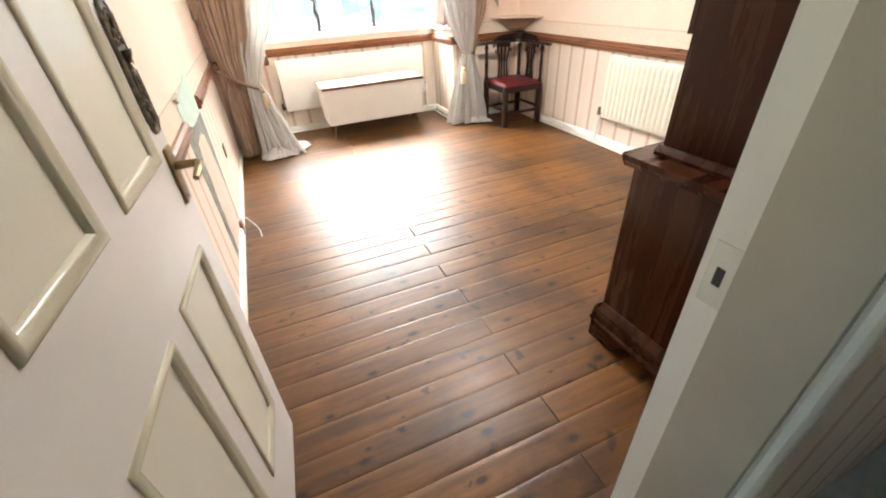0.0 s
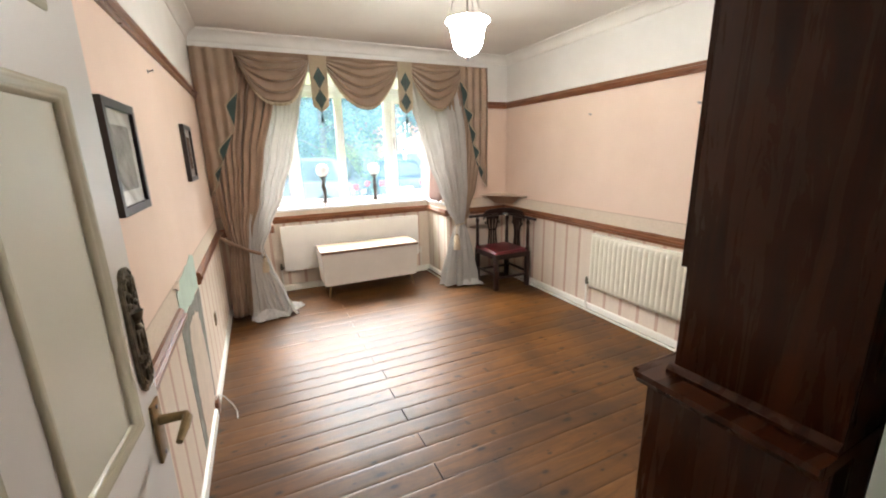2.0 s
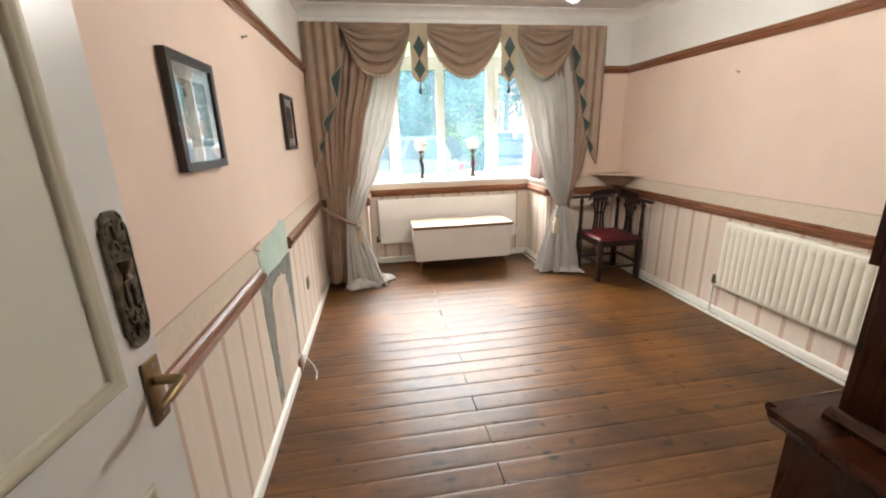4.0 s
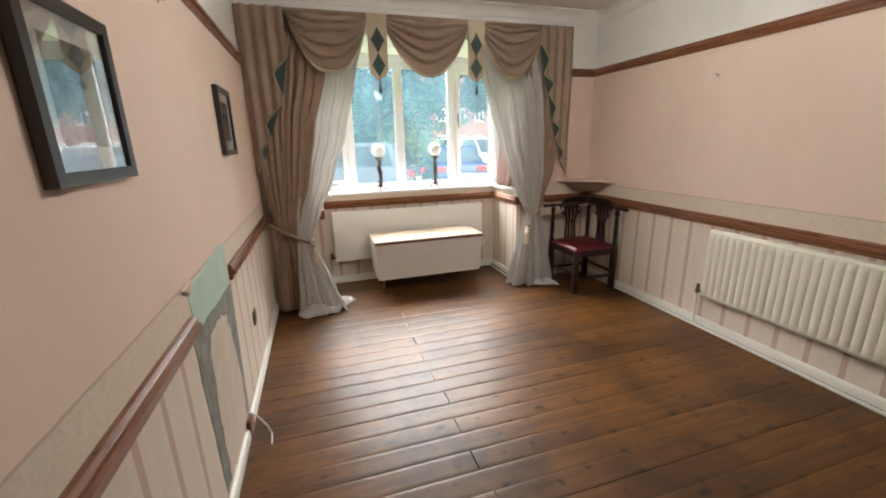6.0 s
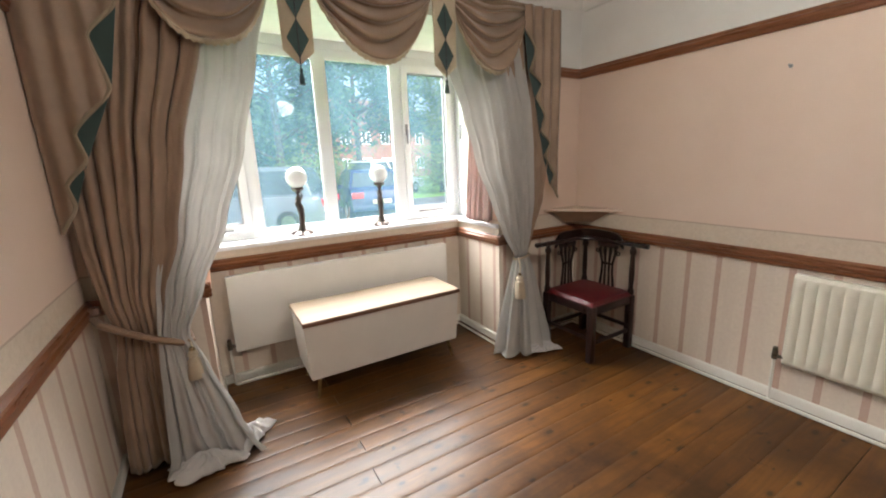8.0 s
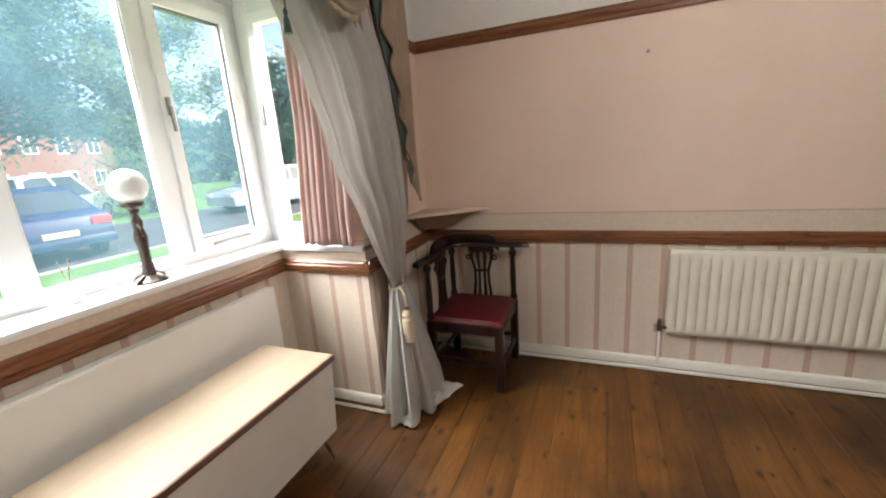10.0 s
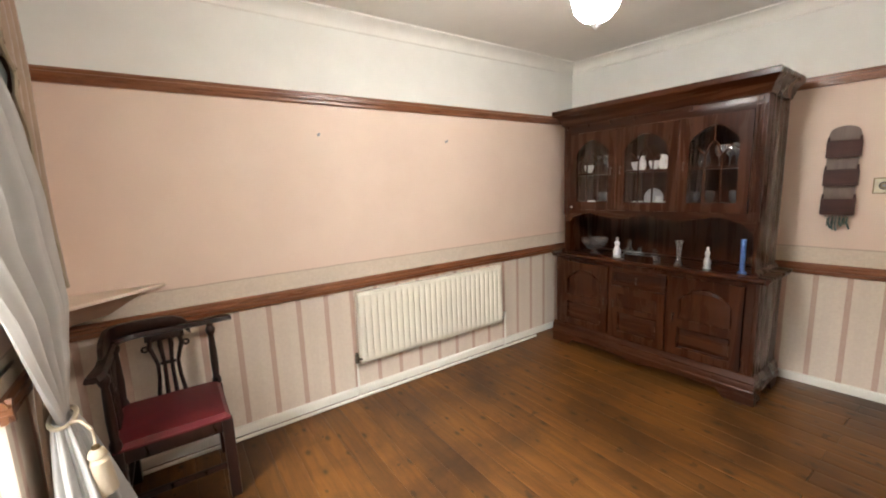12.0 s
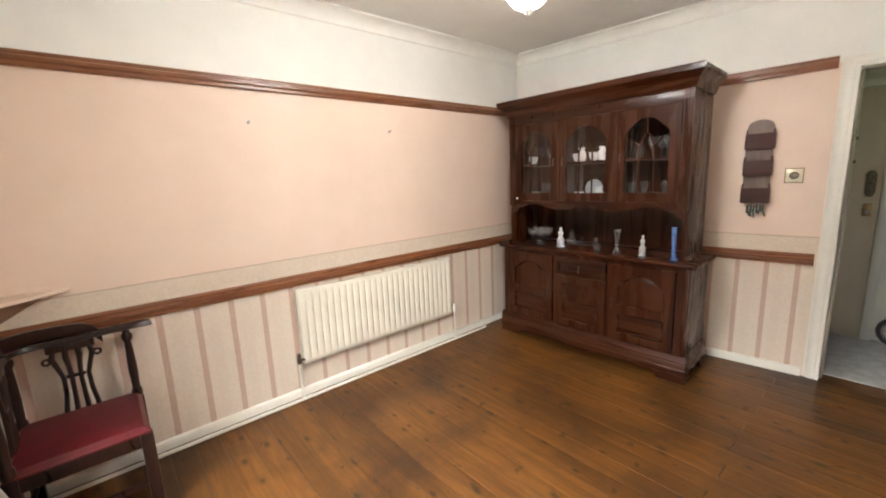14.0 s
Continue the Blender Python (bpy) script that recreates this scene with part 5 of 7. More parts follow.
        part("glazing_bar", mm, DRESSW, door, "curved glazing bars")
        drop_pull(door, x0 + 0.035 if k == 2 else x1 - 0.035, DU + 0.018, 1.56)
    part("tag", boxed(1.452, 1.470, DU + 0.0185, DU + 0.0215, 1.240, 1.254, 0.001), CHINA, t, "small white tag")
    part("frieze", boxed(0.075, W - 0.075, DU + 0.0005, DU + 0.014, 1.862, 1.957, 0.002), DRESSH, t)
    x = 0.10
    while x < W - 0.12:
        part("dentil", boxed(x, x + 0.018, DU + 0.014, DU + 0.024, 1.905, 1.93), DRESSH, t)
        x += 0.20
    # cornice with returns
    c = bmesh.new()
    prof = [(0.0, 1.935), (0.016, 1.935), (0.02, 1.955), (0.030, 1.965), (0.036, 1.985), (0.060, 2.010), (0.082, 2.020), (0.090, 2.028), (0.092, 2.058), (0.088, 2.064), (0.0, 2.064)]
    loops = []
    for o, z in prof:
        loops.append([c.verts.new(p) for p in ((0.075 - o * 0.75, 0.012, z), (0.075 - o * 0.75, DU + 0.014 + o, z), (W - 0.075 + o * 0.75, DU + 0.014 + o, z), (W - 0.075 + o * 0.75, 0.012, z))])
    for A, B in zip(loops, loops[1:] + loops[:1]):
        for i in range(3):
            c.faces.new((A[i], A[i + 1], B[i + 1], B[i]))
    c.faces.new([l[0] for l in loops[:-1]] + [loops[-1][0]])
    c.faces.new([l[3] for l in loops][::-1])
    part("cornice", c, DRESSH, t, "deep moulded cornice")
    return t


dresser()
DX, DY, DZ = 1.440, 0.085, 0.8293


def dresser_spot(x, y, z):
    """A place given along and into the dresser, in the room."""
    a = radians(DTURN)
    x *= 0.959
    return (DX + x * math.cos(a) - y * math.sin(a), DY + x * math.sin(a) + y * math.cos(a), z)


def glassware(name, at, prof, material, label, category, seg=20, group=""):
    bm = lathe(bmesh.new(), prof, seg)
    ob = part(name, bm, material, None, "", 50)
    ob.location = at
    return tagged(ob, label, category, group)


def hollow(outer, wall=0.004):
    """An open vessel from its outer profile, listed from the foot up."""
    inner = [(max(0.0, r - wall), z) for r, z in outer[::-1] if z > outer[0][1] + 0.004]
    return [(0.0, outer[0][1])] + list(outer) + inner + [(0.0, inner[-1][1])]


def on_dresser():
    top = DZ
    glassware("glass_bowl", dresser_spot(1.27, 0.33, top), hollow([(0.05, 0), (0.052, 0.008), (0.02, 0.02), (0.022, 0.035), (0.07, 0.055), (0.105, 0.10), (0.115, 0.135)]), CRYSTAL, "cut glass bowl on a foot on the dresser", "bowl", 28)
    for x, h, k in ((1.04, 0.165, 1.0), (0.36, 0.15, 0.72)):
        ob = glassware("figurine", dresser_spot(x, 0.36, top), [(0, 0), (0.034 * k, 0), (0.036 * k, 0.010), (0.026 * k, 0.016), (0.033 * k, 0.045), (0.026 * k, h * 0.42), (0.014 * k, h * 0.56), (0.023 * k, h * 0.68), (0.020 * k, h * 0.76), (0.007, h * 0.81), (0.013 * k, h * 0.90), (0.009 * k, h * 0.97), (0, h)], FIGW, "small white china figurine on the dresser", "figurine", 16, "figurines on the dresser")
    for x, h in ((0.93, 0.16), (0.84, 0.105), (0.72, 0.105)):
        glassware("decanter", dresser_spot(x, 0.37, top), [(0, 0), (0.036, 0), (0.040, 0.02), (0.038, h * 0.42), (0.014, h * 0.6), (0.012, h * 0.72), (0.019, h * 0.78), (0.008, h * 0.82), (0.017, h * 0.92), (0, h)], CRYSTAL, "small cut glass decanter with a stopper", "decanter", 20, "decanters on the dresser")
    glassware("glass_vase", dresser_spot(0.55, 0.36, top), hollow([(0.03, 0), (0.028, 0.012), (0.014, 0.03), (0.015, 0.08), (0.022, 0.15), (0.030, 0.175)], 0.003), CRYSTAL, "slim clear glass vase on the dresser", "vase")
    bm = tube(bmesh.new(), [(0, 0, 0), (0, 0, 0.012), (0, 0, 0.0125), (0.004, 0, 0.22)], [0.026, 0.024, 0.013, 0.016], 14)
    ob = tagged(part("tall_candle", bm, BLUE, None), "tall blue candle standing on the dresser", "candle")
    ob.location = dresser_spot(0.145, 0.37, top)
    # china and glass behind the doors
    rng = random.Random(7)
    plate = [(0.0, 0.0), (0.035, 0.0), (0.05, 0.006), (0.078, 0.016), (0.080, 0.020), (0.05, 0.011), (0, 0.007)]
    cup = hollow([(0.02, 0), (0.022, 0.005), (0.036, 0.03), (0.042, 0.065)], 0.003)
    jug = hollow([(0.026, 0), (0.037, 0.028), (0.035, 0.062), (0.022, 0.085), (0.028, 0.105)], 0.003)
    goblet = hollow([(0.026, 0), (0.004, 0.006), (0.0045, 0.055), (0.022, 0.075), (0.030, 0.11), (0.027, 0.14)], 0.002)
    spots = {1.2120: ((0.20, goblet), (0.27, goblet), (0.33, cup), (0.42, goblet), (0.50, goblet), (0.68, cup), (0.78, jug), (0.93, cup), (1.13, goblet), (1.21, goblet), (1.30, goblet), (1.39, cup)),
             1.5185: ((0.19, goblet), (0.25, goblet), (0.31, goblet), (0.37, goblet), (0.45, jug), (0.66, cup), (0.73, jug), (0.81, cup), (0.89, jug), (0.97, cup), (1.14, cup), (1.23, goblet), (1.32, goblet), (1.41, cup))}
    for z, row in spots.items():
        for x, prof in row:
            white = prof is not goblet and x > 0.6
            kind = "wine_glass" if prof is goblet else ("cup" if prof is cup else "jug")
            glassware(kind if white or prof is goblet else "glass_" + kind, dresser_spot(x, rng.uniform(0.22, 0.31), z), prof, CHINA if white else CRYSTAL,
                      "white china on a dresser shelf" if white else ("clear stemmed glass on a dresser shelf" if prof is goblet else "clear glass vessel on a dresser shelf"),
                      "glass" if prof is goblet else kind, 16, "glass and china in the dresser")
    for x, z in ((0.90, 1.2120),):
        bm = lathe(bmesh.new(), plate, 28)
        for v in bm.verts:
            v.co = Vector((v.co.x, -v.co.z * 0.98, v.co.y + 0.081))
        ob = tagged(part("plate", bm, FIGW, None), "white china plate standing on edge in the dresser", "plate", "plates in the dresser")
        ob.location = dresser_spot(x, 0.09, z)


on_dresser()


# ---- south wall: letter rack and dimmer ----
def letter_rack():
    t = thing("letter_rack", (1.262, south(1.262) + 0.001, 1.175), "brown wooden letter rack with keys hanging below", "letter rack", turn=math.degrees(SKEW))
    t.scale = (0.97, 1.0, 1.07)
    w = 0.075
    loop = [(-w, 0.0), (w, 0.0), (w, 0.47)] + [(w * math.cos(a) * (1.0 if abs(math.cos(a)) < 0.9 else 0.97), 0.475 + 0.045 * math.sin(a)) for a in [radians(15 * k) for k in range(1, 12)]] + [(-w, 0.47)]
    part("back_board", prism(bmesh.new(), loop, "y", 0, 0.012), LETTERB, t, "pale brown back board")
    for z in (0.005, 0.175, 0.34):
        p = part("pocket", boxed(-w - 0.012, w + 0.004, 0.045, 0.055, z, z + 0.095, 0.004), LETTERW, t, "red-brown letter pocket")
        for sx in (-1, 1):
            part("pocket_side", prism(bmesh.new(), [(0.012, z), (0.045, z + 0.005), (0.045, z + 0.08), (0.012, z + 0.12)], "x", sx * w - 0.006, sx * w + 0.004), LETTERW, p)
        part("pocket_floor", boxed(-w, w, 0.012, 0.045, z, z + 0.008), LETTERW, p)
    rng = random.Random(3)
    for k in range(4):
        x = -0.05 + 0.033 * k
        part("key_hook", tube(bmesh.new(), [(x, 0.03, 0.004), (x, 0.045, -0.010), (x, 0.05, -0.004)], 0.002, 6), BRASS, t)
    for k in range(4):
        x = -0.045 + 0.027 * k
        L = rng.uniform(0.045, 0.075)
        bm = boxed(x - 0.004, x + 0.004, 0.044, 0.047, -L, -0.012)
        lathe(bm, [(0.0, 0.0), (0.011, 0.0), (0.011, 0.003), (0.0, 0.003)], 12, (x, 0.046, -0.018))
        part("key", bm, PLATEM, t, "dull metal key")
    for k in range(6):
        x = -0.058 + 0.017 * k
        L = rng.uniform(0.055, 0.09)
        part("key_cord", tube(bmesh.new(), [(x, 0.05, -0.004), (x + 0.004, 0.056, -0.5 * L), (x + rng.uniform(-0.012, 0.010), 0.052, -L)], [0.004, 0.006, 0.005], 7), GREEN, t, "dark green key cord")


letter_rack()
socket("dimmer_switch", (1.070, south(1.070) + 0.0008, 1.358), 180 + math.degrees(SKEW), "square brass dimmer switch on the peach wall", paint("pale_brass", (0.72, 0.66, 0.50), 0.35, 0.1, 20, 0.1, metal=0.25), 0.046, 0.046, BRASS)


# ---- the hall behind the door ----
def hall():
    y0 = -1.22
    bm = boxed(-0.9, 2.4, y0 - 0.12, y0, 0, 2.45)
    for ya, yb, za, zb in ((y0 - 0.12, -1.08, 0, 2.45), (-0.40, YS - 0.12, 0, 2.45), (-1.08, -0.40, 0, 0.95), (-1.08, -0.40, 2.10, 2.45)):
        box(bm, -1.02, -0.9, ya, yb, za, zb)
    box(bm, 2.4, 2.52, y0 - 0.12, YS - 0.12, 0, 2.45)
    struct("wall_hall", bm, HALLW, "dim cream hall wall behind the doorway", "wall")
    # unseen window, assumed from the light on the hall's carpet and door
    w = thing("window_4", (0, 0, 0), "unseen white framed window, assumed at the end of the hall", "window", kind="structure")
    f = bmesh.new()
    for ya, yb, za, zb in ((-1.08, -1.03, 0.95, 2.10), (-0.45, -0.40, 0.95, 2.10), (-1.03, -0.45, 0.95, 1.00), (-1.03, -0.45, 2.05, 2.10)):
        box(f, -0.98, -0.92, ya, yb, za, zb, 0.003)
    part("window_frame", f, UPVC, w)
    p = part("pane", boxed(-0.952, -0.948, -1.03, -0.45, 1.00, 2.05), PANE, w)
    p.visible_shadow = False
    bm = boxed(-0.9, -0.14, YS - 0.121, YS - 0.02, 0, 2.45)
    struct("wall_hall_north", bm, HALLW, "dim cream hall wall beside the doorway", "wall")
    bm = boxed(-1.0, 2.5, y0 - 0.12, YS - 0.122, 2.45, 2.55)
    struct("ceiling_hall", bm, CEIL, "plain hall ceiling", "ceiling")
    bm = boxed(-1.0, 2.5, y0 - 0.1, YS - 0.119, -0.06, 0.004)
    struct("floor_hall", bm, CARPET, "grey hall carpet", "floor")
    d = thing("door_2", (0.70, y0 + 0.045, 0.006), "cream painted flat hall door, closed", "door", kind="structure")
    part("leaf", boxed(0, 0.78, -0.04, 0.0, 0, 1.97, 0.003), paint("tan_door_paint", (0.60, 0.52, 0.40), 0.35, 0.03, 4, 0.02), d)
    f = bmesh.new()
    box(f, -0.06, -0.004, -0.044, 0.012, 0, 2.03, 0.004)
    box(f, 0.784, 0.84, -0.044, 0.012, 0, 2.03, 0.004)
    box(f, -0.06, 0.84, -0.044, 0.012, 1.975, 2.03, 0.004)
    part("door_lining", f, WHITE, d)
    finger_plate(d, 0.06, 0.0, 1.25, s=1, h=0.20)
    p = part("latch", boxed(0.035, 0.085, 0.0, 0.012, 1.00, 1.10, 0.003), BRASS, d, "brass latch plate")
    part("latch_button", boxed(0.05, 0.07, 0.012, 0.02, 1.02, 1.05, 0.002), CHINA, p)
    for z in (1.42, 1.60):
        bm = lathe(bmesh.new(), [(0, 0.02), (0.012, 0.018), (0.014, 0.0)], 12)
        for v in bm.verts:
            v.co = Vector((0.17 + v.co.x, v.co.z, z + v.co.y))
        part("knob", bm, PLATEM, d)
    w = thing("small_wheel", (0.50, y0 + 0.115, 0.124), "black rubber tyred wheel leaning against the hall wall", "wheel", turn=-12)
    ring = [(0.105 * math.cos(a), 0.0, 0.105 * math.sin(a)) for a in [2 * math.pi * k / 28 for k in range(28)]]
    part("tyre", tube(bmesh.new(), ring, 0.015, 10, closed=True), BLACKM, w, "black tyre")
    ring = [(0.086 * math.cos(a), 0.0, 0.086 * math.sin(a)) for a in [2 * math.pi * k / 28 for k in range(28)]]
    part("rim", tube(bmesh.new(), ring, 0.008, 8, closed=True), STEEL, w)
    for k in range(6):
        a = math.pi * k / 3
        part("spoke", tube(bmesh.new(), [(0.012 * math.cos(a), 0, 0.012 * math.sin(a)), (0.086 * math.cos(a), 0, 0.086 * math.sin(a))], 0.003, 6), STEEL, w)
    part("hub", tube(bmesh.new(), [(0, -0.02, 0), (0, 0.02, 0)], 0.014, 10), STEEL, w)


hall()


# ---- curtains ----
def drape_mesh(table, folds, nu=120, nv=60, seed=1, axis="x", hem=0.0, slant=0.0):
    """A hanging cloth. Table rows: z, from, to, depth, fold depth; the folds run with the gather; slant sets its first edge back above the tie."""
    rng = random.Random(seed)
    ph = [rng.uniform(0, 6.28) for _ in range(6)]
    zs = sorted(r[0] for r in table)
    z0, z1 = zs[0], zs[-1]

    def at(u, v):
        z = z1 + (z0 - z1) * v
        a, b, d, amp = smooth_at(table, z)
        warp = u + 0.018 * math.sin(7 * u + ph[0]) + 0.012 * math.sin(17 * u + ph[1] + v)
        w = math.sin(2 * math.pi * folds * warp + ph[2])
        w = math.copysign(abs(w) ** 0.75, w)
        off = amp * (w * (0.75 + 0.25 * math.sin(9 * u + ph[3])) + 0.35 * math.sin(2 * math.pi * folds * 2.3 * u + ph[4] + 1.5 * v))
        along = a + (b - a) * u + amp * 0.35 * math.cos(2 * math.pi * folds * warp + ph[2])
        off += slant * (1 - u) * min(1.0, max(0.0, (z - 0.7) / 0.6))
        low = max(0.0, 1 - z / 0.22)
        mess = noise.noise(Vector((along * 9, z * 9, seed))) * 0.05 * low * (1 if hem else 0)
        off += mess
        along += noise.noise(Vector((along * 7, z * 12, seed + 3))) * 0.04 * low * (1 if hem else 0)
        zz = z + (hem * math.sin(2 * math.pi * folds * u + ph[5]) * (v ** 8))
        return (along, d + off, zz) if axis == "x" else (d + off, along, zz)
    return grid(bmesh.new(), nu, nv, at)


def tieback(t, pts, r, material, label):
    return part("tieback", tube(bmesh.new(), pts, r, 8), material, t, label)


def tassel(parent, at, length=0.13, cord=0.06, material=None, bead=None, k=1.0):
    x, y, z = at
    c = part("tassel", lathe(bmesh.new(), [(r * k, z) for r, z in ((0.0, -cord), (0.010, -cord), (0.016, -cord - 0.012), (0.018, -cord - 0.028), (0.012, -cord - 0.036), (0.020, -cord - 0.048), (0.026, -cord - length * 0.8), (0.028, -cord - length), (0.0, -cord - length))], 14, at), material or FRINGE, parent, "cream cord tassel")
    part("cord", tube(bmesh.new(), [(x, y, z), (x + 0.003, y, z - cord * 0.5), (x, y, z - cord)], 0.004, 6), material or FRINGE, c)
    if bead:
        part("bead", lathe(bmesh.new(), [(0, 0.014), (0.012, 0.008), (0.014, 0), (0.012, -0.008), (0, -0.014)], 12, (x, y, z - cord + 0.004)), bead, c, "brass bead")


def hem_pool(parent, at, rx, ry, h, seed, turn=0.0):
    """The end of a voile lying crumpled on the floor."""
    def lay(u, v):
        a, r = 2 * math.pi * u, 0.02 + 0.98 * v
        out = 1 + 0.22 * math.sin(3 * a + seed) + 0.12 * math.sin(7 * a + 2 * seed) + 0.06 * math.sin(13 * a)
        x, y = rx * r * out * math.cos(a), ry * r * out * math.sin(a)
        ridge = abs(math.sin(5 * a + 6 * r + seed)) * 0.55 + 0.45 * (noise.noise(Vector((x * 22, y * 22, seed))) + 0.5)
        z = 0.004 + h * (1 - r ** 2.2) * (0.45 + 0.55 * ridge) + 0.010 * ridge * (r > 0.6) * r
        c, s = math.cos(turn), math.sin(turn)
        return (at[0] + x * c - y * s, at[1] + x * s + y * c, z)
    thicken(part("hem", grid(bmesh.new(), 96, 22, lay), HEMW, parent, "crumpled white hem on the floor", 180), 0.002, 1)


def gathered_skirt(top, foot, z1, r1, r0, folds, seed):
    """Cloth that opens out all round below its tie."""
    def lay(u, v):
        a = 2 * math.pi * u
        k = v ** 0.8
        ripple = 1 + (0.10 + 0.16 * k) * math.sin(folds * a + 0.8 * math.sin(2 * a + seed)) + 0.07 * math.sin((2 * folds + 1) * a + 2 * v)
        rx, ry = (r1[i] + (r0[i] - r1[i]) * k for i in (0, 1))
        low = max(0.0, (v - 0.75) / 0.25)
        sway = 0.03 * low * noise.noise(Vector((3 * math.cos(a), 3 * math.sin(a), 4 * v + seed)))
        return (top[0] + (foot[0] - top[0]) * v + (rx * ripple + sway) * math.cos(a), top[1] + (foot[1] - top[1]) * v + (ry * ripple + sway) * math.sin(a), z1 + (0.012 - z1) * v)
    return grid(bmesh.new(), 144, 40, lay)


def curtains():
    left = thing("curtain", (0, 0, 0), "rose brown floor-length curtain tied back, white voile beneath", "curtain", "curtains at the bay")
    tab = [(2.39, 0.02, 0.78, 3.895, 0.018), (2.0, 0.02, 0.60, 3.885, 0.036), (1.5, 0.02, 0.46, 3.875, 0.042), (1.1, 0.04, 0.38, 3.865, 0.040), (0.85, 0.07, 0.30, 3.85, 0.028),
           (0.70, 0.10, 0.28, 3.845, 0.016), (0.5, 0.07, 0.29, 3.85, 0.034), (0.2, 0.05, 0.31, 3.85, 0.044), (0.012, 0.04, 0.32, 3.85, 0.048)]
    thicken(part("drape", drape_mesh(tab, 7, seed=2), DRAPE, left, "rose brown damask drape", 180), 0.004)
    tab = [(2.37, 0.50, 0.96, 3.915, 0.010), (1.9, 0.48, 0.83, 3.905, 0.014), (1.5, 0.40, 0.725, 3.885, 0.017), (1.15, 0.33, 0.60, 3.86, 0.018), (0.85, 0.27, 0.46, 3.835, 0.016),
           (0.66, 0.25, 0.37, 3.80, 0.012), (0.5, 0.24, 0.43, 3.77, 0.028), (0.2, 0.225, 0.53, 3.735, 0.042), (0.06, 0.215, 0.58, 3.72, 0.050), (0.014, 0.205, 0.62, 3.71, 0.058)]
    thicken(part("voile", drape_mesh([(z, a, b, d, w * 0.8) for z, a, b, d, w in tab], 4, seed=5, hem=0.006), SHEER, left, "thin white voile pooling on the floor", 180), 0.0015)
    tieback(left, [(0.012, 3.88, 0.80), (0.06, 3.80, 0.77), (0.14, 3.785, 0.72), (0.24, 3.785, 0.66), (0.34, 3.79, 0.615), (0.375, 3.82, 0.61), (0.36, 3.88, 0.64)], 0.016, DRAPE, "rolled cloth tieback")
    part("tieback_hook", lathe(bmesh.new(), [(0.0, 0.05), (0.025, 0.045), (0.03, 0.02), (0.012, 0.0), (0.0, 0.0)], 14, (0.034, 3.86, 0.79)), LIP, left, "dark wooden hold-back")
    hem_pool(left, (0.34, 3.685), 0.155, 0.075, 0.10, 1.3, -0.15)
    hem_pool(left, (0.55, 3.80), 0.125, 0.075, 0.085, 2.6, 0.75)
    tassel(left, (0.37, 3.765, 0.62), 0.14, 0.04, bead=BRASS, k=1.25)

    right = thing("curtain", (0, 0, 0), "rose brown curtain tied back, long white voile hanging in front", "curtain", "curtains at the bay")
    tab = [(2.39, 2.30, 2.83, 3.895, 0.018), (2.0, 2.36, 2.82, 3.885, 0.026), (1.5, 2.42, 2.78, 3.88, 0.030), (1.1, 2.46, 2.70, 3.87, 0.028), (0.85, 2.48, 2.62, 3.88, 0.018),
           (0.70, 2.485, 2.59, 3.895, 0.012), (0.5, 2.47, 2.60, 3.90, 0.012), (0.2, 2.46, 2.60, 3.91, 0.014), (0.02, 2.45, 2.60, 3.91, 0.014)]
    thicken(part("drape", drape_mesh(tab, 5, seed=8), DRAPE, right, "rose brown damask drape", 180), 0.004)
    tab = [(2.37, 1.88, 2.50, 3.89, 0.010), (2.02, 1.97, 2.52, 3.86, 0.015), (1.7, 2.05, 2.54, 3.81, 0.020), (1.45, 2.12, 2.545, 3.79, 0.022), (1.1, 2.23, 2.55, 3.785, 0.022), (0.88, 2.31, 2.545, 3.81, 0.018),
           (0.68, 2.415, 2.53, 3.838, 0.014)]
    thicken(part("voile", drape_mesh([(z, a, b, d, w * 0.85) for z, a, b, d, w in tab], 4, seed=12, hem=0.008, slant=0.13), SHEER, right, "long grey-white voile gathered at a cord", 180), 0.0015)
    thicken(part("voile_skirt", gathered_skirt((2.475, 3.838), (2.425, 3.765), 0.69, (0.055, 0.030), (0.205, 0.120), 9, 3), SHEER, right, "gathered end of the voile", 180), 0.0015)
    ring = [(2.475 + 0.066 * math.cos(a), 3.840 + 0.036 * math.sin(a), 0.69 + 0.012 * math.cos(a)) for a in [2 * math.pi * k / 20 for k in range(20)]]
    part("tieback", tube(bmesh.new(), ring, 0.008, 8, closed=True), FRINGE, right, "cream cord tieback")
    part("tieback", tube(bmesh.new(), [(2.425, 3.812, 0.687), (2.405, 3.785, 0.69), (2.388, 3.755, 0.655)], 0.006, 8), FRINGE, right)
    part("tieback", tube(bmesh.new(), [(2.55, 3.86, 0.70), (2.62, 3.90, 0.76), (2.66, 3.935, 0.80)], 0.007, 8), FRINGE, right)
    hem_pool(right, (2.31, 3.76), 0.095, 0.055, 0.05, 4.1, 0.3)
    hem_pool(right, (2.50, 3.665), 0.135, 0.065, 0.075, 2.2, -0.45)
    tassel(right, (2.388, 3.755, 0.655), 0.17, 0.075, bead=BRASS, k=1.6)

    inner = thing("short_curtain", (0, 0, 0), "pale pink sill-length curtain in the bay return", "curtain")
    tab = [(2.20, 3.96, 4.22, 2.315, 0.014), (1.6, 3.96, 4.23, 2.31, 0.020), (0.955, 3.955, 4.27, 2.29, 0.034)]
    thicken(part("cloth", drape_mesh(tab, 6, 70, 30, seed=21, axis="y", hem=0.006), PINKC, inner, "", 180), 0.003)
    part("track", boxed(2.29, 2.33, 3.95, 4.60, 2.205, 2.228, 0.003), UPVC, inner, "white curtain track")


curtains()


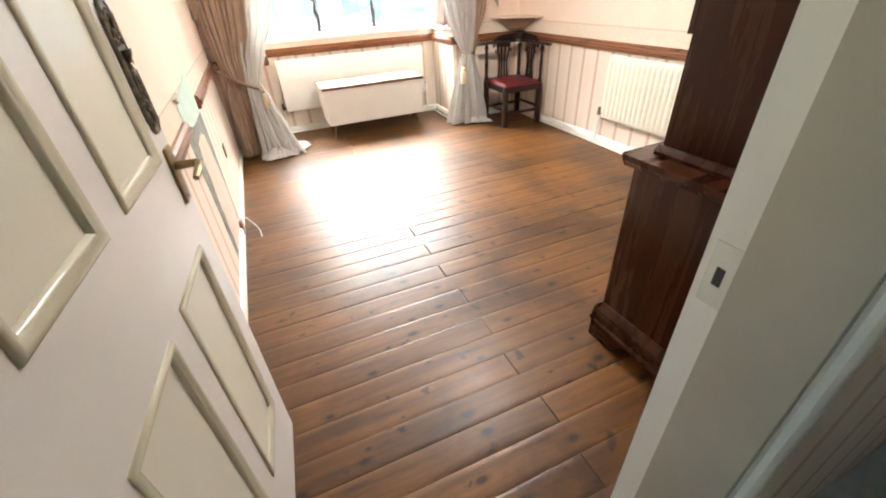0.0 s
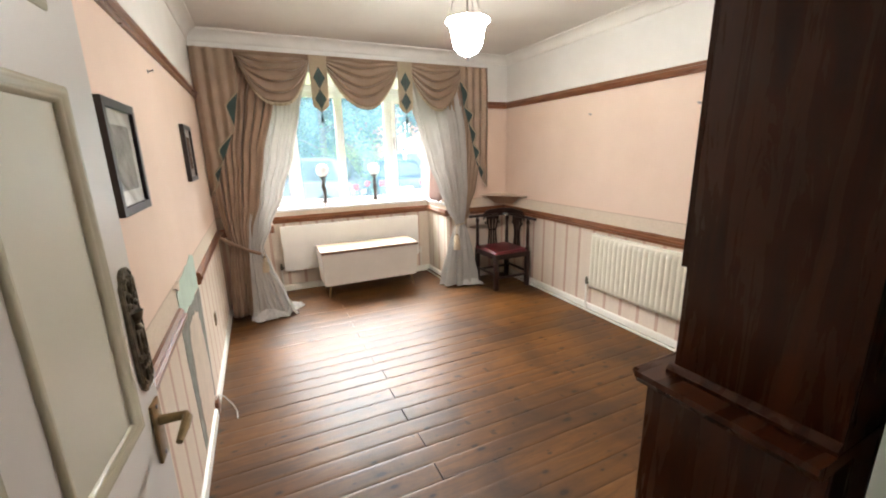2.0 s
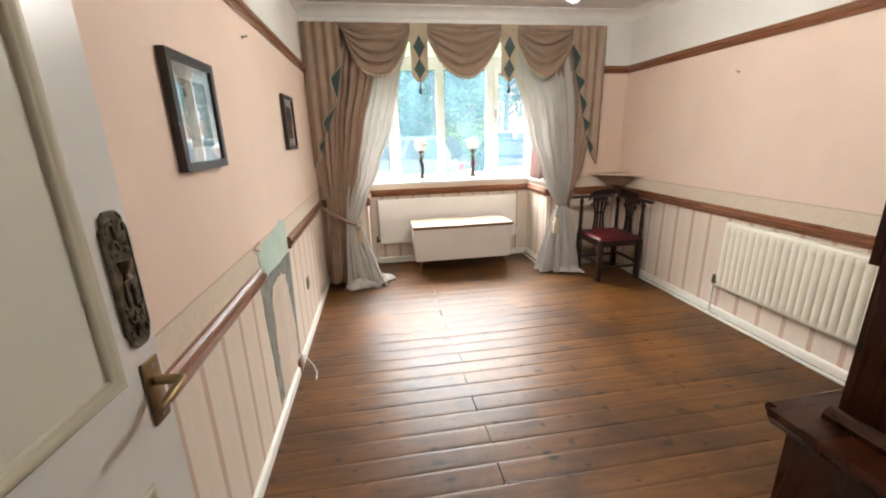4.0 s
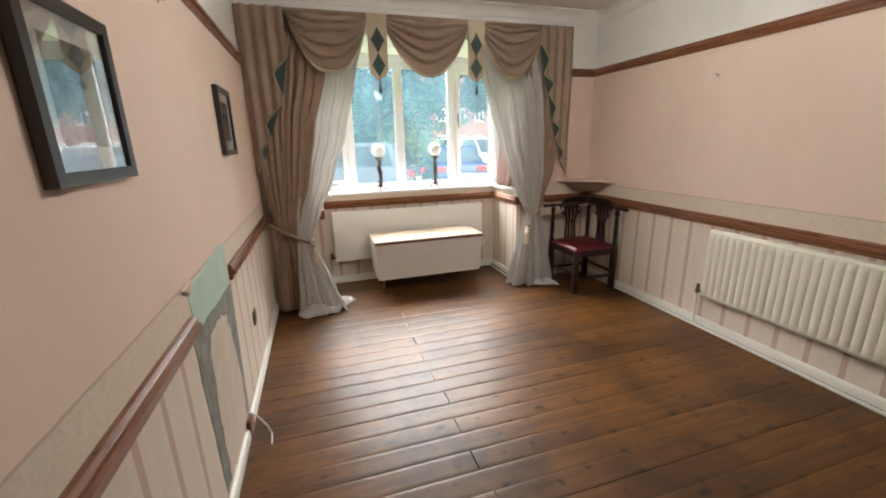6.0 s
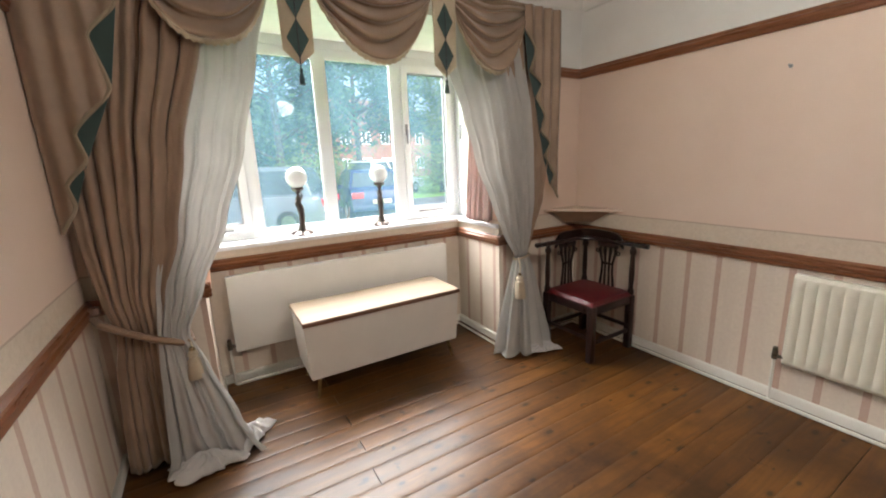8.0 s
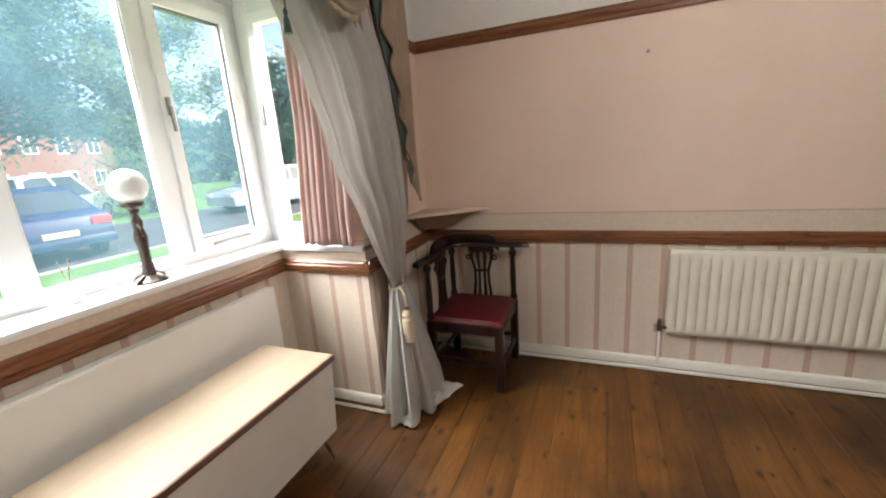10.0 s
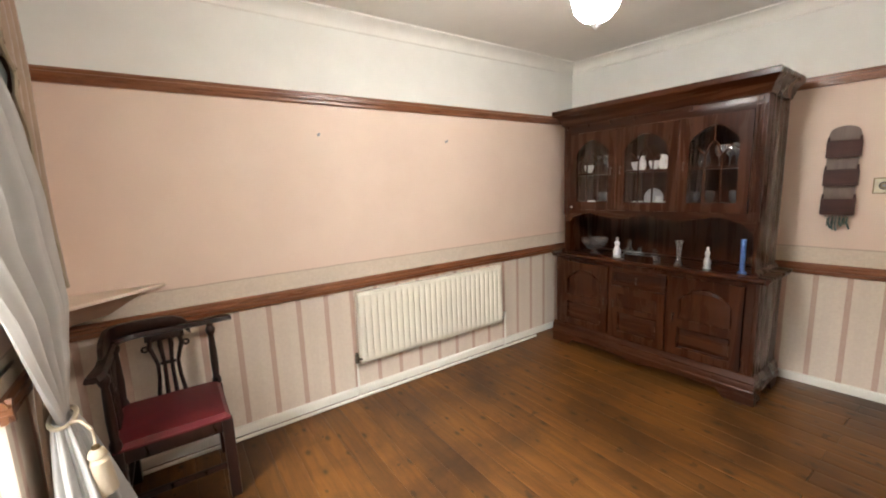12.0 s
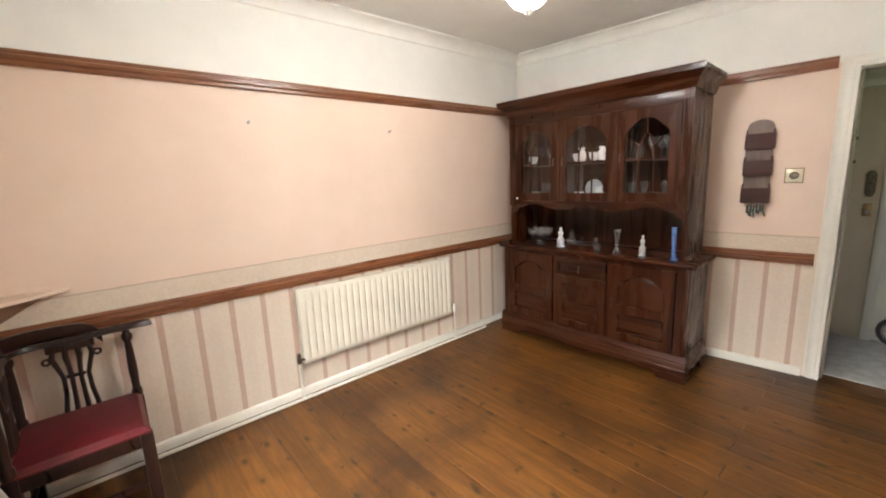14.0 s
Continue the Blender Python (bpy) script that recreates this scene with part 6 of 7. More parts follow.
def swag(parent, x0, x1, top, drop, seed):
    """A draped swag with nested folds, and a cream fringe along its lower edge."""
    rng = random.Random(seed)
    k1, k2 = rng.uniform(0, 6), rng.uniform(0, 6)
    n = 5

    def sag(u, v):
        s = 4 * u * (1 - u)
        base = top - 0.02 - v * (0.06 + drop * (s ** 0.95))
        narrow = 0.10 * v * (1 - s)
        x = x0 + (x1 - x0) * (u + narrow * (0.5 - u))
        fold = math.sin(2 * math.pi * (n * v ** 0.85) + 0.7 * math.sin(3 * u * math.pi + k1))
        fold += 0.45 * math.sin(2 * math.pi * 3.3 * v + 2.2 * math.sin(2 * math.pi * u + k2) + k1)
        y = 3.862 - 0.055 * (s ** 0.8) * (0.35 + 0.65 * v) + (0.028 * fold + 0.010 * math.sin(11 * u + 9 * v + k2)) * (0.25 + 0.75 * s)
        z = base + 0.016 * fold * s
        return (x, y, z)
    b = part("swag", grid(bmesh.new(), 48, 60, sag), SWAG, parent, "draped rose brown swag", 180)
    thicken(b, 0.003)

    def edge(u, v):
        x, y, z = sag(u, 1.0)
        j = 0.004 * math.sin(150 * u)
        return (x, y - 0.004 + 0.003 * math.sin(90 * u), z + 0.004 - v * (0.030 + j))
    f = part("fringe", grid(bmesh.new(), 120, 2, edge), FRINGE, b, "cream fringe", 180)
    thicken(f, 0.003)


def tail(parent, inner, outer_x, seed, back=0.0):
    """A pleated tail: a long straight outer edge, a zigzag inner edge, green lining in the notches."""
    top = 2.385
    pts = [(inner[0][0], top)] + list(inner)
    zlow = inner[-1][1]

    def edge_x(z):
        for a, b in zip(pts, pts[1:]):
            if a[1] >= z >= b[1]:
                k = (a[1] - z) / max(1e-6, a[1] - b[1])
                return a[0] + (b[0] - a[0]) * (0.5 * k + 0.5 * k * k * (3 - 2 * k))
        return inner[-1][0]

    def cloth_at(u, v):
        z = top + (zlow - top) * v
        xi = edge_x(z)
        x = xi + (outer_x - xi) * u
        w = abs(x - outer_x)
        y = 3.806 + back + 0.013 * math.sin(2 * math.pi * w / 0.085 + seed) + 0.004 * math.sin(8 * v + seed)
        return (x, y, z)
    p = part("tail", grid(bmesh.new(), 26, 90, cloth_at), SWAG, parent, "pleated cloth tail with a zigzag edge", 180)
    thicken(p, 0.003)
    for k in range(0, len(inner) - 2, 2):
        a, b, c = inner[k], inner[k + 1], inner[k + 2]
        bm = prism(bmesh.new(), [a, (b[0] + (b[0] - a[0]) * 0.25, b[1]), c], "y", 3.823 + back, 3.827 + back)
        part("lining", bm, GREEN, p, "dark green lining")
    e = [(edge_x(z), 3.800 + back, z) for z in [top - 0.16 + (zlow - top + 0.16) * i / 60 for i in range(61)]]
    part("edging", tube(bmesh.new(), e, 0.008, 6), TRIM, p, "tan braid edging")


def tab_pendant(parent, x, z0=2.385, z1=1.955, tip=1.895, w=0.074):
    y = 3.822
    poly = [(x - w, z0), (x + w, z0), (x + w * 0.93, z1), (x, tip), (x - w * 0.93, z1)]
    p = part("tab", prism(bmesh.new(), poly, "y", y, y + 0.012), FRINGE, parent, "cream pointed tab with green diamonds")
    for zc, h in ((2.195, 0.095), (2.010, 0.088)):
        d = [(x, zc + h), (x + w * 0.72, zc), (x, zc - h), (x - w * 0.72, zc)]
        part("diamond", prism(bmesh.new(), d, "y", y - 0.004, y - 0.0005), GREEN, p, "green velvet diamond")
    part("edging", tube(bmesh.new(), [(x - w, y + 0.004, z0), (x - w * 0.93, y + 0.004, z1), (x, y + 0.004, tip), (x + w * 0.93, y + 0.004, z1), (x + w, y + 0.004, z0)], 0.006, 6), FRINGE, p)
    part("centre_cord", tube(bmesh.new(), [(x, y - 0.006, 2.24), (x, y - 0.006, tip + 0.02), (x, y - 0.004, tip - 0.02)], 0.003, 6), BLACKM, p)
    t = lathe(bmesh.new(), [(0, -0.012), (0.007, -0.012), (0.009, -0.024), (0.006, -0.032), (0.011, -0.045), (0.016, -0.088), (0.0, -0.09)], 12, (x, y - 0.002, tip - 0.008))
    part("tassel", t, GREEN, p, "dark green tassel")


def pelmet():
    t = thing("swagged_pelmet", (0, 0, 0), "rose brown swag and tail pelmet with cream fringe", "pelmet")
    part("pelmet_board", boxed(0.01, 2.84, 3.866, 3.940, 2.372, 2.392, 0.003), LIP, t)
    part("heading", boxed(0.004, 2.845, 3.848, 3.8655, 2.345, 2.394, 0.004), SWAG, t, "flat gathered heading")
    for k, (a, b, d) in enumerate(((0.33, 0.97, 0.36), (1.06, 1.83, 0.36), (1.90, 2.55, 0.36))):
        swag(t, a, b, 2.395, d, 30 + k)
    tail(t, [(0.330, 2.06), (0.222, 1.93), (0.263, 1.74), (0.120, 1.56), (0.140, 1.46), (0.060, 1.36), (0.075, 1.28), (0.016, 1.17)], 0.006, 1.0)
    tail(t, [(2.500, 2.24), (2.588, 2.11), (2.541, 1.98), (2.648, 1.90), (2.600, 1.81), (2.685, 1.69), (2.650, 1.585), (2.735, 1.50), (2.690, 1.415), (2.784, 1.27), (2.760, 1.20), (2.825, 1.10)], 2.838, 2.0, 0.022)
    tab_pendant(t, 1.022)
    tab_pendant(t, 1.866)


pelmet()


# ---- the two figure lamps and the bottle on the sill ----
def figure_lamp(at, turn, globe=0.072):
    t = thing("figure_lamp", at, "bronze figure lamp with white globe shade on the sill", "table lamp", "lamps on the sill", turn=turn)
    b = lathe(bmesh.new(), [(0.0, 0.0), (0.062, 0.0), (0.064, 0.008), (0.048, 0.016), (0.030, 0.028), (0.026, 0.045), (0.0, 0.045)], 24)
    for k in range(4):
        a = math.pi / 4 + k * math.pi / 2
        tube(b, [(0.03 * math.cos(a), 0.03 * math.sin(a), 0.024), (0.06 * math.cos(a), 0.06 * math.sin(a), 0.014), (0.074 * math.cos(a), 0.074 * math.sin(a), 0.007)], [0.010, 0.010, 0.007], 8)
    part("base", b, BRONZE, t, "scrolled metal base")
    s = tube(bmesh.new(), [(0.0, 0, 0.04), (0.008, 0, 0.09), (0.012, 0, 0.14), (0.004, 0, 0.19), (-0.006, 0, 0.225), (-0.004, 0, 0.255), (0.0, 0, 0.285)], [0.024, 0.019, 0.020, 0.026, 0.017, 0.021, 0.010], 12)
    tube(s, [(0.016, 0, 0.245), (0.034, 0.01, 0.255), (0.036, 0.01, 0.285), (0.018, 0.0, 0.310)], [0.008, 0.007, 0.006, 0.006], 8)
    tube(s, [(-0.018, 0, 0.245), (-0.036, -0.008, 0.225), (-0.026, -0.012, 0.195)], [0.008, 0.007, 0.006], 8)
    part("stem", s, BRONZE, t, "cast bronze stem")
    part("gallery", lathe(bmesh.new(), [(0.0, 0.285), (0.016, 0.288), (0.020, 0.305), (0.040, 0.318), (0.044, 0.330), (0.036, 0.334), (0.0, 0.334)], 24), BRONZE, t, "metal lamp gallery")
    prof = [(0.034, 0.334)]
    c = 0.334 + globe * 0.92
    prof += [(globe * math.sin(a), c - globe * math.cos(a)) for a in [radians(28 + 152 * k / 16) for k in range(16)]] + [(0.0, c + globe)]
    part("globe", lathe(bmesh.new(), prof, 32), OPAL, t, "white opal glass globe", 180)


figure_lamp((1.083, 4.572, 0.930), 25)
figure_lamp((1.688, 4.575, 0.930), 60, 0.068)


def bottle():
    t = thing("diffuser_bottle", (1.43, 4.60, 0.930), "small clear bottle with thin reeds on the sill", "bottle")
    part("flask", lathe(bmesh.new(), [(0, 0), (0.022, 0), (0.024, 0.006), (0.024, 0.045), (0.012, 0.058), (0.011, 0.07), (0.0, 0.07)], 18), CHINA, t)
    rng = random.Random(2)
    for k in range(4):
        part("reed", tube(bmesh.new(), [(0, 0, 0.05), (rng.uniform(-0.03, 0.03), rng.uniform(-0.03, 0.03), 0.16)], 0.0018, 5), CHESTT, t)


bottle()


# ---- outside ----
GZ = -0.15


def grass_material():
    m, nt, b = nodes_of("lawn")
    v = coords(nt)
    c = ramp_node(nt, ((0.3, (0.08, 0.17, 0.02)), (0.6, (0.13, 0.26, 0.035)), (0.8, (0.19, 0.32, 0.05))))
    nt.links.new(noise_node(nt, v, 3, 8, 0.7), c.inputs[0])
    nt.links.new(c.outputs[0], b.inputs["Base Color"])
    b.inputs["Roughness"].default_value = 0.9
    bump(nt, b, noise_node(nt, v, 60, 4), 0.8, 0.03)
    return m


def leaf_material(name, a, b_, c_):
    m, nt, b = nodes_of(name)
    geo = nt.nodes.new("ShaderNodeNewGeometry")
    r = ramp_node(nt, ((0.0, a), (0.55, b_), (1.0, c_)))
    nt.links.new(geo.outputs["Random Per Island"], r.inputs[0])
    nt.links.new(r.outputs[0], b.inputs["Base Color"])
    b.inputs["Roughness"].default_value = 0.6
    t, mx = nt.nodes.new("ShaderNodeBsdfTranslucent"), nt.nodes.new("ShaderNodeMixShader")
    nt.links.new(r.outputs[0], t.inputs["Color"])
    mx.inputs[0].default_value = 0.35
    nt.links.new(b.outputs[0], mx.inputs[1])
    nt.links.new(t.outputs[0], mx.inputs[2])
    nt.links.new(mx.outputs[0], nt.nodes["Material Output"].inputs["Surface"])
    return m


LEAFA = leaf_material("broad_leaves", (0.018, 0.050, 0.028), (0.036, 0.088, 0.044), (0.075, 0.14, 0.065))
LEAFB = leaf_material("light_leaves", (0.07, 0.12, 0.03), (0.12, 0.18, 0.05), (0.20, 0.25, 0.08))
BARK = paint("bark", (0.10, 0.075, 0.055), 0.9, 0.3, 9, 0.9, 40)
ASPHALT = paint("asphalt", (0.075, 0.075, 0.078), 0.85, 0.2, 2, 0.6, 120)
KERB = paint("concrete_kerb", (0.34, 0.33, 0.31), 0.85, 0.15, 6, 0.5)
BRICK = paint("red_brick_wall", (0.30, 0.13, 0.09), 0.85, 0.25, 9, 0.5, 40)
ROOF = paint("roof_tiles", (0.16, 0.09, 0.07), 0.8, 0.25, 8, 0.5, 30)
RUBBER = paint("tyre_rubber", (0.02, 0.02, 0.02), 0.8)
CARGLASS = paint("car_glass", (0.05, 0.06, 0.07), 0.08, 0.05, coat=0.3)
TAILRED = paint("tail_lamp_red", (0.45, 0.03, 0.04), 0.2, 0.1)
HEADL = paint("headlamp", (0.6, 0.62, 0.65), 0.15, 0.05)


def ground():
    bm = boxed(-150, 150, 4.85, 250, GZ - 0.2, GZ)
    box(bm, -150, 150, -60, 4.85, GZ - 0.2, GZ - 0.01)
    struct("ground", bm, grass_material(), "mown green lawn outside the window", "ground")
    bm = boxed(-60, 60, 11.6, 17.5, GZ - 0.1, GZ + 0.004)
    struct("road", bm, ASPHALT, "grey asphalt parking strip beyond the lawn", "road")
    bm = boxed(-60, 60, 11.48, 11.6, GZ - 0.1, GZ + 0.03, 0.01)
    struct("pavement_kerb", bm, KERB, "pale concrete kerb along the lawn", "kerb")


def tree_mesh(seed, height, spread, leaf, n_clump, per, low=0.25):
    """Trunk with limbs as one mesh, and a crown of many small leaves."""
    rng = random.Random(seed)
    wood = bmesh.new()
    tube(wood, [(0, 0, 0), (0.05, 0.02, height * 0.2), (0.0, 0.1, height * 0.45), (0.15, 0.0, height * 0.75)], [0.22, 0.17, 0.12, 0.04], 10)
    tips = []
    for k in range(26):
        z = height * rng.uniform(low, 0.85)
        a = rng.uniform(0, 6.28)
        L = spread * rng.uniform(0.5, 1.0) * (1 - abs(z / height - 0.45) * 0.8)
        p0 = Vector((0.05, 0.04, z * 0.85))
        p1 = p0 + Vector((math.cos(a) * L * 0.5, math.sin(a) * L * 0.5, L * 0.25))
        p2 = p0 + Vector((math.cos(a) * L, math.sin(a) * L, L * 0.35 + rng.uniform(-0.3, 0.5)))
        tube(wood, [p0, p1, p2], [0.06, 0.04, 0.012], 6)
        tips += [p1, p2, (p1 + p2) / 2]
    vs, fs = [], []
    for k in range(n_clump):
        c = rng.choice(tips) + Vector((rng.gauss(0, 0.45), rng.gauss(0, 0.45), rng.gauss(0, 0.4)))
        r = rng.uniform(0.22, 0.55)
        for _ in range(per):
            p = c + Vector((rng.gauss(0, r), rng.gauss(0, r), rng.gauss(0, r * 0.7)))
            d = Vector((rng.gauss(0, 1), rng.gauss(0, 1), rng.gauss(0, 0.6))).normalized()
            e = d.orthogonal().normalized()
            s = leaf * rng.uniform(0.6, 1.3)
            i = len(vs)
            vs += [p - d * s, p + e * s * 0.5, p + d * s, p - e * s * 0.5]
            fs.append((i, i + 1, i + 2, i + 3))
    me = bpy.data.meshes.new("crown")
    me.from_pydata([tuple(v) for v in vs], [], fs)
    return wood, me


def tree(name, at, seed, height, spread, material, label, n=330, per=34, leaf=0.085, low=0.25):
    t = thing(name, at, label, "tree", "trees beyond the cars")
    wood, me = tree_mesh(seed, height, spread, leaf, n, per, low)
    part("trunk", wood, BARK, t, "", 180)
    me.materials.append(material)
    c = new("crown", me)
    c.parent = t
    return t


def car(at, turn, colour, label, length=4.0, width=1.7, height=1.42, estate=0.0, tail=True):
    """A parked car; its rear faces negative y."""
    t = thing("parked_car", at, label, "car", "parked cars", turn=turn)
    L, W, H = length / 2, width / 2, height
    body = bmesh.new()
    side = [(-L, 0.30), (-L - 0.02, 0.55), (-L + 0.03, 0.82), (-L + 0.12, 0.90), (L * 0.42, 0.90), (L * 0.92, 0.74), (L, 0.58), (L - 0.02, 0.28), (L * 0.4, 0.22), (-L * 0.5, 0.22)]
    rings = []
    for x, k in ((-W, 0.93), (-W * 0.96, 0.985), (-W * 0.7, 1.0), (W * 0.7, 1.0), (W * 0.96, 0.985), (W, 0.93)):
        rings.append([body.verts.new((x, p[0] * k, 0.25 + (p[1] - 0.25) * (0.97 if abs(x) > W * 0.97 else 1.0))) for p in side])
    n = len(side)
    for A, B in zip(rings, rings[1:]):
        for i in range(n):
            j = (i + 1) % n
            body.faces.new((A[i], A[j], B[j], B[i]))
    body.faces.new(rings[0])
    body.faces.new(rings[-1][::-1])
    paintm = paint("car_paint", colour, 0.25, 0.05, 3, 0.02, coat=0.7)
    part("body", body, paintm, t, "", 50)
    cab = bmesh.new()
    r0, r1 = -L * (0.80 + 0.1 * estate), -L * (0.50 + 0.3 * estate)
    prof = [(r0, 0.89), (r1, H - 0.05), (r1 + 0.2, H), (L * 0.05, H), (L * 0.18, H - 0.04), (L * 0.52, 0.89)]
    A = [cab.verts.new((-W * (0.95 if z < 1 else 0.72), y, z)) for y, z in prof]
    B = [cab.verts.new((W * (0.95 if z < 1 else 0.72), y, z)) for y, z in prof]
    cab.faces.new(A)
    cab.faces.new(B[::-1])
    for i in range(len(prof)):
        j = (i + 1) % len(prof)
        cab.faces.new((A[i], B[i], B[j], A[j]))
    part("cabin", cab, paintm, t, "", 40)
    # glass: rear, front and sides, a little proud
    def quad(pts, off):
        bm = bmesh.new()
        v = [bm.verts.new(Vector(p) + Vector(off)) for p in pts]
        w = [bm.verts.new(Vector(p)) for p in pts]
        bm.faces.new(v)
        bm.faces.new(w[::-1])
        for i in range(4):
            j = (i + 1) % 4
            bm.faces.new((v[i], v[j], w[j], w[i]))
        return bm
    zt = H - 0.10
    def yr(z):
        return r0 + (r1 - r0) * (z - 0.89) / (H - 0.05 - 0.89)
    def yf(z):
        return L * 0.52 + (L * 0.18 - L * 0.52) * (z - 0.89) / (H - 0.04 - 0.89)
    def hw(z):
        return W * (0.95 - 0.23 * (z - 0.89) / (H - 0.94)) - 0.07
    part("rear_window", quad([(-hw(0.95), yr(0.95), 0.95), (hw(0.95), yr(0.95), 0.95), (hw(zt), yr(zt), zt), (-hw(zt), yr(zt), zt)], (0, -0.012, 0.004)), CARGLASS, t, "dark tinted glass")
    part("windscreen", quad([(-hw(0.95), yf(0.95), 0.95), (hw(0.95), yf(0.95), 0.95), (hw(zt), yf(zt), zt), (-hw(zt), yf(zt), zt)], (0, 0.012, 0.004)), CARGLASS, t)
    for s in (-1, 1):
        for a, b in ((0.06, 0.48), (0.53, 0.93)):
            ya, yb = yr(0.95) + (yf(0.95) - yr(0.95)) * a, yr(0.95) + (yf(0.95) - yr(0.95)) * b
            yc, yd = yr(zt) + (yf(zt) - yr(zt)) * a, yr(zt) + (yf(zt) - yr(zt)) * b
            part("side_window", quad([(s * (hw(0.95) + 0.068), ya, 0.95), (s * (hw(0.95) + 0.068), yb, 0.95), (s * (hw(zt) + 0.068), yd, zt), (s * (hw(zt) + 0.068), yc, zt)], (s * 0.012, 0, 0.002)), CARGLASS, t)
        part("tail_lamp", boxed(min(s * W * 0.58, s * W * 0.95), max(s * W * 0.58, s * W * 0.95), -L - 0.03, -L + 0.10, 0.66, 0.82, 0.015), TAILRED, t, "red tail lamp")
        part("headlamp", boxed(min(s * W * 0.55, s * W * 0.92), max(s * W * 0.55, s * W * 0.92), L - 0.12, L + 0.005, 0.58, 0.70, 0.015), HEADL, t)
        part("door_mirror", boxed(min(s * W, s * (W + 0.15)), max(s * W, s * (W + 0.15)), L * 0.36, L * 0.44, 0.90, 1.02, 0.02), paintm, t)
        for y in (-L * 0.62, L * 0.60):
            w = part("wheel", tube(bmesh.new(), [(s * (W - 0.19), y, 0.30), (s * (W - 0.17), y, 0.30), (s * (W - 0.01), y, 0.30), (s * (W + 0.004), y, 0.30)], [0.27, 0.30, 0.30, 0.27], 24), RUBBER, t, "black tyre")
            part("rim", tube(bmesh.new(), [(s * (W - 0.05), y, 0.30), (s * (W + 0.009), y, 0.30)], [0.19, 0.17], 18), STEEL, w, "grey alloy rim")
    part("number_plate", boxed(-0.26, 0.26, -L - 0.032, -L - 0.018, 0.50, 0.61, 0.003), FRINGE, t, "plain yellowish plate")
    part("bumper", boxed(-W * 0.97, W * 0.97, -L - 0.06, -L + 0.1, 0.30, 0.48, 0.03), paintm, t)
    return t


def far_house(at, turn, w, d, h, label):
    t = thing("brick_house", at, label, "house", "far houses", turn=turn)
    part("wall", boxed(-w / 2, w / 2, -d / 2, d / 2, 0, h), BRICK, t)
    roof = part("roof", prism(bmesh.new(), [(-d / 2 - 0.4, h - 0.05), (d / 2 + 0.4, h - 0.05), (0, h + d * 0.42)], "x", -w / 2 - 0.3, w / 2 + 0.3), ROOF, t)
    part("chimney", boxed(w * 0.2, w * 0.2 + 0.6, -0.3, 0.3, h + d * 0.3, h + d * 0.42 + 0.9), BRICK, roof)
    for fl in range(2):
        for k in range(int(w // 2.4)):
            x = -w / 2 + 1.2 + 2.4 * k
            z = 0.9 + 2.7 * fl
            win = part("window", boxed(x - 0.55, x + 0.55, -d / 2 - 0.04, -d / 2 + 0.05, z, z + 1.3, 0.01), UPVC, t)
            for s in (-1, 1):
                part("pane", boxed(x + s * 0.26 - 0.20, x + s * 0.26 + 0.20, -d / 2 - 0.05, -d / 2 - 0.041, z + 0.1, z + 1.2), CARGLASS, win)


ground()
car((4.95, 13.9, GZ), -8, (0.014, 0.026, 0.09), "dark blue hatchback parked with its rear to the lawn")
car((1.30, 12.7, GZ), 62, (0.11, 0.12, 0.14), "dark grey estate car parked beside the lawn", 4.4, 1.8, 1.58, 0.8)
car((-1.7, 13.4, GZ), 70, (0.42, 0.44, 0.47), "silver car parked beside the lawn", 4.2, 1.75, 1.45)
car((8.6, 21.0, GZ), -60, (0.62, 0.63, 0.64), "white van-like car parked further back", 4.6, 1.9, 1.75, 1.0)
car((12.5, 14.5, GZ), 80, (0.30, 0.33, 0.40), "pale blue-grey car parked further along", 4.3, 1.75, 1.5)
tree("broadleaf_tree", (-1.5, 20.5, GZ), 1, 11.0, 4.6, LEAFA, "tall dark green tree behind the parked cars", 420, 36, 0.15, 0.12)
tree("broadleaf_tree", (3.6, 21.0, GZ), 2, 12.0, 4.8, LEAFA, "tall dark green tree behind the parked cars", 420, 36, 0.15, 0.10)
tree("broadleaf_tree", (9.0, 26.0, GZ), 3, 13.0, 5.2, LEAFA, "broad green tree behind the parked cars", 420, 36, 0.15, 0.22)
tree("broadleaf_tree", (16.0, 27.0, GZ), 4, 12.0, 5.5, LEAFB, "lighter green tree beside a brick house", 420, 36, 0.15, 0.25)
tree("broadleaf_tree", (-8.0, 24.0, GZ), 5, 12.0, 5.2, LEAFA, "tall dark green tree behind the parked cars", 400, 34, 0.15, 0.12)
tree("broadleaf_tree", (24.0, 24.0, GZ), 6, 10.0, 5.0, LEAFA, "green tree by the parking strip", 380, 34, 0.15, 0.2)
tree("shrub", (11.2, 19.5, GZ), 7, 2.6, 1.7, LEAFB, "yellow-green shrub behind the parked cars", 170, 34, 0.06, 0.1)
tree("shrub", (4.9, 18.6, GZ), 8, 2.2, 1.6, LEAFB, "light green shrub behind the parked cars", 160, 34, 0.06, 0.1)
tree("shrub", (-3.4, 18.6, GZ), 9, 2.4, 1.9, LEAFA, "dark green shrub behind the parked cars", 160, 34, 0.06, 0.1)
far_house((17.5, 47.0, GZ), 12, 12.5, 8.0, 5.4, "red brick house with a tiled roof far off")


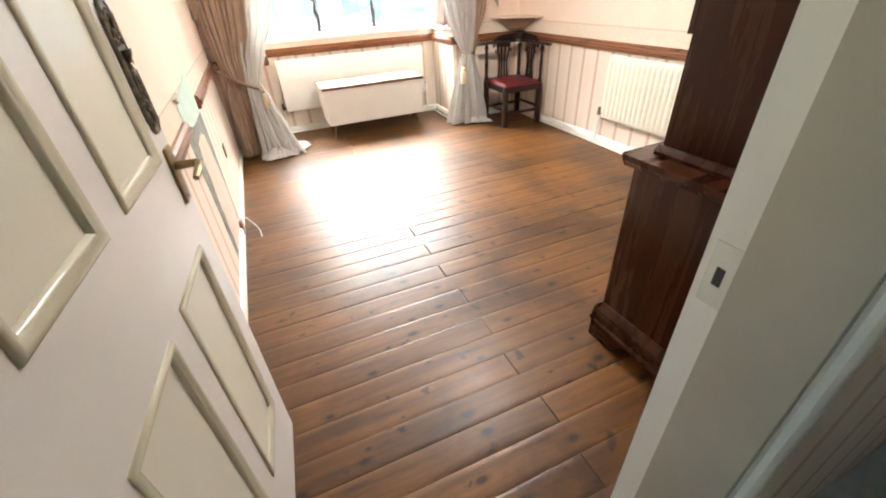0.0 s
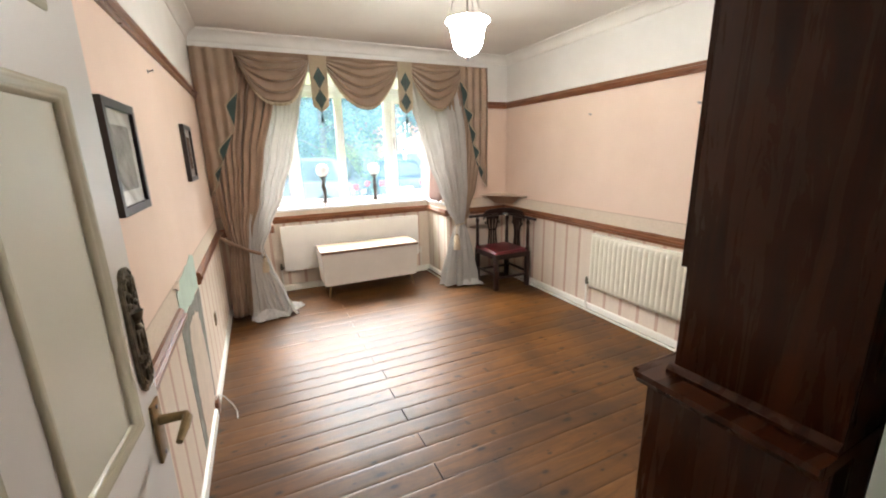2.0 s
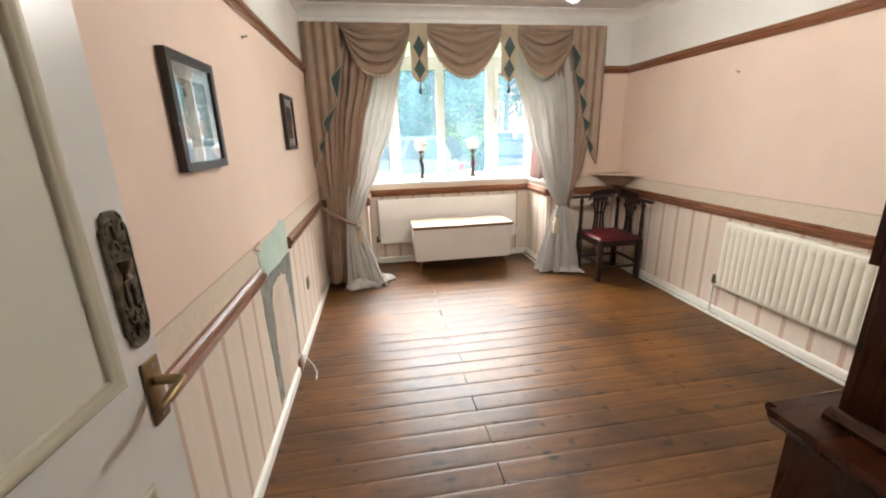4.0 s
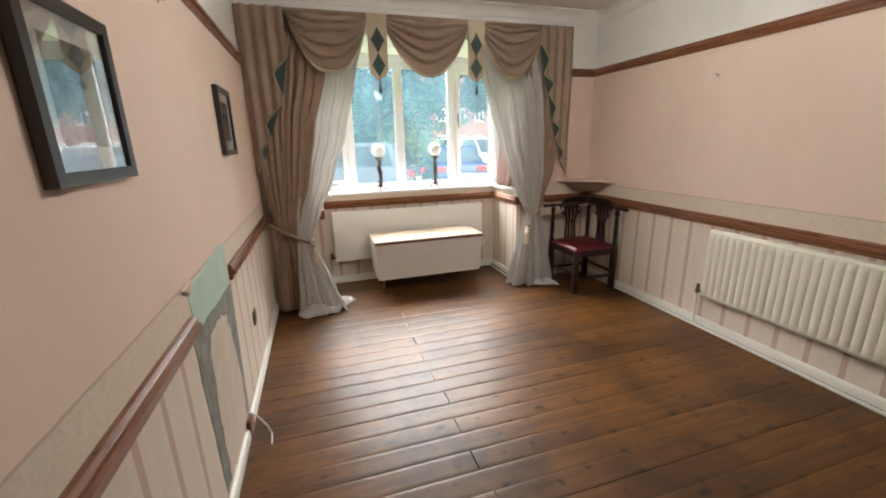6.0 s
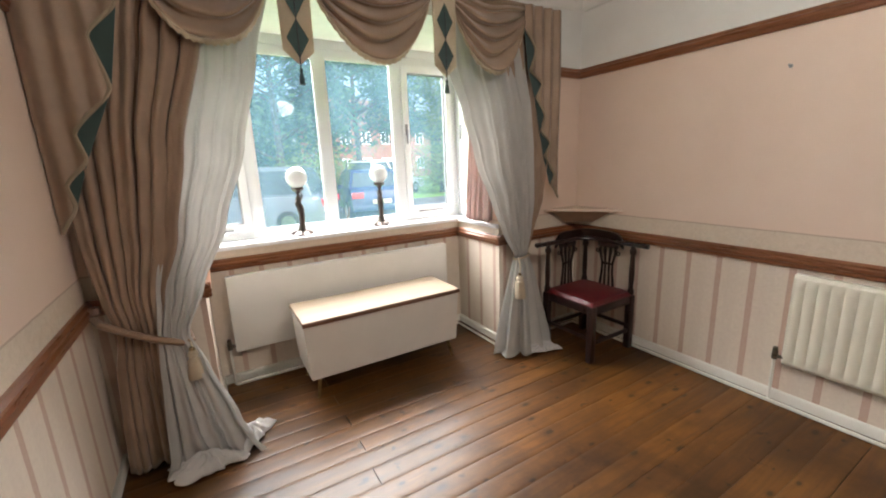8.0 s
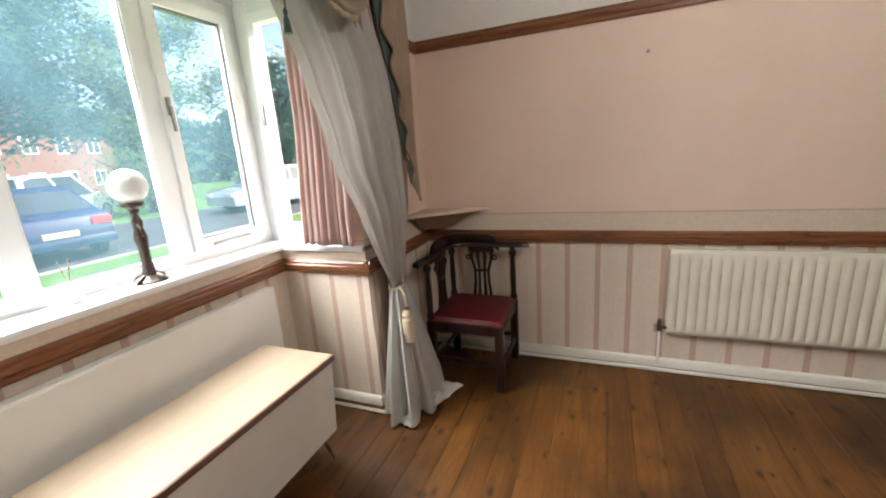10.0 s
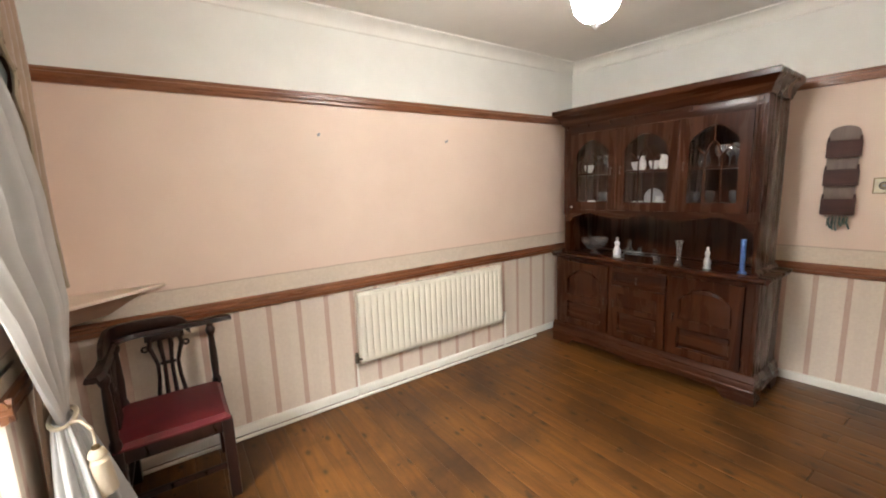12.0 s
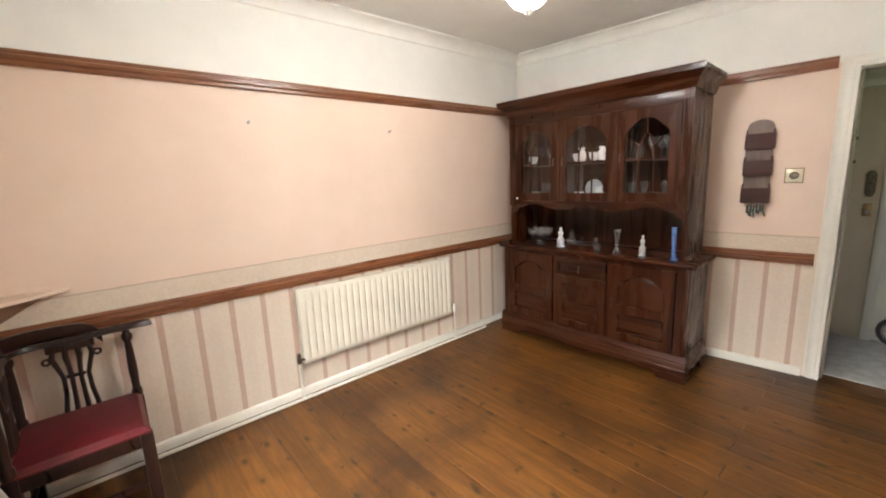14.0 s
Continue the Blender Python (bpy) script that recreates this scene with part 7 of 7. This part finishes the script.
def far_woods():
    """A distant belt of foliage that closes the view."""
    rng = random.Random(99)
    vs, fs = [], []
    for k in range(26000):
        a = radians(rng.uniform(-75, 75))
        r = rng.uniform(52, 60)
        h = 9 + 3 * math.sin(a * 9) + 2 * math.sin(a * 23 + 1)
        p = Vector((1.4 + r * math.sin(a), 4 + r * math.cos(a), GZ + h * rng.random() ** 0.8))
        d = Vector((rng.gauss(0, 1), rng.gauss(0, 0.5), rng.gauss(0, 1))).normalized()
        e = d.orthogonal().normalized()
        s = rng.uniform(0.35, 0.8)
        i = len(vs)
        vs += [p - d * s, p + e * s * 0.7, p + d * s, p - e * s * 0.7]
        fs.append((i, i + 1, i + 2, i + 3))
    me = bpy.data.meshes.new("far_woods")
    me.from_pydata([tuple(v) for v in vs], [], fs)
    me.materials.append(LEAFA)
    tagged(new("far_woods", me), "distant belt of dark green trees", "trees", kind="stuff")


far_woods()


# ---- floor boards, last ----
def floor_boards():
    rng = random.Random(11)
    bm = boxed(-0.1, XE + 0.1, YS - 0.118, YN + 0.12, -0.06, -0.022)
    box(bm, BX0 - 0.05, BX1 + 0.05, YN + 0.121, BY + 0.05, -0.06, -0.022)
    fl = struct("floor", bm, SUBFLOOR, "varnished orange pine floorboards, worn and knotted", "floor")
    bw = 0.1193
    y, course = 1.455 - 15 * bw, 1                 # one board line lies 1.455 m off the origin
    while y < BY:
        x0, x1 = (0.0, XE) if y + bw <= YN + 0.03 else (BX0, BX1)
        y0, y1 = max(y, YS - 0.118), min(y + bw, BY)
        # every second board is pieced over the same joist
        cuts = [x0, 1.028 + rng.uniform(-0.012, 0.012), x1] if course % 2 == 0 else [x0, x1]
        course += 1
        for a, b in zip(cuts, cuts[1:]):
            g = rng.choice((0.0003, 0.0004, 0.0009))
            m = bmesh.new()
            h = rng.uniform(-0.0012, 0.0)
            c = ((a + b) / 2, (y0 + y1) / 2)
            hx, hy = (b - a) / 2 - rng.choice((0.0008, 0.0015, 0.0028)), (y1 - y0) / 2 - g
            k, n = 0.0007, 6
            cup = rng.uniform(-0.0004, 0.0008)
            rows = []
            for e in (-1, 1):
                row = [m.verts.new((e * hx, -hy, -0.020)), m.verts.new((e * hx, -hy, -k))]
                row += [m.verts.new((e * hx, hy * 0.985 * q, cup * (1 - q * q) - 0.0004)) for q in [2 * i / n - 1 for i in range(n + 1)]]
                row += [m.verts.new((e * hx, hy, -k)), m.verts.new((e * hx, hy, -0.020))]
                rows.append(row)
            for p in range(len(rows[0]) - 1):
                m.faces.new((rows[0][p], rows[1][p], rows[1][p + 1], rows[0][p + 1]))
            for row in rows:
                m.faces.new(row)
            ob = new("floorboard", mesh_of("floorboard", m, FLOORW, 30))
            ob.parent = fl
            ob.matrix_basis = pose(c[0], c[1], h, rng.uniform(-0.22, 0.22), rng.uniform(-0.02, 0.02), rng.uniform(-0.03, 0.03))
        y += bw


floor_boards()
